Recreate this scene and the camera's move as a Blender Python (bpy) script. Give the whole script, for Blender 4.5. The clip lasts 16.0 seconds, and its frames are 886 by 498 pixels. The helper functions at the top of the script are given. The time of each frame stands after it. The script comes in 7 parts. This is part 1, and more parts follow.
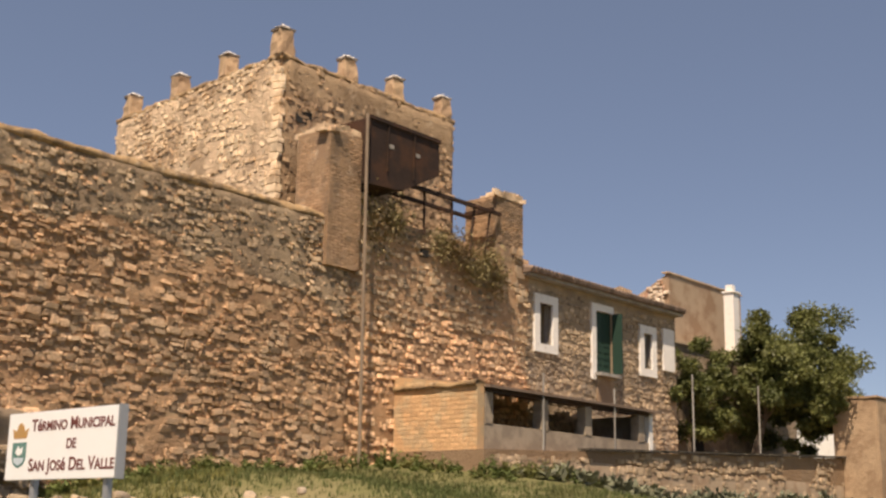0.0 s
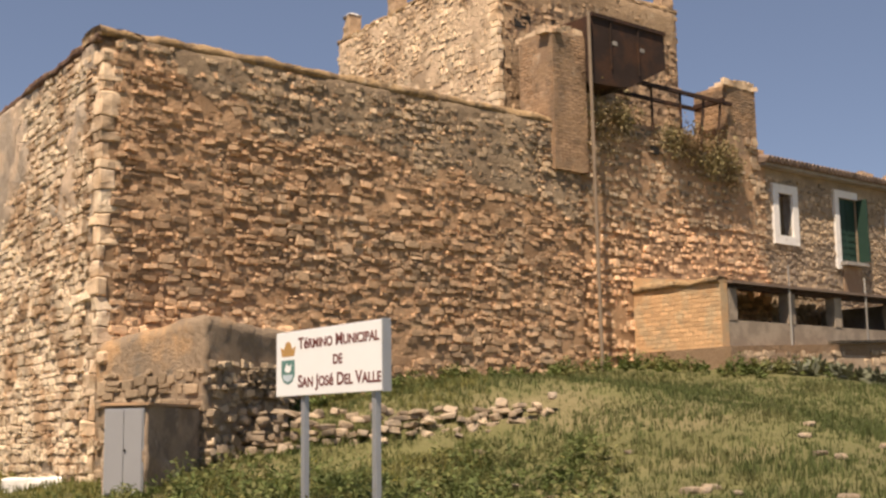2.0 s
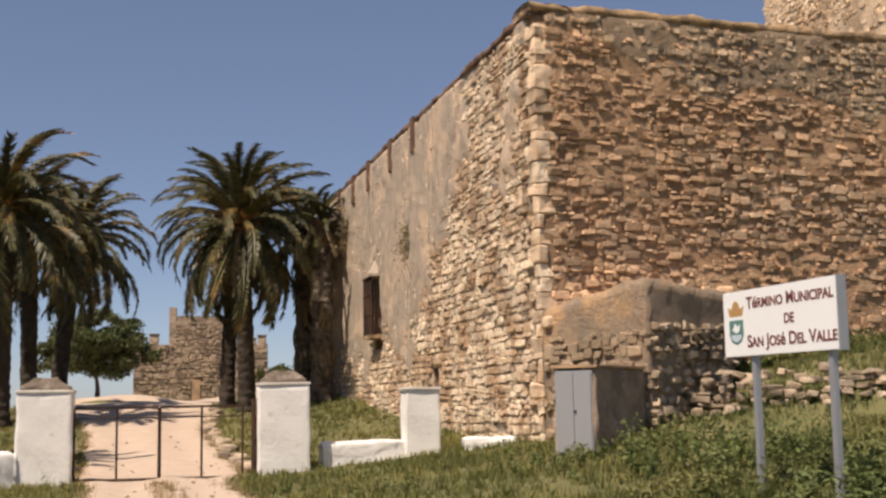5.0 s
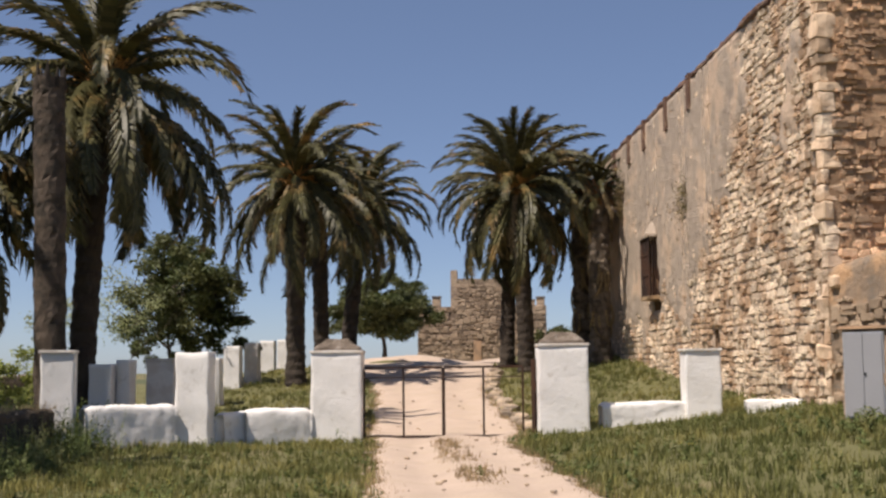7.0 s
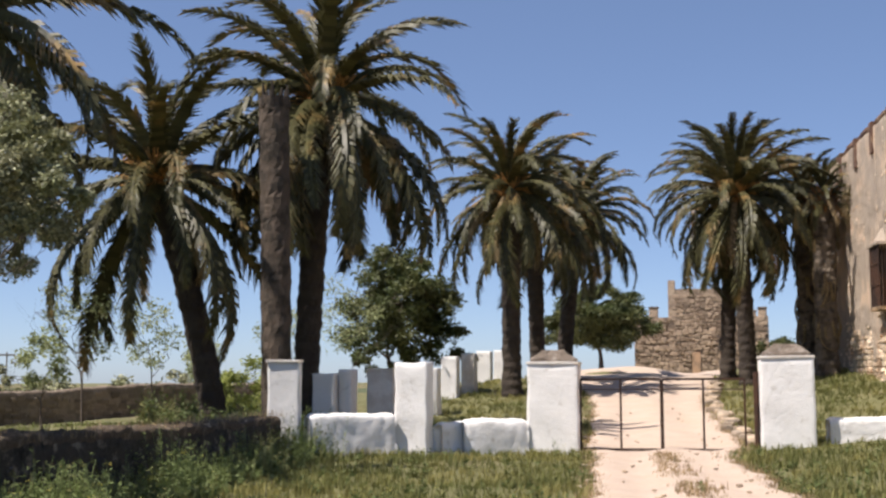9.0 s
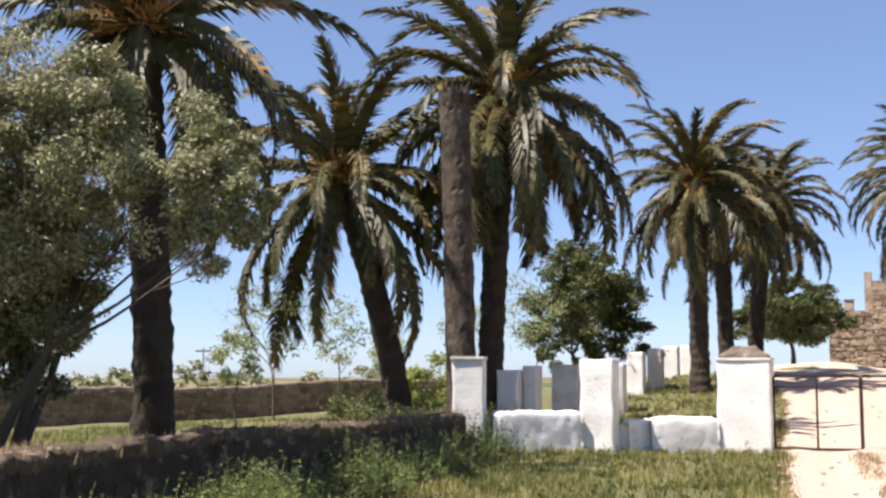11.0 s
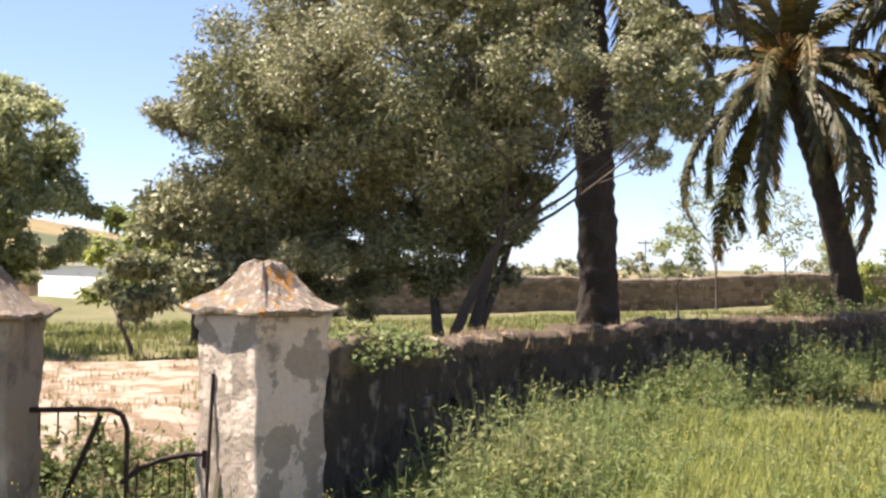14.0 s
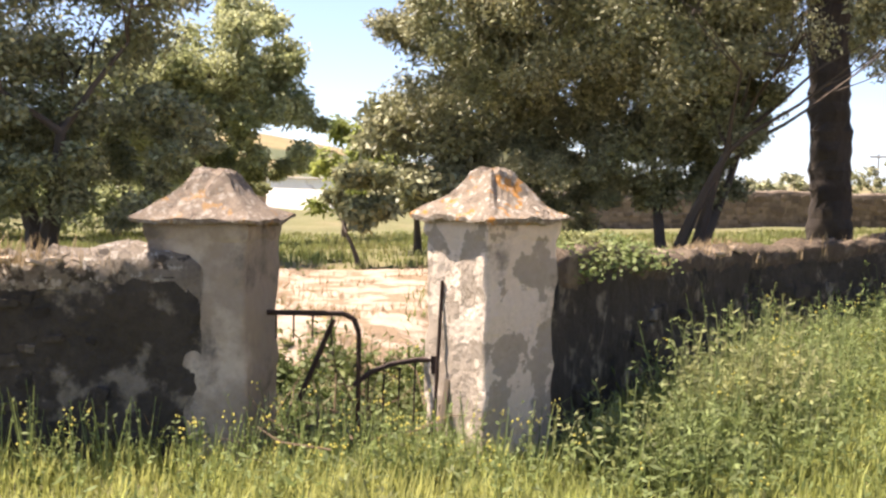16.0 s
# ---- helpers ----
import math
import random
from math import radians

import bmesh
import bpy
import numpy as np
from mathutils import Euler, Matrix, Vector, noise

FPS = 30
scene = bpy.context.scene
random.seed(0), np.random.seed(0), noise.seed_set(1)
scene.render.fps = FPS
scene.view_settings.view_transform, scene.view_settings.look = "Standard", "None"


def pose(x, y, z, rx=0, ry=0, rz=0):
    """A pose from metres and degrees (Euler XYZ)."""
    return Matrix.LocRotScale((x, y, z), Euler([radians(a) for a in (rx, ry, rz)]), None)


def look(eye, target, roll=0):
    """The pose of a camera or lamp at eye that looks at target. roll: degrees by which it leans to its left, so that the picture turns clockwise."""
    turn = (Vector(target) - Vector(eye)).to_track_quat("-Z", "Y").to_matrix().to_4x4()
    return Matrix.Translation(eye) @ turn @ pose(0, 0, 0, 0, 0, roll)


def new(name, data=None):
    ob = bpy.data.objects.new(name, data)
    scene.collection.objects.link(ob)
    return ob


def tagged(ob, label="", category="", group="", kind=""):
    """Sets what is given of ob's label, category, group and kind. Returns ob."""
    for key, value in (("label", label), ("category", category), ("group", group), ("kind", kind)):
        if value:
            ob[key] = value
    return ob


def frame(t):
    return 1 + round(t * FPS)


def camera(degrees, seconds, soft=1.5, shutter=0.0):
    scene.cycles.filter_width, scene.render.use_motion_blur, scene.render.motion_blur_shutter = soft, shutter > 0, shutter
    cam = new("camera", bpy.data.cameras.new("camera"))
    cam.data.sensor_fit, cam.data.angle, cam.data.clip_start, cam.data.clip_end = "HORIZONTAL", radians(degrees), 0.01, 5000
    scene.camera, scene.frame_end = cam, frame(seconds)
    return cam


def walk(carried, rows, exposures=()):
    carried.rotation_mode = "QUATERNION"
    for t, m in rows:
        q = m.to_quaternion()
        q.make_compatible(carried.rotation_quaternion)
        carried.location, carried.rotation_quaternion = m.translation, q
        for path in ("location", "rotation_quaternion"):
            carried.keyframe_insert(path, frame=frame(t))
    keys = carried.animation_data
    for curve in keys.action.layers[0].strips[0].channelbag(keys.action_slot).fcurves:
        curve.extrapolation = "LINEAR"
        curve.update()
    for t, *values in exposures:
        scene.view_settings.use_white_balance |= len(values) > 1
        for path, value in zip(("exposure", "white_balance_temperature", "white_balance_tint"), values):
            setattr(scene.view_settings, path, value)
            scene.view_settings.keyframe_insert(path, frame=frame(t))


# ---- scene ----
cam = camera(39.6, 16.0, soft=2.55)
PATH = [
    (0.0, pose(0.35, -0.46, 1.62, 102.89, -1.01, -42.16)),
    (0.5, pose(0.31, -0.33, 1.64, 101.16, -0.31, -39.27)),
    (1.0, pose(0.27, -0.20, 1.65, 99.83, 0.26, -36.52)),
    (1.5, pose(0.24, -0.08, 1.65, 98.95, 0.57, -33.92)),
    (2.0, pose(0.22, 0.03, 1.65, 98.48, 0.84, -31.51)),
    (2.5, pose(0.20, 0.14, 1.65, 98.30, 0.98, -29.23)),
    (3.0, pose(0.17, 0.21, 1.65, 98.13, 1.09, -26.49)),
    (3.5, pose(0.11, 0.20, 1.65, 97.93, 1.11, -22.65)),
    (4.0, pose(0.06, 0.14, 1.64, 97.79, 1.13, -18.68)),
    (6.5, pose(-0.03, -0.07, 1.64, 95.92, 0.69, -1.98)),
    (7.0, pose(0.01, -0.09, 1.64, 95.44, 0.69, 1.25)),
    (7.5, pose(0.02, -0.10, 1.64, 95.23, 0.73, 4.17)),
    (8.0, pose(0.02, -0.11, 1.64, 95.35, 0.61, 6.79)),
    (8.5, pose(0.02, -0.09, 1.64, 95.70, 0.38, 9.11)),
    (9.0, pose(0.00, -0.05, 1.65, 96.01, 0.21, 11.23)),
    (11.5, pose(-0.07, 0.18, 1.70, 95.37, 0.21, 22.53)),
    (12.0, pose(-0.07, 0.17, 1.70, 94.79, 0.18, 25.81)),
    (12.5, pose(-0.07, 0.17, 1.70, 94.03, -0.05, 29.43)),
    (13.0, pose(-0.06, 0.15, 1.70, 93.09, -0.33, 33.00)),
    (13.5, pose(-0.06, 0.14, 1.70, 91.95, -0.56, 36.54)),
    (14.0, pose(-0.08, 0.14, 1.70, 90.68, -0.69, 40.04)),
    (14.5, pose(-0.12, 0.15, 1.69, 89.45, -0.77, 43.20)),
    (15.0, pose(-0.15, 0.16, 1.68, 88.21, -0.77, 45.94)),
    (15.5, pose(-0.19, 0.17, 1.67, 87.10, -0.82, 48.21)),
    (16.0, pose(-0.22, 0.17, 1.66, 86.56, -0.91, 50.05)),
]
EXPO = [(0.0, 0.46, 7950, 17), (2.5, 0.48, 7700, 17), (4.2, 0.36, 7350, 17), (6.4, 0.26, 6750, 16), (9.0, 0.62, 6250, 15), (11.4, 1.1, 6300, 16), (13.0, 1.35, 6400, 17), (16.0, 1.72, 6850, 20)]
walk(cam, PATH, EXPO)

# ---- light ----
SUN_AZ, SUN_EL = -127.0, 61.0   # compass from +y towards +x
world = bpy.data.worlds.new("sky")
scene.world = world
world.use_nodes = True
wn = world.node_tree.nodes
sky = wn.new("ShaderNodeTexSky")
sky.sky_type = 'NISHITA'
sky.sun_disc = False
sky.sun_elevation = radians(SUN_EL)
sky.sun_rotation = radians(SUN_AZ)
sky.altitude = 100
sky.air_density = 0.6
sky.dust_density = 0.4
sky.ozone_density = 1.2
# clear air with a little even blue haze
haze = wn.new("ShaderNodeMix")
haze.data_type = 'RGBA'
haze.inputs["Factor"].default_value = 0.36
haze.inputs["B"].default_value = (1.35, 1.95, 3.15, 1)
world.node_tree.links.new(sky.outputs[0], haze.inputs["A"])
world.node_tree.links.new(haze.outputs["Result"], wn["Background"].inputs[0])
wn["Background"].inputs[1].default_value = 0.1
sd = Vector((math.sin(radians(SUN_AZ)) * math.cos(radians(SUN_EL)), math.cos(radians(SUN_AZ)) * math.cos(radians(SUN_EL)), math.sin(radians(SUN_EL))))
lamp = bpy.data.lights.new("sun", 'SUN')
lamp.energy, lamp.angle, lamp.color = 5.0, radians(0.55), (1.0, 0.93, 0.82)
sun = new("sun", lamp)
sun.matrix_world = look(sd * 100, (0, 0, 0))

# ---- materials ----
def mat(name, base, vary=0.25, scale=3.0, fine=40.0, rough=0.9, bump=0.3, bump_dist=0.02, alt=None, alt_at=(0.45, 0.6), alt_scale=1.2, island=0.0, obj=0.0, metal=0.0, alt2=None, alt2_at=(0.55, 0.68), alt2_scale=0.5, trans=0.0, stretch=(1, 1, 1), spec=0.3):
    m = bpy.data.materials.new(name)
    m.use_nodes = True
    nt, b = m.node_tree, m.node_tree.nodes["Principled BSDF"]
    N, K = nt.nodes.new, nt.links.new
    geo = N("ShaderNodeNewGeometry")
    mp = N("ShaderNodeMapping")
    mp.inputs["Scale"].default_value = stretch
    K(geo.outputs["Position"], mp.inputs["Vector"])

    def noise_at(s, detail=5.0, r=0.6):
        n = N("ShaderNodeTexNoise")
        n.inputs["Scale"].default_value, n.inputs["Detail"].default_value, n.inputs["Roughness"].default_value = s, detail, r
        K(mp.outputs[0], n.inputs["Vector"])
        return n.outputs["Fac"]

    def ramp(fac, lo, hi):
        r = N("ShaderNodeMapRange")
        r.interpolation_type = 'SMOOTHSTEP'
        r.inputs["From Min"].default_value, r.inputs["From Max"].default_value = lo, hi
        K(fac, r.inputs["Value"])
        return r.outputs[0]

    def mix(fac, a, c):
        x = N("ShaderNodeMix")
        x.data_type = 'RGBA'
        if isinstance(a, tuple):
            x.inputs["A"].default_value = (*a, 1)
        else:
            K(a, x.inputs["A"])
        if isinstance(c, tuple):
            x.inputs["B"].default_value = (*c, 1)
        else:
            K(c, x.inputs["B"])
        K(fac, x.inputs["Factor"])
        return x.outputs["Result"]

    col = mix(noise_at(scale), tuple(v * (1 - vary) for v in base), tuple(min(v * (1 + vary), 0.95) for v in base))
    if alt:
        col = mix(ramp(noise_at(alt_scale, 6.0), *alt_at), col, alt)
    if alt2:
        col = mix(ramp(noise_at(alt2_scale, 7.0, 0.7), *alt2_at), col, alt2)
    hs = N("ShaderNodeHueSaturation")
    K(col, hs.inputs["Color"])
    val = N("ShaderNodeMath")
    val.operation = 'MULTIPLY_ADD'
    K(noise_at(fine, 4.0), val.inputs[0])
    val.inputs[1].default_value, val.inputs[2].default_value = vary * 1.6, 1 - vary * 0.8
    out = val.outputs[0]
    for amount, src in ((island, geo.outputs["Random Per Island"]), (obj, "obj")):
        if amount:
            if src == "obj":
                src = N("ShaderNodeObjectInfo").outputs["Random"]
            a = N("ShaderNodeMath")
            a.operation = 'MULTIPLY_ADD'
            K(src, a.inputs[0])
            a.inputs[1].default_value, a.inputs[2].default_value = 2 * amount, 1 - amount
            p = N("ShaderNodeMath")
            p.operation = 'MULTIPLY'
            K(a.outputs[0], p.inputs[0])
            K(out, p.inputs[1])
            out = p.outputs[0]
    K(out, hs.inputs["Value"])
    K(hs.outputs[0], b.inputs["Base Color"])
    b.inputs["Roughness"].default_value, b.inputs["Metallic"].default_value = rough, metal
    b.inputs["Specular IOR Level"].default_value = spec
    if bump:
        bp = N("ShaderNodeBump")
        bp.inputs["Strength"].default_value, bp.inputs["Distance"].default_value = bump, bump_dist
        K(noise_at(fine * 0.6, 6.0, 0.7), bp.inputs["Height"])
        K(bp.outputs[0], b.inputs["Normal"])
    if trans:
        t = N("ShaderNodeBsdfTranslucent")
        K(hs.outputs[0], t.inputs["Color"])
        x = N("ShaderNodeMixShader")
        x.inputs[0].default_value = trans
        K(b.outputs[0], x.inputs[1])
        K(t.outputs[0], x.inputs[2])
        K(x.outputs[0], nt.nodes["Material Output"].inputs["Surface"])
    return m


M_STONE = mat("rubble stone", (0.69, 0.435, 0.262), 0.4, 4.0, 30, 0.92, 1.0, 0.05, alt=(0.62, 0.44, 0.29), alt_at=(0.45, 0.65), alt_scale=0.7, island=0.4, obj=0.3, alt2=(0.33, 0.25, 0.18), alt2_at=(0.6, 0.75), alt2_scale=0.25)
M_QUOIN = mat("pale cut stone", (0.58, 0.43, 0.29), 0.25, 2.0, 22, 0.9, 0.6, 0.03, obj=0.25, island=0.25, alt=(0.44, 0.31, 0.205), alt_scale=1.6)
M_ROCK = mat("weathered loose stone", (0.40, 0.305, 0.21), 0.3, 3.0, 25, 0.93, 0.8, 0.03, obj=0.4, alt=(0.3, 0.24, 0.18), alt_scale=3.0)
M_QUOINPALE = mat("cream corner stone", (0.68, 0.52, 0.37), 0.3, 3.0, 26, 0.92, 0.9, 0.04, obj=0.2, alt=(0.52, 0.36, 0.23), alt_scale=1.8)
M_PALE = mat("pale rubble stone", (0.87, 0.605, 0.44), 0.36, 4.0, 28, 0.92, 1.0, 0.05, island=0.3, obj=0.12, alt=(0.48, 0.32, 0.20), alt_scale=0.8)
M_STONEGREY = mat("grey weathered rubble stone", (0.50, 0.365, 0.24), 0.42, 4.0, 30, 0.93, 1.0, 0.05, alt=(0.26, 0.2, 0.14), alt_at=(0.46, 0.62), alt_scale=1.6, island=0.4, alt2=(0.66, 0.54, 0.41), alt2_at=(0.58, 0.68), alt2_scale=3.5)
M_POINT = mat("tan earth pointing", (0.45, 0.28, 0.165), 0.32, 1.6, 18, 0.96, 1.0, 0.06, alt=(0.31, 0.19, 0.11), alt_scale=0.5, alt2=(0.5, 0.345, 0.21), alt2_at=(0.55, 0.68), alt2_scale=0.9)
M_POINTGREY = mat("grey brown pointing", (0.27, 0.195, 0.13), 0.35, 1.6, 18, 0.96, 1.0, 0.06, alt=(0.36, 0.265, 0.175), alt_scale=0.7)
M_MORTAR = mat("earthy mortar", (0.29, 0.185, 0.11), 0.35, 1.2, 18, 0.96, 1.0, 0.06, alt=(0.28, 0.19, 0.12), alt_scale=0.6)
M_PLASTER = mat("worn lime plaster", (0.41, 0.33, 0.255), 0.3, 1.2, 14, 0.94, 1.0, 0.06, alt=(0.58, 0.43, 0.305), alt_at=(0.48, 0.64), alt_scale=0.6, alt2=(0.30, 0.24, 0.19), alt2_at=(0.56, 0.68), alt2_scale=1.5)
M_GREYPLASTER = mat("old grey plaster", (0.29, 0.215, 0.15), 0.3, 1.8, 14, 0.95, 1.0, 0.06, alt=(0.48, 0.30, 0.165), alt_at=(0.5, 0.64), alt_scale=0.7, alt2=(0.22, 0.18, 0.14), alt2_at=(0.52, 0.66), alt2_scale=1.6)
M_COPING = mat("weathered earth coping", (0.44, 0.29, 0.155), 0.35, 2.5, 25, 0.95, 1.0, 0.06, alt=(0.22, 0.15, 0.09), alt_scale=2.5, alt2=(0.55, 0.42, 0.28), alt2_at=(0.56, 0.66), alt2_scale=4.0)
M_DARKCOPING = mat("dark red brown coping", (0.15, 0.085, 0.058), 0.4, 2.5, 25, 0.95, 1.0, 0.06, alt=(0.28, 0.19, 0.12), alt_at=(0.52, 0.64), alt_scale=2.0)
M_BRICK = mat("orange brick wash", (0.60, 0.375, 0.205), 0.2, 1.2, 22, 0.92, 0.6, 0.03, alt=(0.5, 0.36, 0.22), alt_scale=1.5, island=0.2, obj=0.2)
M_BRICKOLD = mat("old brown brick", (0.42, 0.27, 0.165), 0.3, 1.5, 22, 0.93, 0.6, 0.03, alt=(0.26, 0.18, 0.12), alt_scale=1.0, island=0.2)
M_WHITE = mat("whitewash", (0.80, 0.77, 0.725), 0.07, 2.5, 18, 0.88, 0.8, 0.02, alt=(0.60, 0.56, 0.5), alt_at=(0.58, 0.74), alt_scale=4.5)
M_GREYWASH = mat("grey wash", (0.66, 0.60, 0.53), 0.15, 1.5, 14, 0.9, 0.6, 0.03, alt=(0.76, 0.72, 0.66), alt_scale=2.0)
M_GRASS0 = mat("grassy soil", (0.135, 0.128, 0.052), 0.35, 0.5, 9, 0.95, 0.8, 0.08, alt=(0.19, 0.16, 0.08), alt_at=(0.5, 0.68), alt_scale=0.35)
M_ROAD = mat("pale dirt track", (0.46, 0.355, 0.275), 0.2, 1.3, 16, 0.95, 0.5, 0.02, alt=(0.45, 0.35, 0.26), alt_at=(0.45, 0.7), alt_scale=1.1)
M_RUST = mat("rusty sheet iron", (0.04, 0.024, 0.018), 0.4, 1.5, 15, 0.75, 0.4, 0.02, alt=(0.07, 0.034, 0.02), alt_scale=1.2, metal=0.2)
M_STEEL = mat("galvanised steel", (0.42, 0.43, 0.45), 0.1, 4, 30, 0.5, 0.05, 0.005, metal=0.6)
M_BOXM = mat("grey painted steel", (0.29, 0.29, 0.30), 0.06, 3, 25, 0.55, 0.1, 0.005)
M_SIGN = mat("white enamelled sign", (0.82, 0.82, 0.82), 0.03, 3, 25, 0.45, 0.05, 0.004)
M_INK = mat("faded dark red lettering", (0.16, 0.05, 0.045), 0.15, 5, 40, 0.6, 0.0)
M_GOLD = mat("faded gold paint", (0.45, 0.26, 0.10), 0.15, 5, 40, 0.6, 0.0)
M_TEAL = mat("faded green blue paint", (0.10, 0.22, 0.20), 0.15, 5, 40, 0.6, 0.0)
M_PALEBLUE = mat("pale blue paint", (0.5, 0.58, 0.64), 0.1, 5, 40, 0.6, 0.0)
M_TRUNK = mat("palm trunk", (0.046, 0.036, 0.027), 0.35, 3, 25, 0.95, 0.8, 0.04, alt=(0.035, 0.027, 0.021), alt_scale=2.0, island=0.25)
M_TRUNKPALE = mat("pale palm trunk", (0.17, 0.135, 0.10), 0.4, 3, 25, 0.95, 1.0, 0.05, alt=(0.07, 0.055, 0.042), alt_scale=2.5)
M_FROND = mat("palm frond", (0.082, 0.076, 0.029), 0.3, 1.5, 10, 0.5, 0.0, alt=(0.25, 0.16, 0.055), alt_at=(0.53, 0.66), alt_scale=0.7, island=0.4, trans=0.18, spec=0.35)
M_DRYFROND = mat("dry palm frond", (0.26, 0.19, 0.10), 0.25, 1.5, 10, 0.8, 0.0, island=0.3, trans=0.1)
M_LEAFBASE = mat("orange brown leaf base", (0.2, 0.105, 0.045), 0.35, 4, 30, 0.9, 0.4, 0.02, alt=(0.1, 0.06, 0.032), alt_scale=2.0, island=0.4)
M_DATES = mat("orange fruit stalk", (0.50, 0.27, 0.09), 0.25, 3, 20, 0.8, 0.0, island=0.2)
M_BARK = mat("dark bark", (0.09, 0.07, 0.055), 0.3, 4, 30, 0.95, 0.6, 0.03)
M_OLIVE = mat("olive leaf", (0.305, 0.297, 0.17), 0.25, 1.0, 10, 0.5, 0.0, island=0.5, trans=0.22, spec=0.3, alt=(0.23, 0.235, 0.115), alt_scale=0.8)
M_LEAF = mat("green leaf", (0.34, 0.37, 0.11), 0.25, 1.0, 10, 0.55, 0.0, island=0.35, trans=0.52, alt=(0.22, 0.25, 0.075), alt_scale=0.8)
M_DARKLEAF = mat("dark green leaf", (0.115, 0.122, 0.045), 0.25, 1.0, 10, 0.5, 0.0, island=0.4, trans=0.3, alt=(0.085, 0.105, 0.036), alt_scale=0.8)
M_BLADE = mat("grass blade", (0.15, 0.158, 0.05), 0.25, 0.6, 6, 0.7, 0.0, island=0.35, trans=0.4, alt=(0.29, 0.26, 0.09), alt_at=(0.44, 0.6), alt_scale=0.4)
M_WEED = mat("weed leaf", (0.115, 0.145, 0.045), 0.25, 0.8, 8, 0.65, 0.0, island=0.35, trans=0.3, alt=(0.2, 0.19, 0.07), alt_at=(0.5, 0.62), alt_scale=0.5)
# brighter copy of the grass blade: sunlight is put into its colour
M_NEARGRASS = mat("tall grass blade with painted sunlight", (0.33, 0.35, 0.105), 0.25, 0.6, 6, 0.65, 0.0, island=0.35, trans=0.5, alt=(0.40, 0.40, 0.13), alt_at=(0.5, 0.62), alt_scale=0.5)
M_EARTH = mat("bare trodden earth", (0.41, 0.315, 0.235), 0.35, 2.0, 14, 0.95, 1.0, 0.06, alt=(0.24, 0.17, 0.105), alt_at=(0.48, 0.56), alt_scale=2.2)
M_BANK = mat("bank grass blade", (0.088, 0.11, 0.036), 0.3, 0.6, 6, 0.75, 0.0, island=0.4, trans=0.25, alt=(0.128, 0.13, 0.05), alt_at=(0.5, 0.62), alt_scale=0.4)
# weed leaf again, lightened so that sunlight is part of its colour
M_NEARWEED = mat("weed leaf with painted sunlight", (0.18, 0.22, 0.075), 0.25, 0.8, 8, 0.65, 0.0, island=0.4, trans=0.42, alt=(0.26, 0.26, 0.11), alt_at=(0.5, 0.62), alt_scale=0.6)
M_FLOWER = mat("yellow flower", (0.66, 0.56, 0.12), 0.15, 3, 20, 0.7, 0.0, trans=0.2)
M_DARKMOSS = mat("dark mossy masonry", (0.07, 0.058, 0.045), 0.5, 3.0, 20, 0.95, 1.0, 0.1, alt=(0.26, 0.22, 0.165), alt_at=(0.55, 0.66), alt_scale=3.2, alt2=(0.03, 0.026, 0.02), alt2_at=(0.55, 0.65), alt2_scale=1.4)
M_CRUST = mat("pale crumbling mortar crust", (0.33, 0.27, 0.205), 0.5, 7.0, 40, 0.96, 1.0, 0.1, alt=(0.1, 0.08, 0.06), alt_at=(0.5, 0.58), alt_scale=7.0, alt2=(0.58, 0.51, 0.42), alt2_at=(0.55, 0.6), alt2_scale=12.0)
M_EARTHTOP = mat("earthy brown wall top", (0.11, 0.08, 0.053), 0.4, 3.0, 20, 0.96, 1.0, 0.08, alt=(0.22, 0.165, 0.11), alt_at=(0.52, 0.64), alt_scale=2.5, alt2=(0.10, 0.08, 0.05), alt2_at=(0.55, 0.66), alt2_scale=3.0)
M_PIER = mat("peeling grey plaster", (0.37, 0.305, 0.235), 0.2, 3.0, 26, 0.92, 1.0, 0.03, alt=(0.64, 0.53, 0.42), alt_at=(0.495, 0.51), alt_scale=2.0, alt2=(0.17, 0.14, 0.115), alt2_at=(0.54, 0.7), alt2_scale=1.5)
M_PIERGREY = mat("stained grey plaster", (0.27, 0.215, 0.16), 0.18, 1.0, 18, 0.92, 0.8, 0.02, alt=(0.42, 0.35, 0.27), alt_at=(0.55, 0.66), alt_scale=1.3, alt2=(0.12, 0.1, 0.08), alt2_at=(0.5, 0.66), alt2_scale=1.6)
M_LICHEN = mat("lichen covered cap", (0.33, 0.26, 0.19), 0.5, 14, 60, 0.95, 1.0, 0.05, alt=(0.58, 0.27, 0.07), alt_at=(0.56, 0.6), alt_scale=11.0, alt2=(0.6, 0.52, 0.42), alt2_at=(0.54, 0.58), alt2_scale=24.0)
M_LICHENGREY = mat("grey lichen covered cap", (0.27, 0.21, 0.155), 0.5, 14, 60, 0.95, 1.0, 0.05, alt=(0.40, 0.24, 0.11), alt_at=(0.58, 0.62), alt_scale=9.0, alt2=(0.42, 0.36, 0.29), alt2_at=(0.54, 0.58), alt2_scale=22.0)
M_FARWALL = mat("far stone wall", (0.17, 0.13, 0.094), 0.3, 0.8, 6, 0.95, 0.8, 0.06, alt=(0.25, 0.195, 0.145), alt_scale=1.5)
M_CASTLE = mat("far castle stone", (0.38, 0.29, 0.205), 0.4, 2.2, 5, 0.95, 1.0, 0.1, alt=(0.22, 0.165, 0.12), alt_scale=1.1, island=0.5)
# near black that paints the shade inside openings; the cabinet lock is really this dark
M_DARK = mat("painted opening shade and black lock", (0.02, 0.018, 0.016), 0.2, 2, 10, 0.9, 0.0)
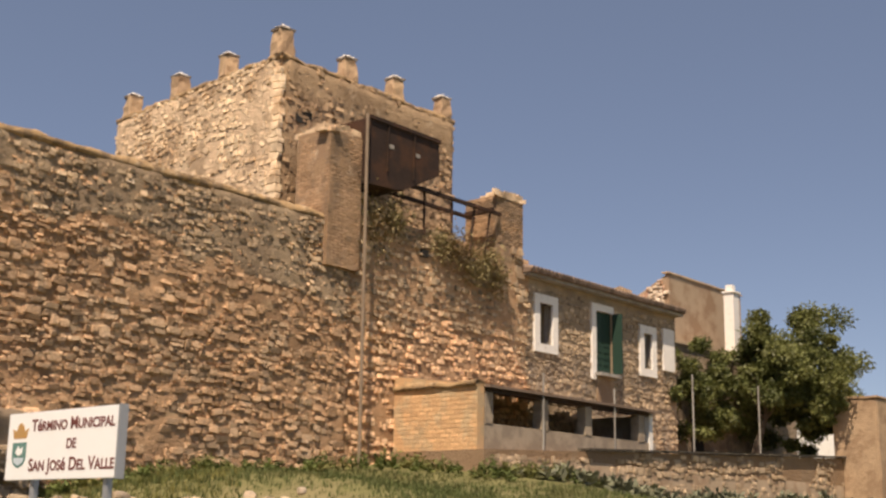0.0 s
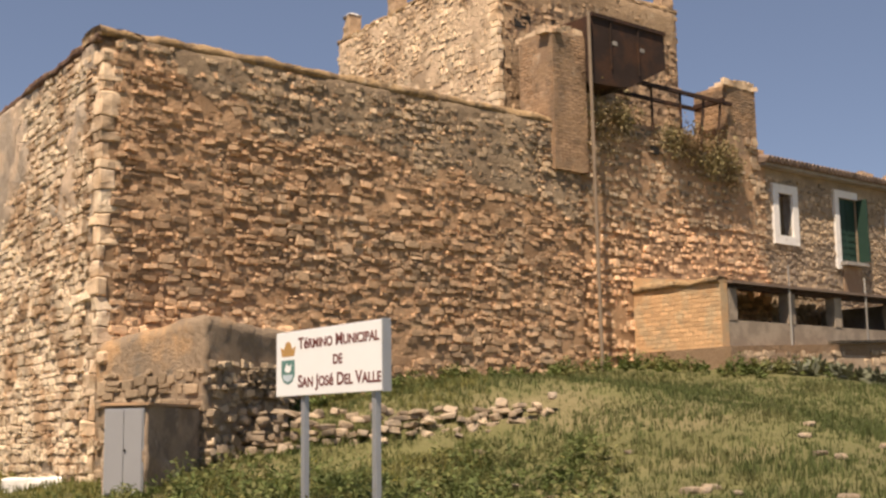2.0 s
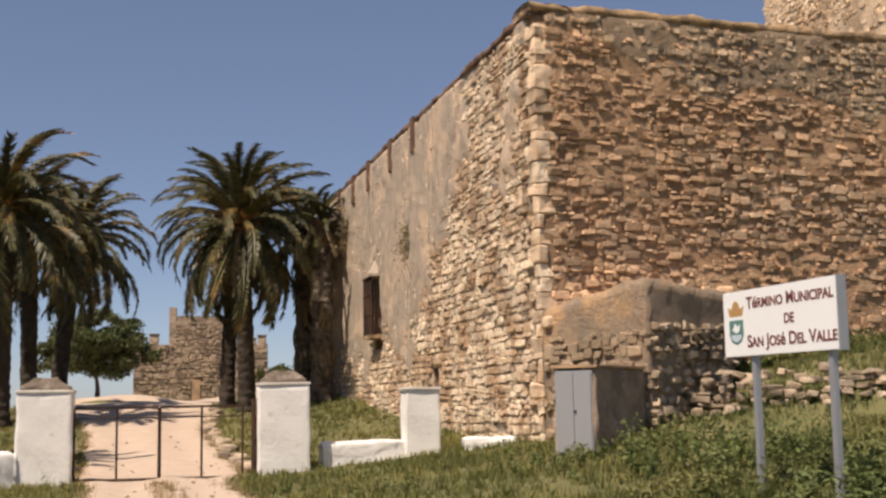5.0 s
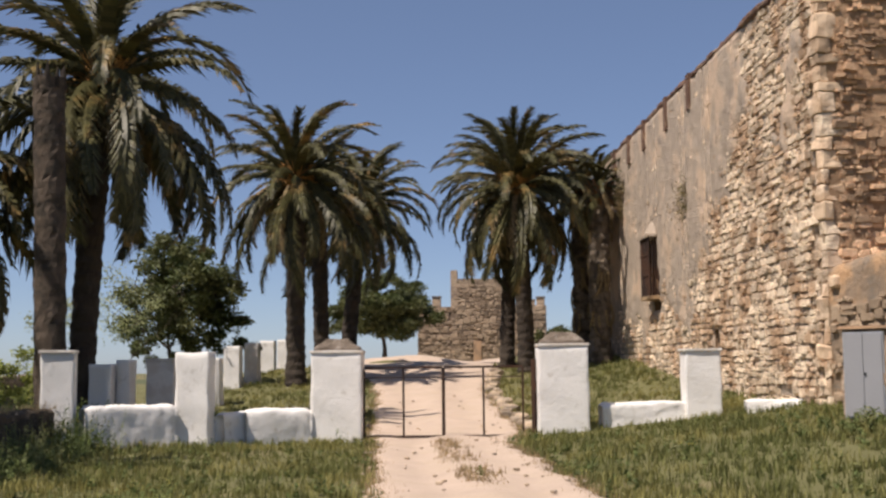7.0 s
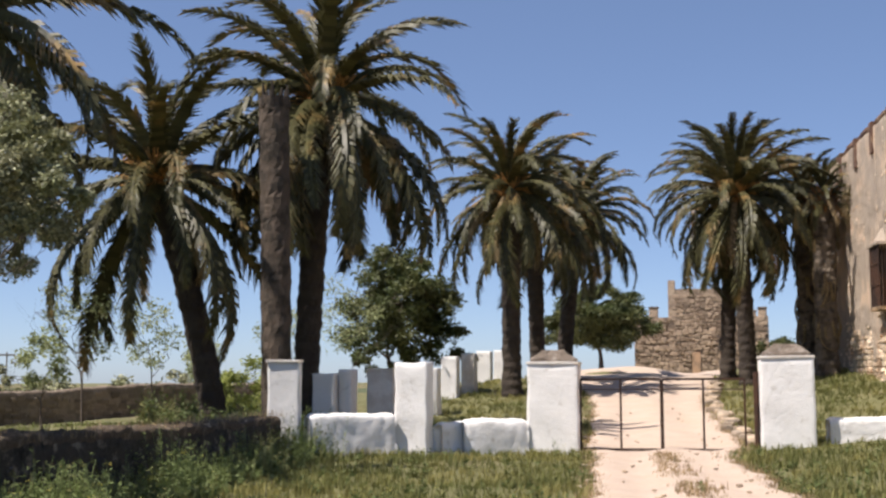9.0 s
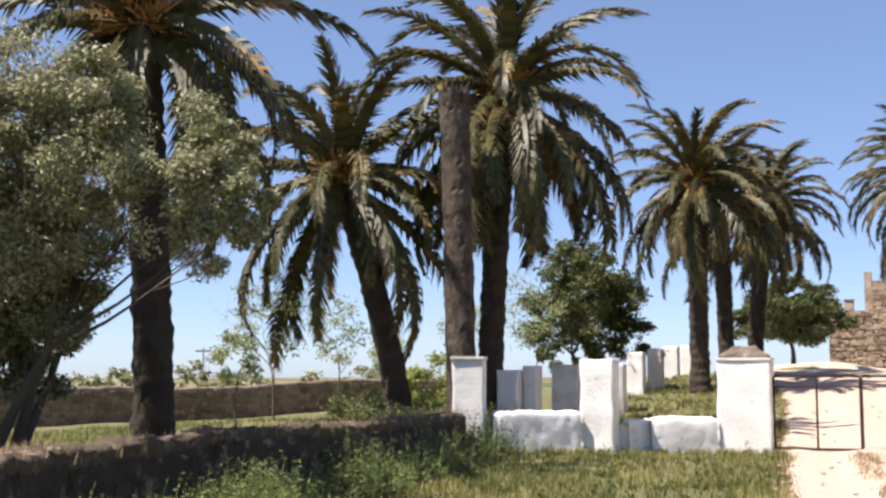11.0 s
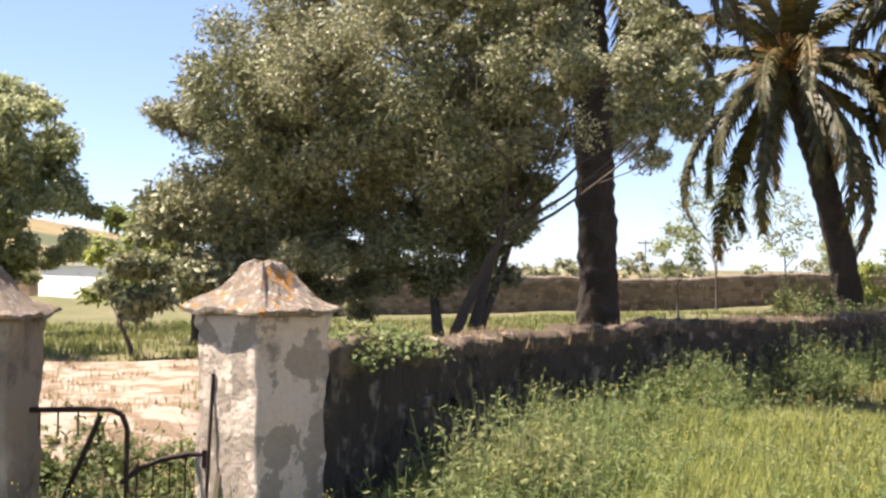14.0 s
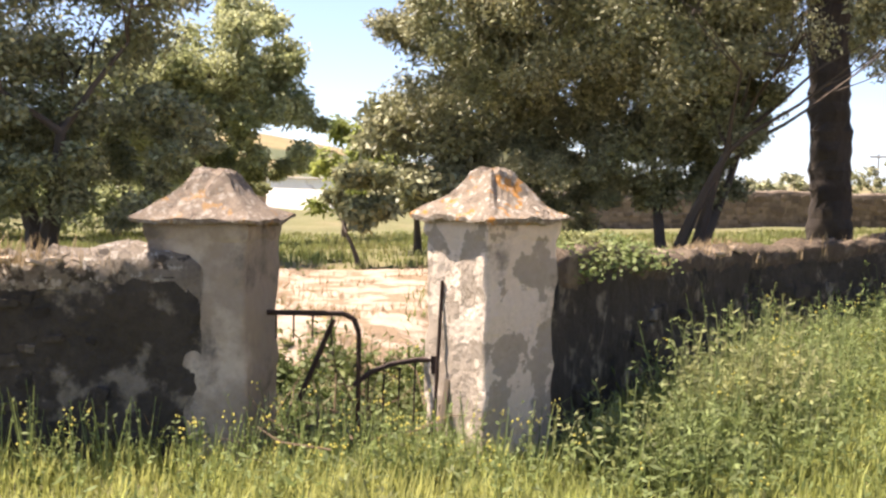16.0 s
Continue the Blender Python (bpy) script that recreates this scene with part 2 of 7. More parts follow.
M_GREENP = mat("green painted shutter", (0.02, 0.05, 0.036), 0.15, 3, 20, 0.6, 0.1, 0.005)
M_TILE = mat("clay roof tile", (0.21, 0.15, 0.115), 0.25, 2, 20, 0.9, 0.3, 0.01, island=0.3, obj=0.3)
M_HILL = mat("far hillside", (0.22, 0.165, 0.075), 0.3, 0.02, 0.3, 0.95, 0.0, alt=(0.08, 0.09, 0.04), alt_at=(0.45, 0.55), alt_scale=0.03)
M_CONC = mat("grey concrete", (0.33, 0.31, 0.28), 0.12, 1.5, 14, 0.9, 0.4, 0.01, alt=(0.24, 0.22, 0.2), alt_scale=1.2)
M_GLASS = mat("window glass", (0.03, 0.035, 0.04), 0.1, 2, 10, 0.1, 0.0, spec=0.6)
M_BARE = mat("brown earth plaster", (0.40, 0.30, 0.21), 0.15, 1.2, 14, 0.95, 0.5, 0.03, alt=(0.30, 0.2, 0.13), alt_scale=0.8)


# ---- mesh tools ----
def mesh_ob(name, bm, material, parent=None, label="", smooth=False):
    me = bpy.data.meshes.new(name)
    bm.to_mesh(me)
    bm.free()
    if smooth:
        me.polygons.foreach_set("use_smooth", [True] * len(me.polygons))
    me.materials.append(material)
    ob = new(name, me)
    if parent:
        ob.parent = parent
    if label:
        ob["label"] = label
    return ob


def part(name, bm, material, parent, label="", smooth=False):
    return mesh_ob(name, bm, material, parent, label, smooth)


def data_ob(name, verts, faces, material, parent=None, label="", smooth=False):
    me = bpy.data.meshes.new(name)
    me.from_pydata([tuple(v) for v in verts], [], faces)
    me.update()
    if smooth:
        me.polygons.foreach_set("use_smooth", [True] * len(me.polygons))
    me.materials.append(material)
    ob = new(name, me)
    if parent:
        ob.parent = parent
    if label:
        ob["label"] = label
    return ob


def thing(name, at, label, category, group="", kind="", rz=0):
    ob = new(name)
    ob.empty_display_size = 0.2
    ob.matrix_basis = pose(*at, 0, 0, rz)
    return tagged(ob, label, category, group, kind)


def box(bm, x0, x1, y0, y1, z0, z1, bevel=0.0):
    r = bmesh.ops.create_cube(bm, size=1, matrix=Matrix.Translation(((x0 + x1) / 2, (y0 + y1) / 2, (z0 + z1) / 2)) @ Matrix.Diagonal((x1 - x0, y1 - y0, z1 - z0, 1)))
    if bevel:
        es = {e for v in r["verts"] for e in v.link_edges}
        bmesh.ops.bevel(bm, geom=list(es), offset=bevel, segments=2, affect='EDGES')
    return bm


def tube(bm, a, b, r0, r1=None, n=8):
    a, b = Vector(a), Vector(b)
    r1 = r0 if r1 is None else r1
    q = (b - a).to_track_quat("Z", "Y").to_matrix().to_4x4()
    bmesh.ops.create_cone(bm, cap_ends=True, segments=n, radius1=r0, radius2=r1, depth=(b - a).length, matrix=Matrix.Translation((a + b) / 2) @ q)
    return bm


def prism(bm, pts, z0, z1):
    """An upright prism on a ground outline; z0 and z1 may be lists, a height for each corner."""
    n = len(pts)
    z0 = z0 if isinstance(z0, (list, tuple)) else [z0] * n
    z1 = z1 if isinstance(z1, (list, tuple)) else [z1] * n
    lo = [bm.verts.new((p[0], p[1], z)) for p, z in zip(pts, z0)]
    hi = [bm.verts.new((p[0], p[1], z)) for p, z in zip(pts, z1)]
    for i in range(n):
        j = (i + 1) % n
        bm.faces.new((lo[i], lo[j], hi[j], hi[i]))
    bm.faces.new(hi)
    bm.faces.new(lo[::-1])
    bmesh.ops.recalc_face_normals(bm, faces=bm.faces[:])
    return bm


def roughen(bm, amount, scale, cuts=0):
    if cuts:
        bmesh.ops.subdivide_edges(bm, edges=bm.edges[:], cuts=cuts, use_grid_fill=True)
    for v in bm.verts:
        v.co += Vector((noise.noise(v.co * scale), noise.noise(v.co * scale + Vector((9, 3, 5))), noise.noise(v.co * scale + Vector((2, 7, 1))))) * amount
    return bm


def sstep(x):
    x = min(max(x, 0.0), 1.0)
    return x * x * (3 - 2 * x)


def row_y(x):
    """Where the tumbled stone row runs: from the stub's foot out along the terrace."""
    return 23.9 - 0.85 * (x - 9.6) if x < 11.6 else 22.2 - 0.48 * (x - 11.6)


def ground_z(x, y):
    """The height of the ground: a bank up to the fort, a gentle rise along the track, a fall to the west."""
    bank = (3.65 * sstep(x / 26.0) - 0.7 * sstep((x - 26) / 6.0)) * (sstep((y - 2.0) / 22.0) * (1 - sstep((x - 15) / 7.0)) + sstep((y - 4.0) / 26.0) * sstep((x - 15) / 7.0))
    step = 0.45 * sstep((23.0 - 0.317 * (x - 9.2) - y) / 0.7) * sstep((x - 8.5) / 1.5) * (1 - sstep((x - 13.0) / 5.0)) * sstep((y - 10) / 8)
    track = 1.7 * sstep((y - 28.0) / 30.0) * sstep((x + 15) / 8.0) * (1 - 0.85 * sstep((x - 6) / 8))
    west = -2.4 * sstep((-x - 34) / 60.0)
    ledge = 0.52 * sstep((x - 9.5) / 2.5) * (1 - sstep((x - 14.5) / 6.5)) * sstep((y - row_y(x) - 0.3) / 3.2)
    return bank - step + ledge + track + west - 4.0 * sstep((math.hypot(x, y) - 140) / 200)

# ---- ground ----
def garden_x(y):
    """Where the low garden wall runs: its x for a given y."""
    pts = ((-6.0, -14.0), (0.8, -9.5), (3.2, -7.1), (5.2, -5.8), (10.4, -7.9), (24.6, -8.6), (27.0, -10.5), (60.0, -11.0))
    for (y0, x0), (y1, x1) in zip(pts, pts[1:]):
        if y0 <= y <= y1:
            return x0 + (x1 - x0) * (y - y0) / (y1 - y0)
    return -14.0 if y < 0 else -11.0


def enclosure(x, y):
    """How far a place lies inside the low garden wall, 0 to 1."""
    return sstep((garden_x(y) - 0.35 - x) / 2.0)


def land(x, y):
    near = math.hypot(x, y) < 60
    lumps = 0.05 * noise.noise(Vector((x * 0.7, y * 0.7, 0))) + 0.12 * noise.noise(Vector((x * 0.15, y * 0.15, 4))) * (1 if near else 6)
    return ground_z(x, y) + 0.42 * enclosure(x, y) * (1 - sstep((-x - 14) / 14)) + lumps


def axis_steps():
    near = [i * 0.5 for i in range(-70, 131)]
    out, s, v = [], 0.5, near[-1]
    while v < 2500:
        s *= 1.16
        v += s
        out.append(v)
    low, s, v = [], 0.5, near[0]
    while v > -2500:
        s *= 1.16
        v -= s
        low.append(v)
    return low[::-1] + near + out


def grid_mesh(name, xs, ys, zfun, material, label, category, keep=None):
    verts = [(x, y, zfun(x, y)) for y in ys for x in xs]
    n = len(xs)
    faces = []
    for j in range(len(ys) - 1):
        for i in range(n - 1):
            if keep is None or keep((xs[i] + xs[i + 1]) / 2, (ys[j] + ys[j + 1]) / 2):
                k = j * n + i
                faces.append((k, k + 1, k + n + 1, k + n))
    ob = data_ob(name, verts, faces, material, smooth=True)
    return tagged(ob, label, category, kind="structure")


AX = axis_steps()
grid_mesh("ground", AX, AX, land, M_GRASS0, "uneven green grassy ground with bare earth patches", "ground")


def road_x(y):
    """The middle of the track: it comes from the camera's right, runs through the gate and bends off beyond."""
    near = max(0.0, 25.0 - y)
    return -0.55 + 0.09 * near * near / (near + 2.0) - 0.06 * max(0.0, y - 29)


def road_half(y):
    return 1.42 + 0.2 * noise.noise(Vector((0, y * 0.4, 3))) + 0.5 * sstep((y - 25.5) / 3.0) + 0.12 * max(0, y - 42)


RY = [-15 + i * 0.3 for i in range(303)]
verts, faces = [], []
for j, y in enumerate(RY):
    for i in range(25):
        s = (i / 12.0 - 1)
        edge = 0.34 * noise.noise(Vector((s, y * 0.9, 8))) + 0.16 * noise.noise(Vector((s, y * 2.6, 5)))
        x = road_x(y) + s * (road_half(y) + edge)
        rut = 0.05 * math.exp(-((abs(s - 0.05) - 0.48) / 0.2) ** 2) - 0.035 * math.exp(-((s - 0.05) / 0.16) ** 2)
        verts.append((x, y, land(x, y) + 0.10 - rut + 0.008 * noise.noise(Vector((x * 3, y * 3, 2))) - (0.15 if i in (0, 24) else 0.03 if i in (1, 23) else 0)))
        if j and i:
            k = j * 25 + i
            faces.append((k - 26, k - 25, k, k - 1))
tagged(data_ob("road", verts, faces, M_ROAD, smooth=True), "pale dusty dirt track with two wheel ruts", "track", kind="structure")

# ---- fort: plan ----
W0 = Vector((7.55, 25.9, 0))
ES = Vector((0.992, 0.127, 0)).normalized()    # along the south wall
NS = Vector((0.127, -0.992, 0)).normalized()   # out of the south wall
EW = Vector((-0.053, 0.9986, 0)).normalized()  # along the west wall
NW = Vector((-0.9986, -0.053, 0)).normalized()
TOP = 10.45


def on(o, e, n, u, v, z):
    p = o + e * u + n * v
    return Vector((p.x, p.y, z))


def slab(bm, o, e, n, u0, u1, v0, v1, z0, z1):
    """A block in a wall's own axes: along, out, up."""
    return prism(bm, [on(o, e, n, u, v, 0)[:2] for u, v in ((u0, v0), (u1, v0), (u1, v1), (u0, v1))], z0, z1)


def stone_shape(rng, w, h, d):
    """Outline and face of one rough stone, in (along, up, out), its middle at 0."""
    c = min(w, h) * 0.3
    pts = []
    for sx, sz in ((-1, -1), (1, -1), (1, 1), (-1, 1)):
        a, b = rng.uniform(0.3, 1) * c, rng.uniform(0.3, 1) * c
        p, q = (sx * w / 2, sz * (h / 2 - b)), (sx * (w / 2 - a), sz * h / 2)
        pts += [p, q]
    ang = [(x * k, z * k) for (x, z), k in ((q, rng.uniform(0.79, 1.07)) for q in sorted(pts, key=lambda q: math.atan2(q[1] / h, q[0] / w)))]
    tilt, lean = rng.uniform(-0.25, 0.25) * d, rng.uniform(-0.25, 0.25) * d
    ring0 = [(p[0], p[1], -0.06) for p in ang]
    ring1 = [(p[0] * 0.985, p[1] * 0.98, d * 0.7) for p in ang]
    ring2 = [(p[0] * rng.uniform(0.74, 0.95), p[1] * rng.uniform(0.68, 0.93), d + tilt * p[0] / w + lean * p[1] / h) for p in ang]
    k = len(ang)
    v = ring0 + ring1 + ring2
    f = []
    for i in range(k):
        j = (i + 1) % k
        f += [(i, j, k + j, k + i), (k + i, k + j, 2 * k + j, 2 * k + i)]
    f.append(tuple(range(2 * k, 3 * k)))
    return v, f


def course_stones(rng, u0, u1, zlow, zhigh, height, length, keep=None, wobble=0.09, even=False):
    """Rough courses of stones between two heights (functions of u): middle u, middle z, width, height."""
    z = min(zlow(u0), zlow(u1)) - 0.1
    top = max(zhigh(u0), zhigh(u1))
    while z < top:
        h = rng.uniform(*height)
        u = u0 - rng.uniform(0, length[0])
        ph = rng.uniform(0, 9)
        while u < u1:
            w = rng.uniform(*length) * (0.75 if h < sum(height) / 2 else 1.05)
            um = u + w / 2
            zm = z + h / 2 + wobble * math.sin(um * 0.55 + ph * 0.2) + wobble * noise.noise(Vector((um * 0.4, z * 0.6, 1))) + rng.uniform(-0.05, 0.05) * (0.6 if even else 1)
            if u0 < um - w / 2 * 0.7 and um + w / 2 * 0.7 < u1 and zlow(um) - 0.1 < zm and zm + h * 0.4 < zhigh(um) and (keep is None or keep(um, zm)):
                if even:
                    yield um, zm, w * 1.0, h * rng.uniform(0.74, 1.06)
                elif rng.random() < 0.12 and h > 0.2:
                    yield um, zm + h * 0.24, w, h * 0.46
                    yield um, zm - h * 0.24, w, h * 0.46
                else:
                    k = 1.35 if rng.random() < 0.1 else 1.0
                    yield um, zm, w * (1.1 if k > 1 else 1.0), h * rng.uniform(0.75, 1.15) * k
            u += w * rng.uniform(0.94, 1.12)
        z += h


def lay(name, o, e, n, stones, material, parent, rng, depth=(0.03, 0.13), gap=0.03, single=None, v0=0.0, tip=0.06):
    """Lay stones on a wall: those that single() picks are parts, the rest one joined mesh."""
    verts, faces, count = [], [], 0
    kit = []
    up = Vector((0, 0, 1))
    for u, z, w, h in stones:
        if single and single(u, z) and count < 300:
            count += 1
            if len(kit) < 24:
                sv, sf = stone_shape(rng, 1.0, 0.6, 0.2)
                me = bpy.data.meshes.new("stone")
                me.from_pydata(sv, [], sf)
                me.materials.append(material)
                kit.append(me)
            ob = new("stone", kit[count % len(kit)])
            ob.parent = parent
            p = on(o, e, n, u, v0, z)
            m = Matrix((e, up, n)).transposed().to_4x4()
            tilt = Matrix.Rotation(rng.gauss(0, tip), 4, 'Z')
            ob.matrix_basis = Matrix.Translation(p) @ m @ tilt @ Matrix.Diagonal(((w - gap), (h - gap) / 0.6, rng.uniform(*depth) / 0.2, 1))
            continue
        sv, sf = stone_shape(rng, max(w - gap, 0.05), max(h - gap, 0.04), rng.uniform(*depth))
        k = len(verts)
        t = rng.gauss(0, tip)
        for a, b, c in sv:
            p = on(o, e, n, u + a - t * b, v0 + c, z + b + t * a)
            verts.append(p)
        faces += [tuple(i + k for i in f) for f in sf]
    if verts:
        ob = data_ob(name, verts, faces, material, parent)
        ob["kind"] = "stuff"


def base_s(u):
    p = on(W0, ES, NS, u, 0, 0)
    return ground_z(p.x, p.y)


def base_w(u):
    p = on(W0, EW, NW, u, 0, 0)
    return ground_z(p.x, p.y)


def coat(name, o, e, n, u0, u1, z0, z1, out, material, parent, step=0.2, zfun=None):
    """An uneven coat of mortar or plaster over a wall: out(u, z) is how far it stands before the wall's face."""
    nu, nz = int((u1 - u0) / step), int((z1 - z0) / step)
    verts, faces = [], []
    for j in range(nz + 1):
        for i in range(nu + 1):
            u, z = u0 + (u1 - u0) * i / nu, z0 + (z1 - z0) * j / nz
            v = -0.015 if i in (0, nu) or j in (0, nz) else max(out(u, z), -0.015)
            verts.append(on(o, e, n, u, v, z))
            if i and j:
                k = j * (nu + 1) + i
                faces.append((k - nu - 2, k - nu - 1, k, k - 1))
    return data_ob(name, verts, faces, material, parent, smooth=True)


def n3(u, z, s, seed=0):
    return noise.noise(Vector((u * s, z * s, seed)))


# south curtain wall
rng = random.Random(11)
wall_south = thing("wall_south", (0, 0, 0), "tall rough rubble stone curtain wall of an old fort", "fort wall", kind="structure")
part("core", slab(bmesh.new(), W0, ES, NS, 0.0, 14.6, -0.9, -0.02, -0.5, TOP), M_MORTAR, wall_south)


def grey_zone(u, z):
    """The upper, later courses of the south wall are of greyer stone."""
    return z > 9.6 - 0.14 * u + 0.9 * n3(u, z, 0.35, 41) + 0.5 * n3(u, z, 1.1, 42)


def pointing(u, z):
    """How far the earth pointing stands out: thick in patches, washed out low down."""
    thick = sstep(0.5 + 1.3 * n3(u, z, 0.3, 43) + 0.5 * n3(u, z, 1.0, 44)) * (0.35 + 0.65 * sstep((z - 2.2) / 2.0))
    return 0.034 + 0.05 * thick + 0.03 * n3(u, z, 0.45, 1) + 0.03 * n3(u, z, 2.3, 2) + 0.02 * n3(u, z, 6.0, 3)


coat("pointing", W0, ES, NS, 0.3, 14.6, 0.2, TOP, pointing, M_POINT, wall_south, 0.14)
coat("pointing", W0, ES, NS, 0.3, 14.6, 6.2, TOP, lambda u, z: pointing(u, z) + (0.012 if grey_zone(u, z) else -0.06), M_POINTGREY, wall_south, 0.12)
courses = list(course_stones(rng, 0.25, 14.6, base_s, lambda u: TOP - 0.1, (0.08, 0.23), (0.12, 0.46), lambda u, z: rng.random() > 0.07))
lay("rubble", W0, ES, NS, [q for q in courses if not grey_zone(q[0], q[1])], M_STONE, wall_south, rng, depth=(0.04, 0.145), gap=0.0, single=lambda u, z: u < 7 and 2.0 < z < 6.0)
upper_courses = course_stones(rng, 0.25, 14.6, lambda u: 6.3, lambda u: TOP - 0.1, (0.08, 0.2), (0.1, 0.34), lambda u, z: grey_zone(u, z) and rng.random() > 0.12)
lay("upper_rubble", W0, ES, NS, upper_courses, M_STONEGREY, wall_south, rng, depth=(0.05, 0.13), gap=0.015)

# small chinking stones between the large ones
lay("chinking", W0, ES, NS, course_stones(rng, 0.3, 14.6, base_s, lambda u: TOP - 0.15, (0.05, 0.1), (0.06, 0.2), lambda u, z: rng.random() < 0.22, wobble=0.2), M_STONE, wall_south, rng, depth=(0.06, 0.11), gap=0.01)

wall_west = thing("wall_west", (0, 0, 0), "long rubble fort wall with worn plaster and walled-up battlements", "fort wall", kind="structure")
# openings: barred window, two loopholes, a drain hole
HOLES = ((16.6, 18.0, 3.5, 6.0), (12.1, 12.6, 6.2, 7.0), (23.0, 23.6, 7.2, 8.3), (9.0, 9.6, 2.0, 2.6))
BW = TOP - 0.1
cuts = sorted({0.0, 27.5} | {h[0] for h in HOLES} | {h[1] for h in HOLES})
bm = bmesh.new()
for a, b in zip(cuts, cuts[1:]):
    holes = [h for h in HOLES if h[0] <= a and b <= h[1]]
    z = -0.5
    for h in holes:
        slab(bm, W0, EW, NW, a, b, -0.9, -0.02, z, h[2])
        slab(bm, W0, EW, NW, a, b, -0.9, -0.75, h[2], h[3])
        z = h[3]
    slab(bm, W0, EW, NW, a, b, -0.9, -0.02, z, BW)
part("core", bm, M_MORTAR, wall_west)


def open_at(u, z, m=0.0):
    return any(h[0] - m < u < h[1] + m and h[2] - m < z < h[3] + m for h in HOLES)


def plaster(u, z):
    """Thickness of the west wall's plaster: worn away low down and near the corner."""
    edge = 4.3 - 0.07 * u + 1.6 * n3(u, z, 0.28, 2) + 6.6 * (1 - sstep((u - 3.0) / 10.5)) * (0.8 + 0.5 * n3(u, z, 0.35, 8))
    cover = sstep((z - edge) / 2.2 + 0.5 + 0.75 * n3(u, z, 0.8, 4) + 0.7 * n3(u, z, 2.0, 9))
    return 0.1 * cover + 0.034 + 0.03 * n3(u, z, 1.3, 5) + 0.028 * n3(u, z, 3.4, 6) + 0.018 * n3(u, z, 7.5, 7)


lay("rubble", W0, EW, NW, course_stones(rng, 0.25, 27.4, base_w, lambda u: BW - 0.1, (0.11, 0.27), (0.2, 0.68), lambda u, z: not open_at(u, z, 0.12) and (plaster(u, z) < 0.105 or rng.random() < 0.4) and rng.random() > 0.04, wobble=0.025, even=True), M_PALE, wall_west, rng, tip=0.022, depth=(0.06, 0.13), gap=0.0, single=lambda u, z: u < 9 and z < 4.5)
lay("chinking", W0, EW, NW, course_stones(rng, 0.3, 16.0, base_w, lambda u: BW - 0.15, (0.05, 0.1), (0.06, 0.2), lambda u, z: rng.random() < 0.3 and plaster(u, z) < 0.1 and rng.random() < 0.4 and not open_at(u, z, 0.15), wobble=0.1), M_PALE, wall_west, rng, tip=0.02, depth=(0.07, 0.13), gap=0.01)
# plaster sheet in strips round the openings
ucuts = [0.3] + [c for c in cuts if 0 < c < 27.5] + [27.45]
for a, b in zip(ucuts, ucuts[1:]):
    z = 0.3
    for h in HOLES:
        if h[0] <= a and b <= h[1]:
            coat("plaster", W0, EW, NW, a, b, z, h[2], plaster, M_PLASTER, wall_west, 0.11)
            z = h[3]
    coat("plaster", W0, EW, NW, a, b, z, BW, plaster, M_PLASTER, wall_west, 0.11)
grille = thing("window_1", (0, 0, 0), "tall window with a projecting rusty iron cage and plaster hood", "window", kind="structure")
for k in range(10):
    u = 16.6 + k * 0.155
    part("bar", tube(bmesh.new(), on(W0, EW, NW, u, 0.42, 4.0), on(W0, EW, NW, u, 0.42, 6.0), 0.025, n=6), M_RUST, grille)
for k in range(4):
    for u in (16.6, 18.0):
        part("side_bar", tube(bmesh.new(), on(W0, EW, NW, u, 0.1 * k, 4.0), on(W0, EW, NW, u, 0.1 * k, 6.0), 0.025, n=6), M_RUST, grille)
for z in (4.0, 4.7, 5.4, 5.98):
    part("cross_bar", slab(bmesh.new(), W0, EW, NW, 16.58, 18.02, 0.38, 0.45, z - 0.03, z + 0.03), M_RUST, grille)
part("shutter", slab(bmesh.new(), W0, EW, NW, 16.62, 17.98, -0.3, -0.2, 3.55, 5.98), M_RUST, grille, "dark brown closed wooden shutter")
part("sill", slab(bmesh.new(), W0, EW, NW, 16.55, 18.05, -0.2, 0.46, 3.86, 3.98), M_COPING, grille)
bm = bmesh.new()
prism(bm, [on(W0, EW, NW, u, v, 0)[:2] for u, v in ((16.5, 0.0), (18.1, 0.0), (18.1, 0.5), (16.5, 0.5))], 6.02, [6.1, 6.1, 6.1, 6.1])
part("hood_slab", bm, M_PLASTER, grille)
bm = bmesh.new()
prism(bm, [on(W0, EW, NW, u, v, 0)[:2] for u, v in ((16.6, 0.02), (17.3, 0.02), (18.0, 0.02), (17.3, 0.42))], 6.1, [6.15, 6.85, 6.15, 6.2])
part("hood", bm, M_PLASTER, grille, "small pointed plaster hood")

# quoins at the corner
qz, k = 0.6, 0
while qz < TOP - 0.45:
    qh = rng.uniform(0.22, 0.55)
    la, lb = rng.uniform(0.35, 0.7), rng.uniform(0.16, 0.34)
    if k % 2:
        la, lb = lb, la
    off = rng.uniform(0.02, 0.07)
    bm = bmesh.new()
    prism(bm, [on(W0, ES, NS, u, v, 0)[:2] for u, v in ((-off, off), (la, off), (la, -lb), (-off, -lb))], qz, qz + qh - 0.015)
    bmesh.ops.bevel(bm, geom=bm.edges[:], offset=rng.uniform(0.015, 0.035), segments=1, affect='EDGES')
    part("quoin", roughen(bm, 0.06, 3.2, 2), rng.choice((M_QUOIN, M_QUOINPALE, M_PALE)), wall_south)
    qz += qh
    k += 1


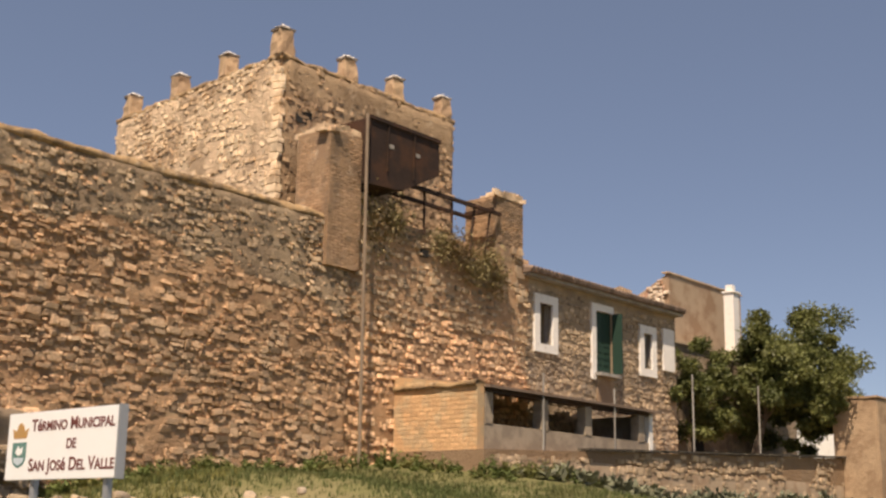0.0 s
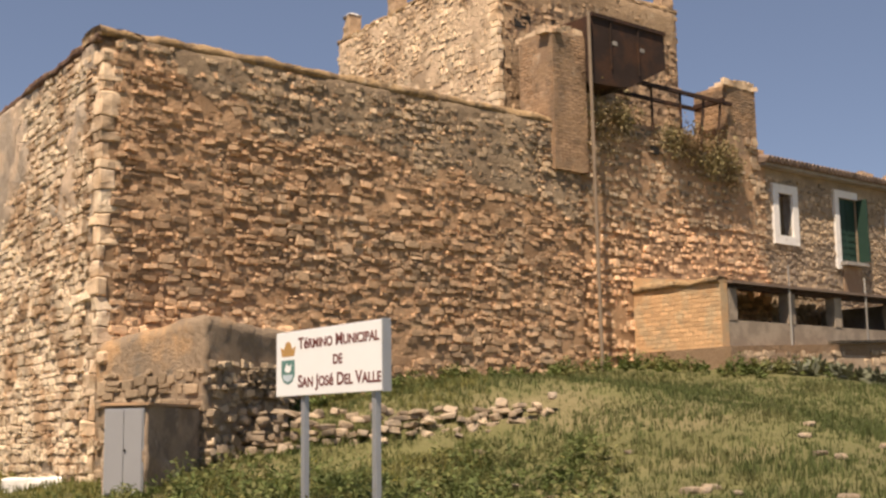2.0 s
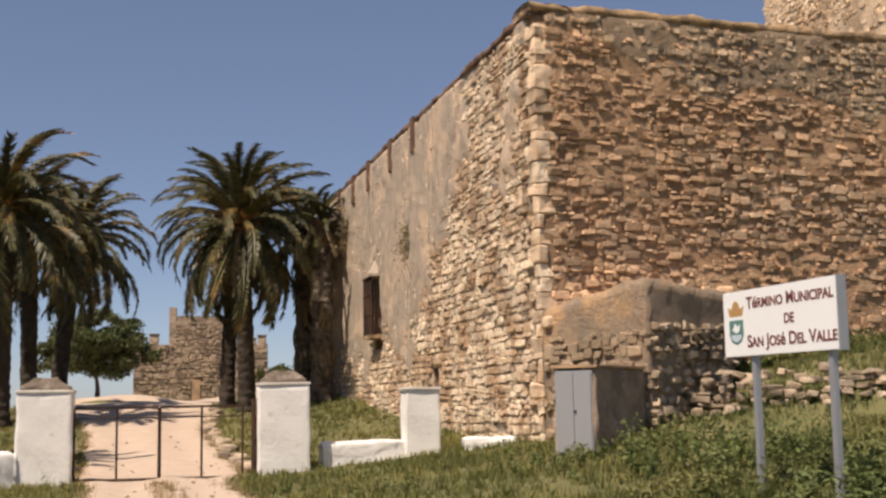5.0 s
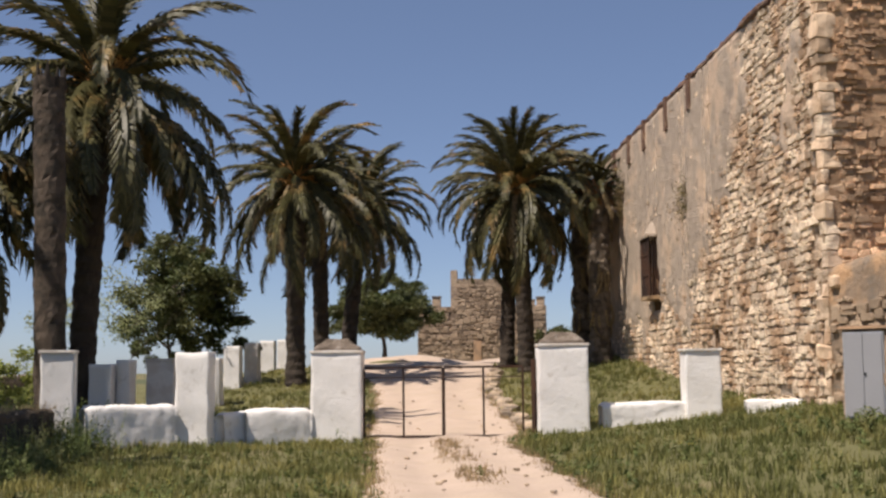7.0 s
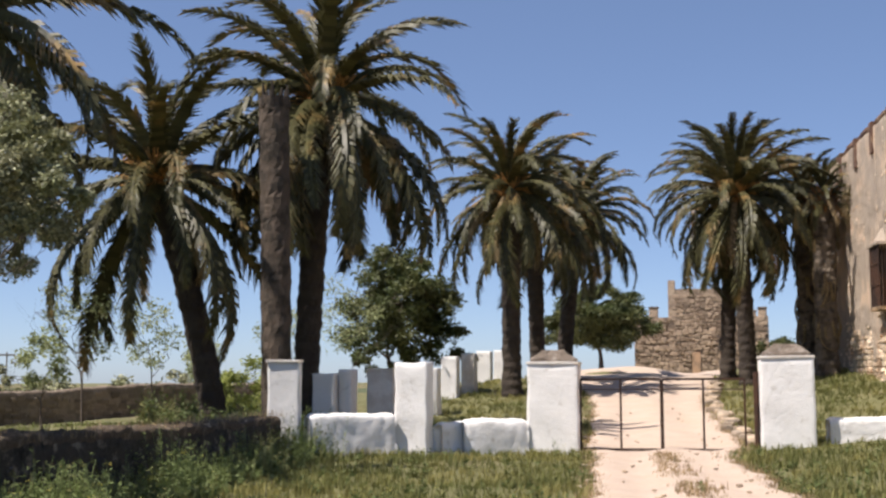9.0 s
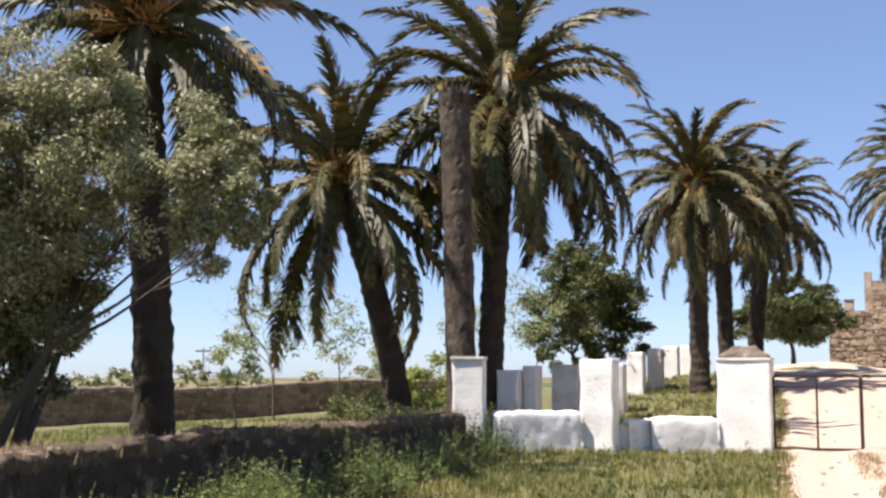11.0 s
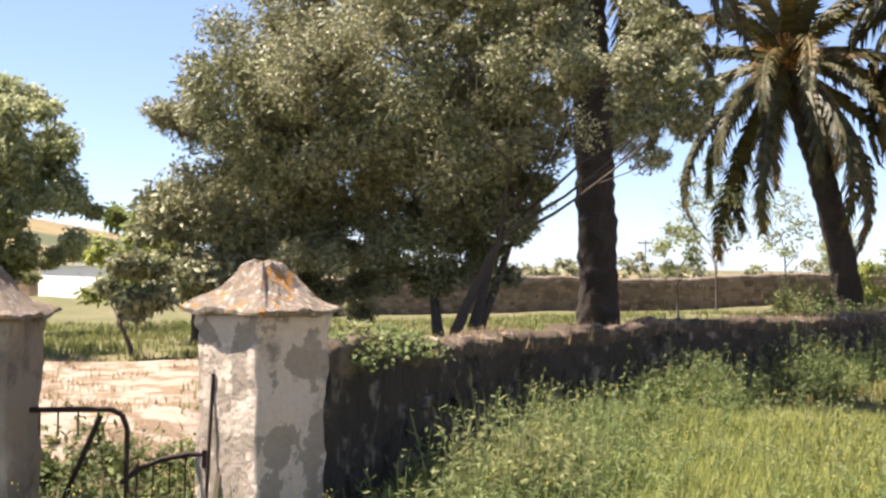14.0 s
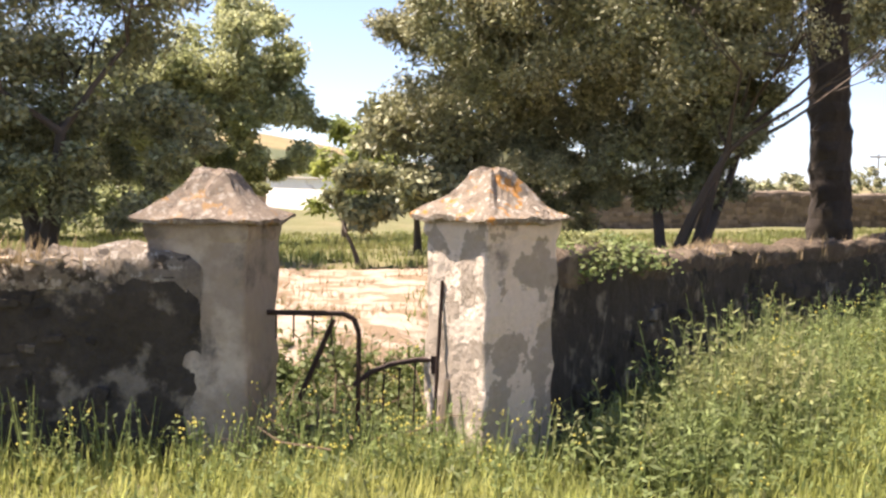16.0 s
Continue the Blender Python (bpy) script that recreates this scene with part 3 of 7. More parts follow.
def coping(name, o, e, n, u0, u1, z, parent, width=0.9, over=0.14, high=0.28, step=0.14, material=None):
    """A rounded, uneven strip of earth and mortar along a wall top."""
    prof = [(over, -0.12), (over + 0.02, 0.02), (0.0, high * 0.7), (-width * 0.45, high), (-width * 0.9, high * 0.7), (-width - 0.1, 0.0), (-width, -0.12)]
    verts, faces, m = [], [], len(prof)
    count = int((u1 - u0) / step) + 1
    for i in range(count + 1):
        u = u0 + (u1 - u0) * i / count
        for v, h in prof:
            w = 0.06 * noise.noise(Vector((u * 1.3, v * 4, h * 5))) + 0.035 * noise.noise(Vector((u * 4.1, v * 4, h * 5)))
            verts.append(on(o, e, n, u, v + w, z + h + w))
        if i:
            for k in range(m):
                a, b = (i - 1) * m + k, (i - 1) * m + (k + 1) % m
                faces.append((a, b, b + m, a + m))
    faces += [tuple(range(m)), tuple(range(count * m, count * m + m))[::-1]]
    return data_ob(name, verts, faces, material or M_COPING, parent, smooth=True)


coping("coping", W0, ES, NS, -0.1, 14.4, TOP, wall_south, over=0.07, high=0.17)
# walled-up battlements of the west wall: copings of uneven height with a notch between each two
for k, (a, b) in enumerate(((0.0, 10.9), (11.5, 14.1), (14.8, 17.9), (18.6, 20.9), (21.6, 24.0), (24.7, 27.5))):
    coping("coping", W0, EW, NW, a, b, BW + (0.06 if k else 0.0), wall_west, over=0.12, high=0.2, material=M_DARKCOPING)
    if k:
        # proud box, not a recess: red-brown, darkened to paint the slot's shade
        part("crenel", slab(bmesh.new(), W0, EW, NW, a - 0.5, a - 0.1, -0.5, 0.2, BW - 1.0, BW + 0.1), M_DARKCOPING, wall_west, "red-brown notch with its shade painted dark")

# ---- palms ----
def palm_frond(rng, length, material_dry=False):
    """A feather-shaped leaf that springs along +x and arches over: vertices and faces."""
    verts, faces = [], []
    n = 30
    droop = rng.uniform(0.8, 1.35)
    pts = []
    a, p = rng.uniform(-0.05, 0.15), Vector((0, 0, 0))
    for i in range(n + 1):
        pts.append((p.copy(), a))
        p = p + Vector((math.cos(a), 0, math.sin(a))) * length / n
        a -= droop * 1.5 / n * (0.4 + 1.3 * i / n)
    for i in range(n):
        (p0, a0), (p1, _) = pts[i], pts[i + 1]
        r0, r1 = 0.05 * (1 - i / n) + 0.008, 0.05 * (1 - (i + 1) / n) + 0.008
        k = len(verts)
        for p, r in ((p0, r0), (p1, r1)):
            verts += [p + Vector((0, -r, 0)), p + Vector((0, r, 0)), p + Vector((0, 0, r))]
        faces += [(k, k + 2, k + 5, k + 3), (k + 2, k + 1, k + 4, k + 5), (k + 1, k, k + 3, k + 4)]
        if i < 3:
            continue
        s = i / n
        ln = length * 0.135 * (math.sin(math.pi * min(1, 0.12 + 0.85 * s)) ** 0.6) * rng.uniform(0.85, 1.1)
        fw = Vector((math.cos(a0), 0, math.sin(a0)))
        up = Vector((-math.sin(a0), 0, math.cos(a0)))
        for side in (-1, 1):
            for sub in (0.0, 0.5):
                q = p0.lerp(p1, sub)
                d = (fw * rng.uniform(0.6, 0.95) + Vector((0, side, 0)) * rng.uniform(0.45, 0.75) + up * rng.uniform(-0.1, 0.5)).normalized()
                tip = q + d * ln + Vector((0, 0, -0.42 * ln))
                wv = fw * 0.0125
                mid = q + d * ln * 0.5 + Vector((0, 0, 0.01))
                k = len(verts)
                verts += [q - wv * 0.5, q + wv * 0.5, mid + wv, mid - wv, tip]
                faces += [(k, k + 1, k + 2, k + 3), (k + 3, k + 2, k + 4)]
    return verts, faces


FRONDS = []
_r = random.Random(5)
for _ in range(7):
    FRONDS.append(palm_frond(_r, 1.0))


def palm_trunk(rng, height, radius, lean, flare=0.25, ridge=0.08):
    """A ringed palm trunk: its mesh and the curve of its axis."""
    bm = bmesh.new()
    rings, seg = int(height / 0.16), 14
    last = None
    axis = lambda s: Vector((lean[0] * s ** 1.4, lean[1] * s ** 1.4, height * s))
    for i in range(rings + 1):
        s = i / rings
        c = axis(s)
        r = radius * (1.22 - 0.22 * min(1, s * 8)) * (1 + ridge * (i % 2)) * (1 + flare * sstep((s - 0.88) / 0.12))
        ring = []
        for k in range(seg):
            a = 2 * math.pi * (k + 0.5 * (i // 2 % 2)) / seg
            rr = r * (1 + 0.05 * math.sin(3 * a + i)) + rng.uniform(-0.012, 0.012)
            ring.append(bm.verts.new(c + Vector((math.cos(a) * rr, math.sin(a) * rr, 0))))
        if last:
            for k in range(seg):
                bm.faces.new((last[k], last[(k + 1) % seg], ring[(k + 1) % seg], ring[k]))
        last = ring
    bm.faces.new(last)
    return bm, axis


def palm_snag(at, height, radius, lean, seed):
    """The bare standing trunk of a dead palm, with a ragged broken top."""
    rng = random.Random(seed)
    root = thing("dead_palm", at, "tall bare dead palm trunk with a broken top", "palm trunk")
    bm, axis = palm_trunk(rng, height, radius, lean, 0.05, 0.018)
    part("trunk", bm, mat("weathered dead palm trunk", (0.1, 0.075, 0.055), 0.4, 3, 25, 0.95, 1.0, 0.05, alt=(0.05, 0.04, 0.03), alt_scale=2.5), root)
    head = axis(1.0)
    for i in range(9):
        a = i * 0.7 + rng.uniform(-0.2, 0.2)
        d = Vector((math.cos(a), math.sin(a), 0))
        foot = head + d * radius * rng.uniform(0.5, 0.95) - Vector((0, 0, 0.25))
        part("splinter", tube(bmesh.new(), foot, foot + d * rng.uniform(0.0, 0.16) + Vector((0, 0, rng.uniform(0.3, 0.6))), 0.09, 0.02, 5), M_TRUNK, root)
    return root


def palm(at, height, crown, radius=0.3, lean=(0.0, 0.0), seed=1, fronds=50, fruit=3, label="tall date palm with a dense arching green crown", skirt=0.0, rise=0.0, bark=None, hang=6):
    """A date palm: ringed trunk, crown of separate feather leaves, dry under-leaves, fruit stalks."""
    rng = random.Random(seed)
    root = thing("palm_tree", at, label, "palm tree", group="palms by the track")
    bm, axis = palm_trunk(rng, height, radius, lean)
    part("trunk", bm, bark or M_TRUNK, root)
    head = axis(1.0)

    def add(frs, verts, faces, az, el, size, roll, start):
        m = Matrix.Translation(start) @ Matrix.Rotation(az, 4, 'Z') @ Matrix.Rotation(-el, 4, 'Y') @ Matrix.Rotation(roll, 4, 'X') @ Matrix.Scale(size, 4)
        k = len(verts)
        verts += [m @ v for v in frs[0]]
        faces += [tuple(i + k for i in f) for f in frs[1]]

    verts, faces = [], []
    dv, df = [], []
    for i in range(fronds):
        s = (i + 0.5) / fronds
        az = i * 2.39996 + rng.uniform(-0.2, 0.2)
        el = radians(86 - 130 * s ** 1.02) + rng.uniform(-0.1, 0.1) + rise
        size = crown * (0.72 + 0.28 * math.sin(math.pi * (0.2 + 0.7 * s))) * rng.uniform(0.88, 1.08)
        start = head + Vector((math.cos(az), math.sin(az), 0)) * radius * 0.7 * min(1, s * 2) + Vector((0, 0, 0.5 * (1 - s)))
        dry = s > 0.9 and rng.random() < 0.6
        add(FRONDS[rng.randrange(7)], dv if dry else verts, df if dry else faces, az, el, size, rng.uniform(-0.3, 0.3), start)
    for i in range(hang):
        az = i * 2.39996 + rng.uniform(-0.4, 0.4)
        add(FRONDS[rng.randrange(7)], verts, faces, az, radians(rng.uniform(-48, -16)), crown * rng.uniform(0.98, 1.18), rng.uniform(-0.4, 0.4), head + Vector((math.cos(az), math.sin(az), 0)) * radius * 0.8 - Vector((0, 0, rng.uniform(0.0, 0.4))))
    for i in range(int(26 * skirt)):
        az = rng.uniform(0, 6.28)
        s = rng.uniform(0.25, 0.95)
        add(FRONDS[rng.randrange(7)], dv, df, az, radians(rng.uniform(-88, -72)), crown * 0.55, rng.uniform(-1, 1), axis(s) + Vector((math.cos(az), math.sin(az), 0)) * radius)
    data_ob("crown", verts, faces, M_FROND, root)["kind"] = "stuff"
    if dv:
        ob = data_ob("dry_leaves", dv, df, M_DRYFROND, root, "dry brown hanging leaves")
        ob["kind"] = "stuff"
    # leaf bases
    bm = bmesh.new()
    for i in range(60):
        az, h = i * 2.39996, rng.uniform(-0.75, 0.25)
        d = Vector((math.cos(az), math.sin(az), 0))
        a = head + d * radius * 0.8 + Vector((0, 0, h))
        tube(bm, a, a + d * 0.28 + Vector((0, 0, 0.32)), 0.075, 0.03, 5)
    part("leaf_base", bm, M_LEAFBASE, root, "orange-brown dry leaf bases")
    for i in range(fruit):
        az = rng.uniform(0, 6.28) if fruit > 4 else -1.57 + (i - fruit / 2 + 0.5) * 1.0 + rng.uniform(-0.3, 0.3)
        d = Vector((math.cos(az), math.sin(az), 0))
        bm = bmesh.new()
        for k in range(130):
            q = d * rng.uniform(0.25, 0.75) + Vector((-d.y, d.x, 0)) * rng.gauss(0, 0.22) + Vector((0, 0, rng.uniform(-0.1, 0.7)))
            tube(bm, head + d * radius + Vector((0, 0, 0.15)), head + q * (crown / 3.4), 0.006, 0.015, 4)
        part("fruit_stalk", bm, M_DATES, root, "bright orange fruit stalks")
    return root


def at_az(az, d):
    """Ground place at a compass angle and distance from the middle of the walk."""
    x, y = d * math.sin(radians(az)), d * math.cos(radians(az))
    return (x, y, land(x, y) - 0.05)


palm(at_az(1.75, 52), 7.5, 3.9, 0.29, (0.35, 0), 21, hang=10)
palm(at_az(2.65, 49), 7.2, 4.0, 0.32, (-0.25, 0), 22, hang=12)
palm(at_az(-8.05, 45), 7.4, 3.9, 0.33, (0.0, 0), 23, hang=10)
palm(at_az(-6.85, 51), 6.9, 3.6, 0.31, (-0.1, 0), 24, hang=10)
palm(at_az(-5.65, 55), 7.1, 3.7, 0.33, (0.75, 0), 25, hang=12)
palm(at_az(-17.65, 33), 8.95, 4.6, 0.33, (0.5, 0), 26, fronds=46, hang=26, fruit=3)
palm_snag(at_az(-18.9, 29), 8.4, 0.35, (-0.15, 0), 27)
palm(at_az(-21.6, 31), 6.5, 4.3, 0.32, (-1.75, 0.2), 28, fronds=36, hang=10)
palm(at_az(-32.75, 22), 7.3, 4.3, 0.33, (-0.45, 0), 29, fronds=38, hang=5)
palm(at_az(5.35, 53), 6.9, 2.6, 0.42, (-0.1, 0), 30, fronds=40, fruit=0, skirt=1.2, bark=M_TRUNKPALE, label="old palm with a shaggy brown skirt of dry leaves")
palm(at_az(6.05, 50), 7.0, 1.9, 0.42, (0.1, 0), 31, fronds=26, fruit=0, skirt=1.2, bark=M_TRUNKPALE, label="old palm with a shaggy brown skirt of dry leaves")


# ---- broadleaf trees ----
def tree(name, at, height, spread, material, seed, leaves, leaf, trunk_r=0.16, stems=1, low=0.25, label="", category="tree", clumps=60, squash=0.75, group="", shift=(0, 0), lobes=None):
    rng = random.Random(seed)
    root = thing(name, at, label, category, group)
    ends = []

    def limb(bm, p, d, length, r, depth):
        n = 4
        for i in range(n):
            d = (d + Vector((rng.uniform(-1, 1), rng.uniform(-1, 1), rng.uniform(-0.6, 1.0))) * 0.16).normalized()
            q = p + d * length / n
            tube(bm, p, q, r, r * 0.82, 7 if r > 0.05 else 5)
            p, r = q, r * 0.82
            if depth <= 1 and i >= 1:
                ends.append(p.copy())
        if depth:
            for _ in range(rng.choice((2, 3, 3))):
                a = rng.uniform(0, 6.28)
                side = Vector((math.cos(a), math.sin(a), rng.uniform(-0.1, 0.9)))
                limb(bm, p, (d * 0.55 + side * 0.75).normalized(), length * rng.uniform(0.6, 0.85), r * 0.8, depth - 1)
        else:
            ends.append(p.copy())

    for s in range(stems):
        a = s * 2.4 + rng.uniform(0, 1)
        d = Vector((math.cos(a) * 0.4 * (stems > 1), math.sin(a) * 0.4 * (stems > 1), 1)).normalized()
        bm = bmesh.new()
        limb(bm, Vector((math.cos(a), math.sin(a), 0)) * 0.25 * (stems > 1), d, height * 0.36, trunk_r, 3)
        part("trunk", bm, M_BARK, root)
    # leaves in clumps on lumpy lobes round the twigs
    lobes = lobes or [(shift[0], shift[1], height * (low + 1) / 2, spread, height * (1 - low) / 2)]
    share = [l[3] * l[4] for l in lobes]
    cl = []
    for i in range(clumps):
        lx, ly, lz, lr, lh = rng.choices(lobes, share)[0]
        th, ph = rng.uniform(0, 6.28), math.acos(rng.uniform(-0.95, 1))
        rad = rng.uniform(0.3, 1.0) ** 0.5
        c = Vector((lx + math.cos(th) * math.sin(ph) * lr * rad, ly + math.sin(th) * math.sin(ph) * lr * rad, lz + math.cos(ph) * lh * rad))
        cl.append((c, rng.uniform(0.2, 0.42) * min(lr, lh)))
    bm = bmesh.new()
    for c, r in cl:
        if ends and min((p - c).length for p in ends) < 0.7 + 0.07 * height:
            e = min(ends, key=lambda p: (p - c).length)
            mid = e.lerp(c, 0.5) + Vector((rng.uniform(-1, 1), rng.uniform(-1, 1), rng.uniform(-1, 1))) * 0.1 * (c - e).length
            tube(bm, e, mid, trunk_r * 0.14, trunk_r * 0.1, 4)
            tube(bm, mid, c, trunk_r * 0.1, trunk_r * 0.04, 4)
    part("twig", bm, M_BARK, root)["kind"] = "stuff"
    verts, faces = [], []
    for i in range(leaves):
        c, r = cl[rng.randrange(len(cl))]
        o = Vector([max(-0.95, min(0.95, rng.gauss(0, 0.5))) for _ in range(3)])
        if o.length > 1.15:
            continue
        o = Vector((o.x, o.y, o.z * squash)) * r
        p = c + o
        if p.z < 0.25:
            continue
        d = Vector((rng.uniform(-1, 1), rng.uniform(-1, 1), rng.uniform(-1.1, 0.5))).normalized()
        w = d.cross(Vector((rng.uniform(-1, 1), rng.uniform(-1, 1), rng.uniform(-1, 1)))).normalized() * leaf * rng.uniform(0.16, 0.28)
        ln = d * leaf * rng.uniform(0.7, 1.3)
        k = len(verts)
        verts += [p, p + ln * 0.45 + w, p + ln, p + ln * 0.45 - w]
        faces.append((k, k + 1, k + 2, k + 3))
    ob = data_ob("crown", verts, faces, material, root)
    ob["kind"] = "stuff"
    return root


def lobe(az, d, el, r, h, at):
    """A crown lobe given by compass angle, distance and height angle as seen from the walk, in the tree's own axes."""
    return (d * math.sin(radians(az)) - at[0], d * math.cos(radians(az)) - at[1], 1.65 + d * math.tan(radians(el)) - at[2], r, h)


A1 = at_az(-39.6, 17.6)
tree("olive_tree", A1, 5.2, 3.2, M_OLIVE, 41, 400000, 0.078, 0.105, 4, 0.2, "large grey-green olive tree with several dark leaning stems", clumps=520,
     lobes=[lobe(*q, A1) for q in ((-41.5, 16, 12.2, 2.2, 0.7), (-47.2, 17.6, 7.6, 1.4, 1.5), (-40.5, 18.6, 0.6, 1.4, 0.8), (-38, 18.2, 1.2, 1.1, 0.8), (-37.8, 18.6, 2.6, 0.7, 0.7), (-43, 18.8, 0.2, 1.4, 0.7), (-42, 17.2, 9.8, 2.2, 1.52), (-38, 16.6, 9.6, 1.25, 1.54), (-48.8, 19.3, 4, 1.4, 1.5), (-44, 19.3, 4.5, 1.6, 1.6), (-39, 17.6, 4.5, 1.4, 1.4), (-46.5, 19.3, 0.8, 1.6, 0.9), (-41.8, 19.7, 1.4, 1.5, 0.8), (-37.6, 17.3, 4.6, 0.8, 1.1), (-44, 20.3, -0.9, 1.3, 0.6), (-47, 20.3, -1, 1.2, 0.5), (-33, 16, 10.4, 0.9, 0.85), (-31.3, 23.8, 7, 0.9, 1), (-30.2, 15.6, 8.6, 0.8, 0.8), (-29.6, 15.4, 10.5, 0.6, 0.6), (-36.5, 16.4, 12.3, 0.8, 0.7), (-49.5, 18.8, -0.6, 1.1, 0.6), (-49.6, 18, 6.6, 1.1, 1.1), (-41.5, 18.4, 6.5, 1.7, 1.4), (-38, 17.4, 6, 1.4, 1.3), (-37.4, 17.3, 3.2, 0.7, 0.8), (-41, 19.5, 3, 1.5, 0.9), (-45.5, 19.7, 3.2, 1.6, 1), (-49, 19.5, 2.2, 1.3, 0.9), (-44, 17.6, 11.8, 2, 0.89), (-37, 16.4, 8.6, 0.6, 0.7))])
A2 = at_az(-68.0, 18.0)
tree("olive_tree", A2, 5.6, 2.6, M_OLIVE, 43, 90000, 0.10, 0.16, 2, 0.22, "dark grey-green olive tree behind the garden wall", clumps=220,
     lobes=[lobe(-69, 18, 8.5, 1.8, 1.9, A2), lobe(-65.5, 17.6, 7.2, 1.3, 1.3, A2), lobe(-68, 18, 3.0, 1.6, 1.0, A2), lobe(-66.5, 17.5, 0.3, 1.6, 0.8, A2), lobe(-63.5, 17.5, 1.0, 1.0, 0.8, A2), lobe(-70, 17, 0.3, 1.3, 0.9, A2), lobe(-71.5, 18, 4.5, 1.6, 1.6, A2), lobe(-65, 18.5, -0.6, 1.2, 0.7, A2), lobe(-70.5, 18.5, 10.5, 1.8, 1.4, A2)])
M_LIGHTLEAF = mat("grey green leaf", (0.42, 0.43, 0.23), 0.25, 1.0, 10, 0.55, 0.0, island=0.4, trans=0.42, alt=(0.29, 0.31, 0.14), alt_scale=0.8)
A3 = at_az(-60.5, 25.0)
M_YOUNG = mat("grey green young leaf", (0.35, 0.37, 0.18), 0.25, 1.0, 10, 0.5, 0.0, island=0.4, trans=0.5, alt=(0.24, 0.27, 0.12), alt_scale=0.8)
tree("young_tree", A3, 4.6, 2.0, M_LIGHTLEAF, 44, 70000, 0.13, 0.12, 1, 0.2, "light green leafy tree in rough grass", clumps=150,
     lobes=[lobe(-59.3, 25, 6.0, 1.1, 1.1, A3), lobe(-57.8, 25, 4.0, 1.1, 1.1, A3), lobe(-61, 25, 3.6, 1.5, 1.3, A3), lobe(-58.5, 25, 1.8, 1.5, 0.9, A3), lobe(-61.5, 24.5, 1.2, 1.6, 0.9, A3), lobe(-63.5, 25, 3.6, 1.5, 1.3, A3), lobe(-60.2, 25, 4.8, 1.4, 1.2, A3), lobe(-63, 25.5, 0.2, 1.6, 0.8, A3), lobe(-59.8, 25.5, 0.0, 1.5, 0.7, A3)])
tree("orange_tree", at_az(-53.9, 16.0), 1.45, 0.48, M_OLIVE, 45, 6500, 0.11, 0.045, 1, 0.4, "small dark green fruit tree in the orchard", clumps=18)
tree("orange_tree", at_az(-51.2, 19.0), 2.4, 1.3, M_OLIVE, 46, 14000, 0.15, 0.08, 1, 0.2, "low grey-green bushy tree in the orchard", clumps=30)
tree("young_tree", at_az(-54.6, 30.0), 3.0, 1.3, M_LEAF, 50, 3500, 0.22, 0.08, 1, 0.2, "light green leafy tree in rough grass", clumps=24)
A4 = at_az(-13.6, 47.0)
tree("fig_tree", A4, 5.2, 2.6, M_DARKLEAF, 47, 36000, 0.17, 0.16, 1, 0.3, "dark green broad tree behind the white piers", clumps=170,
     lobes=[lobe(-14.6, 47, 2.6, 1.5, 1.4, A4), lobe(-12.4, 46, 2.8, 1.5, 1.5, A4), lobe(-13.2, 47, 5.2, 1.3, 1.0, A4), lobe(-11.0, 46.5, 1.5, 1.1, 0.8, A4), lobe(-13.6, 46, 1.0, 1.7, 0.6, A4), lobe(-13.4, 46, 4.0, 1.7, 1.3, A4), lobe(-11.2, 46, 2.9, 1.0, 0.9, A4)])
A6 = at_az(-3.9, 72.0)
tree("carob_tree", A6, 5.2, 2.9, M_DARKLEAF, 48, 45000, 0.2, 0.2, 1, 0.35, "round dark green tree beside the far ruin", clumps=150,
     lobes=[(0, 0, 3.6, 2.7, 1.7), (1.2, -0.5, 3.0, 2.2, 1.5), (-1.5, -0.3, 2.6, 2.0, 1.3), (0.3, -0.4, 4.4, 1.8, 1.0)])
M_FICUS = mat("mid green leaf", (0.145, 0.155, 0.05), 0.25, 1.0, 10, 0.5, 0.0, island=0.4, trans=0.3, alt=(0.09, 0.105, 0.034), alt_scale=0.6)
A5 = (47.0, 30.8, 4.65)
tree("ficus_tree", A5, 5.6, 3.6, M_FICUS, 49, 110000, 0.2, 0.25, 1, 0.25, "broad dark green tree on the terrace before the house", clumps=190,
     lobes=[(2.2, -1.0, 5.2, 2.8, 2.0), (-1.4, 0.0, 2.9, 2.6, 1.7), (2.6, -0.6, 2.6, 2.7, 1.8), (0.4, -0.5, 4.2, 2.4, 1.7), (-3.6, 0.4, 2.2, 1.7, 1.4), (0.6, -0.6, 1.4, 3.0, 0.9), (2.0, -0.8, 3.6, 3.0, 2.0), (4.0, -0.8, 4.6, 2.2, 1.7), (-5.4, 0.0, 2.5, 1.6, 1.5), (-4.3, -0.2, 3.7, 1.5, 1.2), (-5.8, 0.0, 1.2, 1.3, 0.9)])
for az, d, h in ((-27.5, 33, 4.2), (-24.6, 36, 3.6), (-29.2, 30, 2.4), (-15.6, 44, 5.0), (-22.3, 40, 2.6), (-18.6, 42, 3.6)):
    tree("sapling", at_az(az, d), h, h * 0.26, M_YOUNG, int(100 - az * 3), 1300, 0.12, 0.04, 1, 0.42, "slender young tree with thin light leaves", clumps=30)
tree("shrub", at_az(-20.2, 38), 1.9, 1.3, M_LEAF, 71, 3000, 0.16, 0.05, 3, 0.1, "loose green shrub against the boundary wall", "shrub", clumps=20)

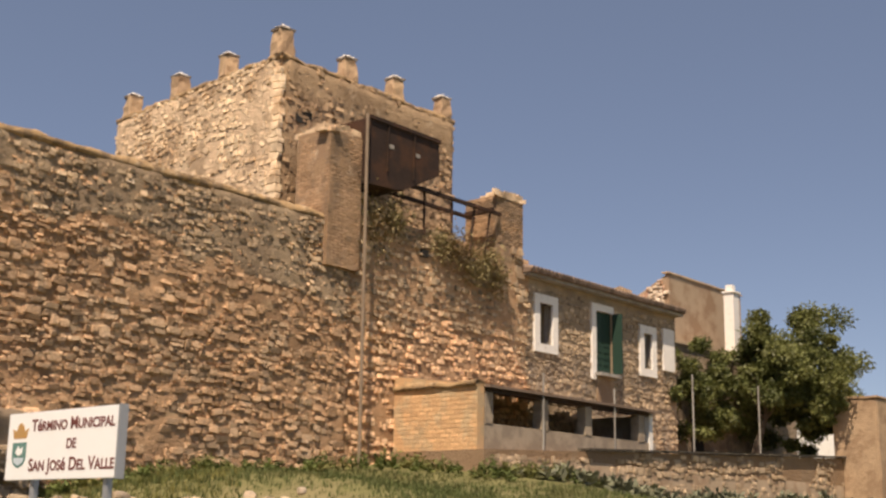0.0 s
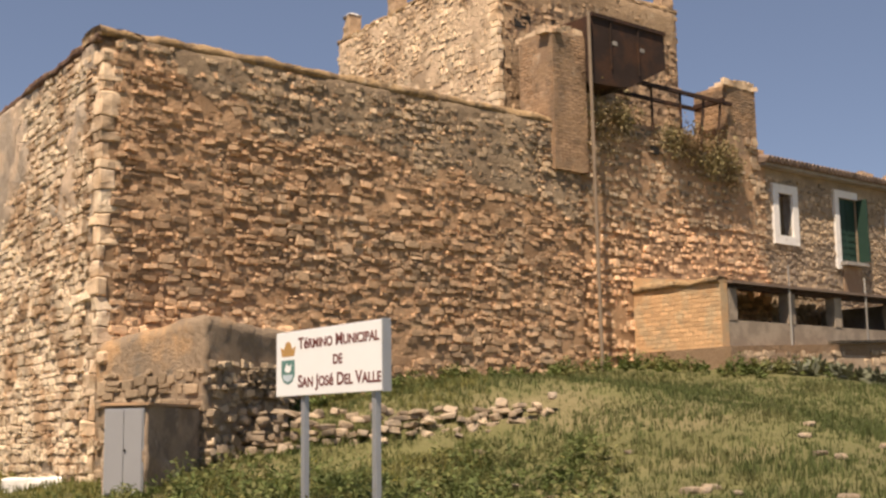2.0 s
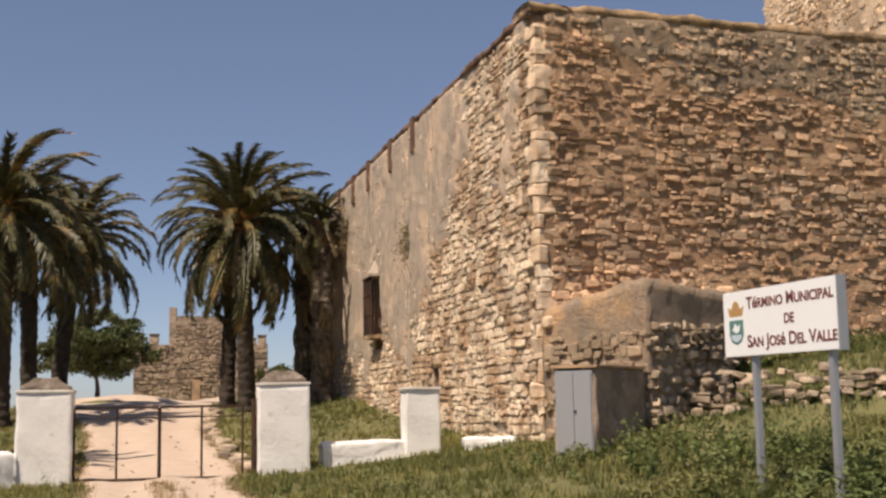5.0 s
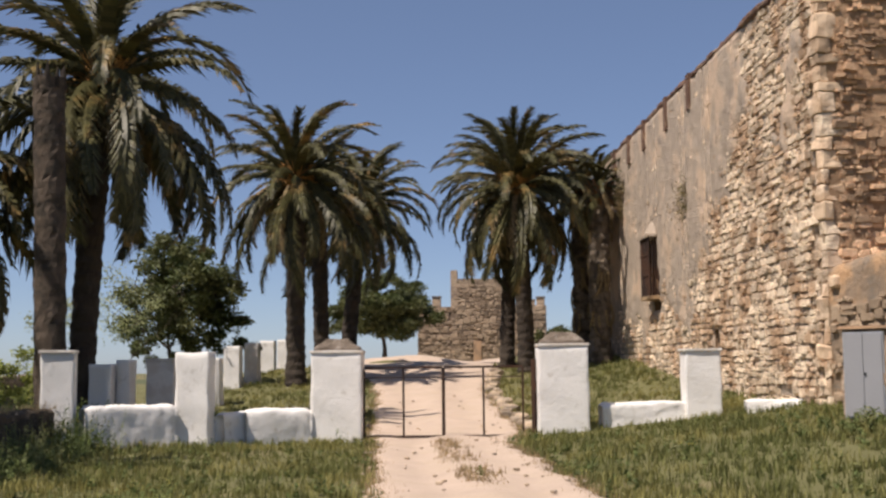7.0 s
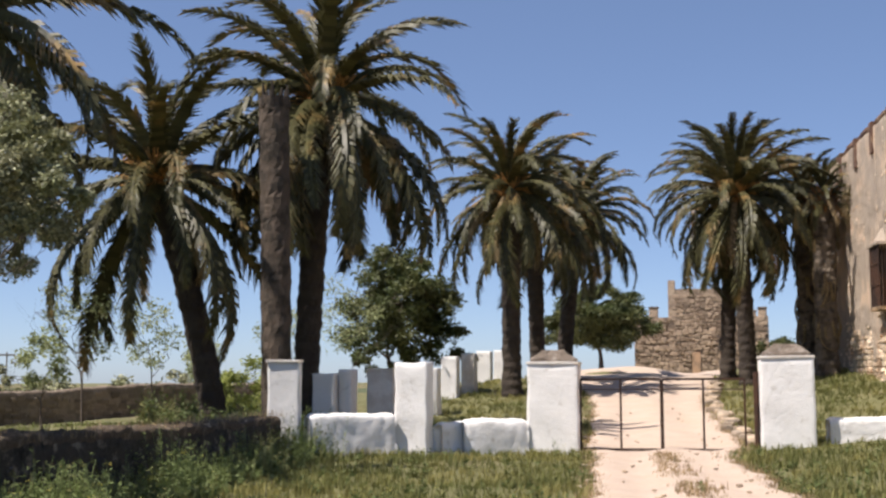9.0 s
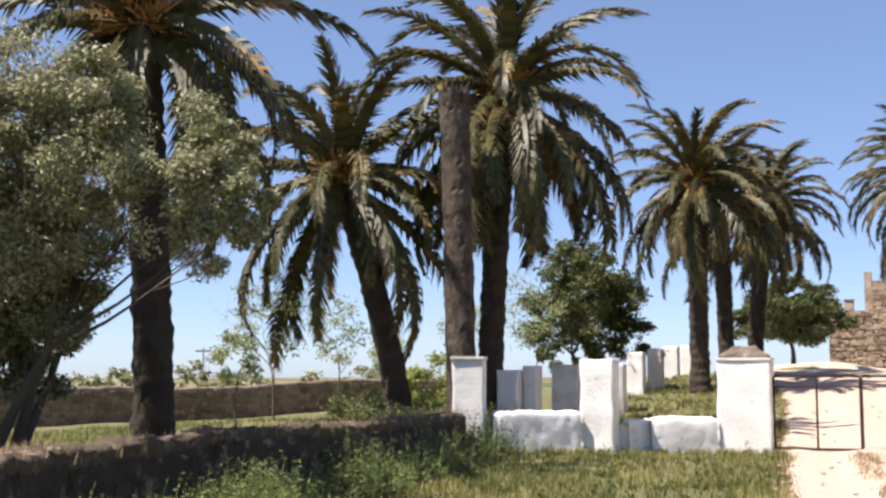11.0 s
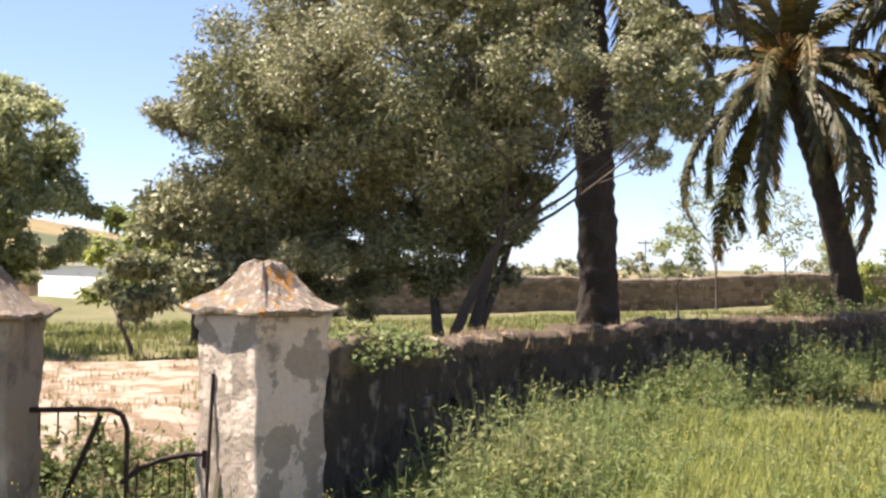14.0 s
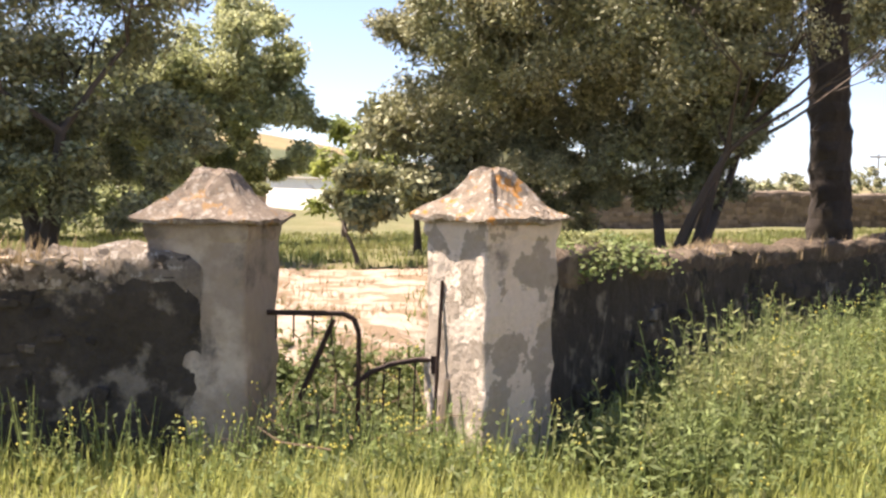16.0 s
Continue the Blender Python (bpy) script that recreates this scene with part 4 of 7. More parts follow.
for k, (az, d, w) in enumerate(((-36.5, 52, 2.0), (-34.2, 58, 1.6), (-30.6, 60, 2.2), (-28.4, 64, 1.5), (-25.6, 62, 2.0), (-23.4, 66, 1.8), (-39.5, 55, 2.4), (-43.5, 60, 2.2), (-48.0, 62, 2.6), (-51.5, 70, 3.0))):
    tree("far_bush", at_az(az, d), 1.7 + 0.3 * (k % 3), w, M_OLIVE, 300 + k, 1500, 0.3, 0.06, 1, 0.08, "low grey-green bush beyond the boundary wall", "bush", clumps=22, group="bushes beyond the wall")

for k, (az, d, h, w) in enumerate(((-62.4, 34, 2.0, 1.6), (-64.0, 33, 2.3, 1.8), (-65.0, 31, 2.4, 2.2), (-68.5, 30, 2.6, 2.2), (-71.5, 30, 2.5, 2.2), (-63.5, 42, 2.6, 2.6), (-67.5, 44, 2.8, 3.0))):
    tree("shrub", at_az(az, d), h, w, M_YOUNG, 330 + k, 6000, 0.17, 0.06, 2, 0.05, "dense grey-green shrub at the orchard edge", "shrub", clumps=40, group="shrubs at the orchard edge")

# ---- white gate and its walls ----
M_DARKCAP = mat("grey brown weathered cap", (0.16, 0.125, 0.095), 0.35, 4, 30, 0.95, 0.8, 0.03, alt=(0.26, 0.22, 0.18), alt_scale=4.0)
def cap_rings(bm, rings, jitter=0.02, n=4, fine=0.0):
    last = None
    for rx, ry, z in rings:
        if rx == 0:
            v = bm.verts.new((0, 0, z))
            for k in range(len(last)):
                bm.faces.new((last[k], last[(k + 1) % len(last)], v))
            break
        ring = []
        for i in range(4 * n):
            a, b = i // n, (i % n) / n
            c = ((-1, -1), (1, -1), (1, 1), (-1, 1), (-1, -1))
            sx, sy = c[a][0] + (c[a + 1][0] - c[a][0]) * b, c[a][1] + (c[a + 1][1] - c[a][1]) * b
            j = jitter * noise.noise(Vector((sx * 2.3, sy * 2.3, z * 9))) + fine * noise.noise(Vector((sx * 9, sy * 9, z * 40)))
            ring.append(bm.verts.new((rx * sx * (1 + j), ry * sy * (1 + j), z + j * 0.8)))
        if last:
            for k in range(4 * n):
                bm.faces.new((last[k], last[(k + 1) % (4 * n)], ring[(k + 1) % (4 * n)], ring[k]))
        else:
            bm.faces.new(ring[::-1])
        last = ring


def shaft_mesh(w, d, h, taper=0.03, rough=0.03, scale=1.7, cuts=16):
    bm = bmesh.new()
    prism(bm, [(-w / 2, -d / 2), (w / 2, -d / 2), (w / 2, d / 2), (-w / 2, d / 2)], -0.3, h)
    for v in bm.verts:
        if v.co.z > 0:
            v.co.x *= 1 - taper
            v.co.y *= 1 - taper
    bmesh.ops.bevel(bm, geom=bm.edges[:], offset=0.014, segments=1, affect='EDGES')
    bmesh.ops.subdivide_edges(bm, edges=[e for e in bm.edges if e.calc_length() > 0.35], cuts=cuts, use_grid_fill=True)
    return roughen(bm, rough, scale)


def pier(name, at, w, d, h, material, label, category="pier", rz=0, cap="flat", group="", taper=0.03, rough=0.02):
    root = thing(name, at, label, category, group, rz=rz)
    part("shaft", shaft_mesh(w, d, h, taper, rough), material, root, smooth=True)
    if cap == "ledge":
        bm = bmesh.new()
        box(bm, -w / 2 - 0.01, w / 2 + 0.01, -d / 2 - 0.01, d / 2 + 0.01, h - 0.02, h + 0.05, 0.02)
        part("ledge", roughen(bm, 0.012, 4), M_GREYWASH, root)
        bm = bmesh.new()
        cap_rings(bm, [(w * a, d * a, h + z) for a, z in ((0.44, 0.05), (0.43, 0.11), (0.27, 0.22), (0.20, 0.30), (0.0, 0.31))], 0.06, 8, 0.03)
        part("cap", bm, M_DARKCAP, root, "low grey-brown pyramid cap")
    if cap == "slab":
        bm = bmesh.new()
        box(bm, -w / 2 - 0.03, w / 2 + 0.03, -d / 2 - 0.03, d / 2 + 0.03, h - 0.02, h + 0.04, 0.015)
        part("slab", roughen(bm, 0.015, 4), M_GREYWASH, root)
    return root


def g(x, y, dz=0.0):
    return (x, y, land(x, y) + dz)


pier("gate_pier", g(-2.98, 27.9), 1.16, 0.9, 2.02, M_WHITE, "thick whitewashed masonry gate pier with brown cap", "gate pier", cap="ledge", group="white gate piers")
pier("gate_pier", g(2.08, 27.9), 1.16, 0.9, 1.92, M_WHITE, "thick whitewashed masonry gate pier with brown cap", "gate pier", cap="ledge", group="white gate piers")
pier("wall_pier", g(-5.85, 26.2), 0.72, 0.7, 2.0, M_WHITE, "whitewashed lumpy square wall pier", group="white wall piers", taper=0.02, rough=0.035)
pier("wall_pier", g(-8.32, 24.8), 0.66, 0.62, 2.0, M_WHITE, "whitewashed square wall pier with flat top slab", group="white wall piers", taper=0.02, cap="slab", rz=12)
pier("wall_pier", g(5.28, 28.3), 0.82, 0.7, 1.5, M_WHITE, "whitewashed square wall pier with flat top slab", group="white wall piers", taper=0.02, cap="slab")
# a second row along the track beyond the gate
for x, y, w, h, m in ((-9.4, 31.5, 0.6, 1.75, M_WHITE), (-8.9, 31.8, 0.34, 1.85, M_WHITE), (-8.25, 33.0, 0.74, 1.8, M_GREYWASH), (-8.1, 39.2, 0.38, 1.5, M_WHITE), (-8.5, 44.2, 0.58, 1.5, M_WHITE), (-8.0, 45.3, 0.52, 1.5, M_GREYWASH), (-8.9, 54.3, 0.66, 1.42, M_WHITE), (-8.5, 56.4, 0.56, 1.42, M_WHITE), (-8.1, 58.2, 0.5, 1.4, M_WHITE)):
    pier("track_pier", g(x, y), w, 0.7, h, m, "grey pier in rough grass" if m is M_GREYWASH else "slim whitewashed pier in rough grass", group="piers beside the track", taper=0.02, cap="slab" if w > 0.7 else "flat")


def low_wall(name, a, b, h, th, label, material=None, category="low wall", level=None, lump=0.022, h2=None, crust=None):
    """A low rounded wall from a to b; level: a fixed height of its top."""
    material = material or M_WHITE
    a, b = Vector(a), Vector(b)
    d = (b - a)
    ln = d.length
    e = d / ln
    nrm = Vector((e.y, -e.x, 0))
    side = [(0.53, -0.4), (0.53, 0.0), (0.525, 0.14), (0.52, 0.28), (0.515, 0.42), (0.51, 0.55), (0.505, 0.67), (0.5, 0.78), (0.485, 0.88), (0.45, 0.95), (0.37, 0.985), (0.22, 1.0), (0.07, 1.0)]
    prof = side + [(-v, z) for v, z in side[::-1]]
    verts, faces, m = [], [], len(prof)
    n = max(4, int(ln / 0.07))
    for i in range(n + 1):
        p = a + d * i / n
        gz = land(p.x, p.y)
        hh = (h + ((h2 or h) - h) * i / n) if level is None else level - gz
        end = 0.92 if i in (0, n) else 0.985 if i in (1, n - 1) else 1.0
        for v, z in prof:
            q = p + nrm * v * th * end
            w = lump * noise.noise(Vector((q.x * 1.3, q.y * 1.3, z * 2))) + lump * 0.6 * noise.noise(Vector((q.x * 4.5, q.y * 4.5, z * 4.5))) + lump * 0.7 * noise.noise(Vector((q.x * 11, q.y * 11, z * 10)))
            verts.append((q.x + nrm.x * w * (1 if v > 0 else -1), q.y + nrm.y * w * (1 if v > 0 else -1), gz + z * hh * (end if z > 0 else 1) + (w * 1.3 if z > 0.8 else 0)))
        if i:
            for k in range(m - 1):
                c = (i - 1) * m + k
                faces.append((c, c + 1, c + 1 + m, c + m))
    faces += [tuple(range(m)), tuple(range(n * m, n * m + m))[::-1]]
    ob = tagged(data_ob(name, verts, faces, material, smooth=True), label, category)
    if crust:
        cv, cf = [], []
        top = [k for k, (v, z) in enumerate(prof) if z > 0.85]
        for i in range(n + 1):
            for q, k in enumerate(top):
                p = Vector(verts[i * m + k])
                rag = noise.noise(p * 6.0)
                if q in (0, len(top) - 1):
                    p.z -= 0.03 + 0.07 * noise.noise(p * 2.2) + 0.03 * rag
                else:
                    p += (nrm * (0.03 if prof[k][0] > 0 else -0.03) * (1 if abs(prof[k][0]) > 0.3 else 0)) + Vector((0, 0, 0.03 + 0.03 * rag + 0.025 * noise.noise(p * 14.0)))
                cv.append(p)
                if i and q:
                    c = i * len(top) + q
                    cf.append((c - len(top) - 1, c - len(top), c, c - 1))
        data_ob("crust", cv, cf, crust, ob, smooth=True, label="pale crumbling mortar top" if crust is M_CRUST else "earthy brown top")
    return ob


low_wall("low_wall", (-7.85, 24.85, 0), (-6.25, 25.9, 0), 0.85, 0.5, "low whitewashed lumpy wall between piers", level=0.92)
low_wall("low_wall", (-4.95, 27.0, 0), (-3.6, 27.6, 0), 0.72, 0.5, "low whitewashed lumpy wall beside the gate pier", level=0.75)
low_wall("low_wall", (-5.4, 26.5, 0), (-4.9, 27.3, 0), 0.6, 0.3, "set-back stretch of low whitewashed wall", level=0.7)
low_wall("low_wall", (2.95, 28.1, 0), (4.9, 28.3, 0), 0.6, 0.5, "low whitewashed wall with rounded top", level=0.78)
low_wall("low_wall", (6.1, 27.6, 0), (7.3, 27.4, 0), 0.45, 0.45, "short low whitewashed wall against the fort", level=0.82)

# farm gate: two leaves of steel tube
gate = thing("farm_gate", g(-0.48, 27.75), "closed rusty tubular steel double farm gate", "gate")
for x0, x1 in ((-1.9, -0.13), (-0.1, 1.67)):
    leaf = part("leaf_frame", box(bmesh.new(), x0, x1, -0.02, 0.02, 1.62, 1.67), M_RUST, gate)
    for x in (x0, (x0 + x1) / 2, x1):
        part("upright", tube(bmesh.new(), (x, 0, 0.08), (x, 0, 1.62), 0.024), M_RUST, leaf)
    for z in (0.1, 1.42):
        part("rail", tube(bmesh.new(), (x0, 0, z), (x1, 0, z), 0.03 if z < 1 else 0.012), M_RUST, leaf)
for x in (-2.0, 1.92):
    part("gate_post", tube(bmesh.new(), (x, 0.05, -0.1), (x, 0.05, 1.8), 0.06, 0.06), M_RUST, gate)

# ---- old garden gate: piers, iron bedstead leaf, walls ----
for (x, y), rz, w, zs in (((-5.46, 4.93), 0, 0.53, 1.41), ((-6.5, 3.72), 40, 0.58, 1.38)):
    root = thing("garden_pier", g(x, y), "peeling plastered masonry pier with lichen-covered pyramid cap", "gate pier", "old garden gate piers", rz=rz)
    root.location.z = 0.0
    bm = shaft_mesh(w, w, zs, 0.0, 0.018, 3.2, 24)
    part("shaft", roughen(roughen(bm, 0.014, 9.0), 0.008, 22.0), M_PIER if rz == 0 else M_PIERGREY, root, smooth=True)
    bm = bmesh.new()
    q = w / 2
    cap_rings(bm, [(q * a, q * a, zs + z) for a, z in ((1.1, -0.005), (1.26, 0.0), (1.27, 0.022), (1.05, 0.055), (0.84, 0.095), (0.66, 0.145), (0.51, 0.2), (0.41, 0.25), (0.37, 0.275), (0.24, 0.29), (0.0, 0.292))], 0.04, 14, 0.014)
    part("cap", bm, M_LICHEN if rz == 0 else M_LICHENGREY, root, "lichen-spotted stone pyramid cap")
    bm = bmesh.new()
    cap_rings(bm, [(q * a, q * a, zs + z) for a, z in ((1.0, -0.11), (1.035, -0.085), (1.05, -0.03), (1.02, -0.006))], 0.035, 12, 0.03)
    part("neck", bm, M_PIER if rz == 0 else M_PIERGREY, root)
gw_near = low_wall("garden_wall", (-5.55, 5.1, 0), (-7.9, 10.4, 0), 1.19, 0.5, "dark weathered low garden wall overgrown with weeds", M_DARKMOSS, "garden wall", lump=0.04, h2=0.97, crust=M_EARTHTOP)
gw_long = low_wall("garden_wall", (-7.9, 10.4, 0), (-8.5, 24.4, 0), 0.97, 0.5, "dark weathered low garden wall overgrown with weeds", M_DARKMOSS, "garden wall", lump=0.04, h2=0.82, crust=M_EARTHTOP)
gw_left = low_wall("garden_wall", (-6.46, 3.66, 0), (-8.97, 0.65, 0), 1.18, 0.46, "dark weathered low garden wall with crumbling pale top", M_DARKMOSS, "garden wall", lump=0.05, crust=M_CRUST)
gw_back = low_wall("back_wall", (-28, 27, 0), (-15.5, 54, 0), 1.2, 0.4, "long brown stone boundary wall behind the garden", M_FARWALL, "boundary wall")

# rough stones showing in the faces of the garden walls
M_DARKSTONE = mat("dark lichened rubble", (0.07, 0.058, 0.045), 0.5, 4.0, 24, 0.95, 1.0, 0.08, alt=(0.2, 0.17, 0.13), alt_at=(0.54, 0.66), alt_scale=3.0, island=0.45)
M_BACKSTONE = mat("brown boundary stone", (0.2, 0.152, 0.11), 0.35, 2.0, 12, 0.95, 0.8, 0.04, island=0.4)
rr = random.Random(63)
for wall, a, b, h, sign, stone, size, keep in ((gw_near, (-5.55, 5.1), (-7.9, 10.4), 0.8, -1, M_DARKSTONE, ((0.07, 0.17), (0.1, 0.3)), 0.3), (gw_long, (-7.9, 10.4), (-8.5, 24.4), 0.62, -1, M_DARKSTONE, ((0.08, 0.18), (0.1, 0.34)), 0.6), (gw_left, (-6.46, 3.66), (-8.97, 0.65), 1.0, 1, M_DARKSTONE, ((0.05, 0.13), (0.07, 0.22)), 0.35), (gw_back, (-28, 27), (-15.5, 54), 1.1, 1, M_BACKSTONE, ((0.14, 0.26), (0.2, 0.55)), 0.9)):
    o = Vector((*a, 0))
    e = Vector((b[0] - a[0], b[1] - a[1], 0))
    ln = e.length
    e.normalize()
    n = Vector((e.y, -e.x, 0))
    if n.dot(Vector((0, 0, 0)) - o) < 0:
        n = -n
    foot = lambda u: land(o.x + e.x * u, o.y + e.y * u)
    lay("rubble", o, e, n, course_stones(rr, 0.45 if wall is not gw_back else 0.0, ln - 0.2, foot, lambda u: foot(u) + h, *size, lambda u, z: rr.random() < keep), stone, wall, rr, depth=(0.01, 0.045), gap=0.008, v0=0.2 if wall is gw_back else 0.22 if wall is gw_left else 0.25)


def tube_path(bm, pts, r, n=6):
    for a, b in zip(pts, pts[1:]):
        tube(bm, a, b, r, r, n)
    return bm


M_STRAWWOOD = mat("grey split timber", (0.30, 0.225, 0.15), 0.3, 6, 40, 0.9, 0.6, 0.01, stretch=(1, 1, 0.15))
bed = thing("bedstead_gate", (-5.915, 4.415, -0.12), "rusty iron bedstead used as a makeshift gate", "gate", rz=49.5)
# along x between the piers: high rail on the far side, lower arched leaf
part("high_rail", tube_path(bmesh.new(), [(-0.62, 0, 0.97), (-0.16, 0, 0.97), (-0.1, 0, 0.94), (-0.07, 0, 0.86), (-0.07, 0, 0.3)], 0.016), M_RUST, bed)
for x in (-0.55, -0.45, -0.34, -0.23):
    part("spindle", tube(bmesh.new(), (x, 0, 0.97), (x, 0, 0.82), 0.006, n=5), M_RUST, bed)
part("brace", tube(bmesh.new(), (-0.42, 0.03, 0.45), (-0.22, 0.03, 0.93), 0.016, n=6), M_RUST, bed)
part("arch_rail", tube_path(bmesh.new(), [(-0.1, 0, 0.55), (0.0, 0, 0.63), (0.12, 0, 0.68), (0.28, 0, 0.71), (0.43, -0.05, 0.71)], 0.016), M_RUST, bed)
part("post", tube(bmesh.new(), (0.42, -0.07, 0.0), (0.42, -0.07, 0.98), 0.02), M_RUST, bed)
part("leaning_stake", tube(bmesh.new(), (0.36, -0.16, 0.0), (0.41, -0.1, 1.18), 0.011, n=6), M_RUST, bed)
part("timber", tube(bmesh.new(), (0.38, -0.2, 0.05), (0.45, -0.14, 0.62), 0.035, 0.02, 5), M_STRAWWOOD, bed, "pale split timber stake")
part("low_rail", tube_path(bmesh.new(), [(-0.3, 0, 0.12), (0.1, 0, 0.18), (0.3, 0, 0.24), (0.43, -0.05, 0.34)], 0.016), M_RUST, bed)
part("corner_plate", box(bmesh.new(), 0.35, 0.43, -0.07, -0.05, 0.64, 0.74), M_RUST, bed)
for k in range(5):
    x = -0.02 + k * 0.09
    part("spindle", tube(bmesh.new(), (x, 0, 0.2), (x + 0.01, 0, 0.66 + 0.03 * (k % 2)), 0.006, n=5), M_RUST, bed)

# bare earth path behind the old gate
verts, faces = [], []
for j in range(46):
    s = j / 45.0
    d = 8.9 + 6.6 * s
    half = 0.75 + 1.2 * s + 0.25 * noise.noise(Vector((s * 6, 0, 2)))
    az = radians(-55.3 + 1.3 * s)
    c, t = Vector((math.sin(az), math.cos(az), 0)) * d, Vector((math.cos(az), -math.sin(az), 0))
    for i in range(9):
        p = c + t * half * (i / 4.0 - 1) * (1 + 0.25 * noise.noise(Vector((i, s * 9, 0))))
        verts.append((p.x, p.y, land(p.x, p.y) + (0.035 if 0 < i < 8 and 0 < j < 45 else -0.03)))
        if i and j:
            k = j * 9 + i
            faces.append((k - 10, k - 9, k, k - 1))
tagged(data_ob("path", verts, faces, M_EARTH, smooth=True), "pale bare earth path beyond the old garden gate", "path", kind="structure")

# low white building and hills far off
wb = thing("white_building", (-83.0, 56.6, -1.7), "long low white farm building far off", "building", rz=-4)
part("wall", box(bmesh.new(), -5.5, 5.0, -2, 2, 0, 2.9), M_WHITE, wb)
bm = bmesh.new()
prism(bm, [(-5.7, -2.3), (5.2, -2.3), (5.2, 2.3), (-5.7, 2.3)], 2.9, 3.0)
part("roof", bm, M_CONC, wb)
fh = thing("farm_house", (-90.5, 55.8, -1.7), "small brick-coloured farm building far off", "building", rz=30)
part("wall", box(bmesh.new(), -1.0, 1.0, -1.2, 1.2, 0, 2.9), M_BRICKOLD, fh)
part("roof", box(bmesh.new(), -1.15, 1.15, -1.35, 1.35, 2.9, 3.05), M_TILE, fh)
verts, faces, m = [], [], 90
for j, r in enumerate((230, 300, 380, 470, 570, 700, 900)):
    for i in range(m + 1):
        az = -130 + 150 * i / m
        el = -0.25 + 2.4 * math.exp(-((az + 63) / 11.0) ** 2) + 0.04 * noise.noise(Vector((az * 0.12, 0, 3)))
        z = -9 + (1.65 + r * math.tan(radians(el)) + 9) * sstep((r - 220) / 340.0) + 0.6 * noise.noise(Vector((az * 0.2, r * 0.01, 5)))
        verts.append((r * math.sin(radians(az)), r * math.cos(radians(az)), z))
        if i and j:
            k = j * (m + 1) + i
            faces.append((k - m - 2, k - m - 1, k, k - 1))
tagged(data_ob("backdrop", verts, faces, M_HILL, smooth=True), "low far hills with dry ochre fields", "hills", kind="structure")

for az, d, z1, bar in ((-27.5, 75, 3.4, True), (-30.7, 72, 3.2, True), (-28.6, 66, 2.3, False)):
    x, y, z = at_az(az, d)
    far = thing("utility_pole", (x, y, z), "thin dark pole standing in the far field", "pole", "far field poles", rz=20)
    part("shaft", tube(bmesh.new(), (0, 0, -0.2), (0, 0, z1 - z), 0.06, 0.045, 6), M_CONC, far)
    if bar:
        part("crossbar", box(bmesh.new(), -0.45, 0.45, -0.04, 0.04, z1 - z - 0.22, z1 - z - 0.12), M_CONC, far)

# ---- ruin at the end of the track ----
fort = thing("far_ruin", (0, 78, 1.2), "small crenellated stone ruin at the end of the track", "ruin")
body = part("low_wall", roughen(box(bmesh.new(), -3.25, 4.9, 0, 4, -0.5, 4.2), 0.04, 2.0, 3), M_CASTLE, fort)
part("high_wall", roughen(box(bmesh.new(), -1.1, 2.5, -0.05, 3.8, -0.4, 5.95), 0.04, 2.0, 3), M_CASTLE, fort)
for x, y, z, w in ((-3.0, 0.2, 4.2, 0.5), (-2.05, 0.2, 4.2, 0.55), (4.55, 0.2, 4.1, 0.5), (4.1, 3.6, 4.1, 0.5)):
    mm = part("merlon", box(bmesh.new(), x - w / 2, x + w / 2, y - 0.2, y + 0.3, z, z + 0.55, 0.04), M_CASTLE, fort)
    part("cap", box(bmesh.new(), x - w / 2 - 0.04, x + w / 2 + 0.04, y - 0.24, y + 0.34, z + 0.55, z + 0.68, 0.03), M_DARKCAP, mm)
part("chimney", box(bmesh.new(), -1.15, -0.7, -0.1, 0.4, 4.0, 6.5, 0.04), M_CASTLE, fort)
FO = Vector((0, 0, 0))
rr = random.Random(61)
EX, EY = Vector((1, 0, 0)), Vector((0, -1, 0))
M_RUIN = mat("far rubble stone", (0.37, 0.28, 0.195), 0.35, 2.0, 6, 0.95, 0.8, 0.06, alt=(0.29, 0.215, 0.15), alt_scale=0.9, island=0.28)
lay("rubble", FO, EX, EY, course_stones(rr, -3.25, -1.1, lambda u: -0.6, lambda u: 4.2, (0.12, 0.3), (0.16, 0.5)), M_RUIN, fort, rr, depth=(0.03, 0.09), gap=0.01)
lay("rubble", FO, EX, EY, course_stones(rr, 2.5, 4.9, lambda u: -0.6, lambda u: 4.2, (0.12, 0.3), (0.16, 0.5)), M_RUIN, fort, rr, depth=(0.03, 0.09), gap=0.01)
lay("rubble", FO, EX, EY, course_stones(rr, -1.1, 2.5, lambda u: -0.6, lambda u: 5.7, (0.12, 0.3), (0.16, 0.5), lambda u, z: not (1.75 < u < 2.5 and 1.9 < z < 2.95) and not (0.15 < u < 0.85 and z < 2.15)), M_RUIN, fort, rr, depth=(0.03, 0.09), gap=0.01, v0=0.05)
# near-black box on the face: the window's inner shade as colour
part("window", box(bmesh.new(), 1.9, 2.4, -0.16, 0.1, 2.05, 2.8), M_DARK, fort)
part("door", box(bmesh.new(), 0.25, 0.75, -0.12, 0.1, 0.4, 2.0), M_BRICKOLD, fort, "weathered brown plank door")
tree("shrub", g(5.6, 76), 2.2, 1.6, M_DARKLEAF, 72, 3500, 0.22, 0.06, 3, 0.1, "dark bush beside the far ruin", "shrub", clumps=20)

# ---- fort tower ----
TC = Vector((36.2 * math.sin(radians(34.7)), 36.2 * math.cos(radians(34.7)), 0))
TH = 16.0
tower = thing("fort_tower", (0, 0, 0), "square rubble stone fort tower with small capped merlons", "tower")
TD, TW = EW, NW
TBACK = 9.7


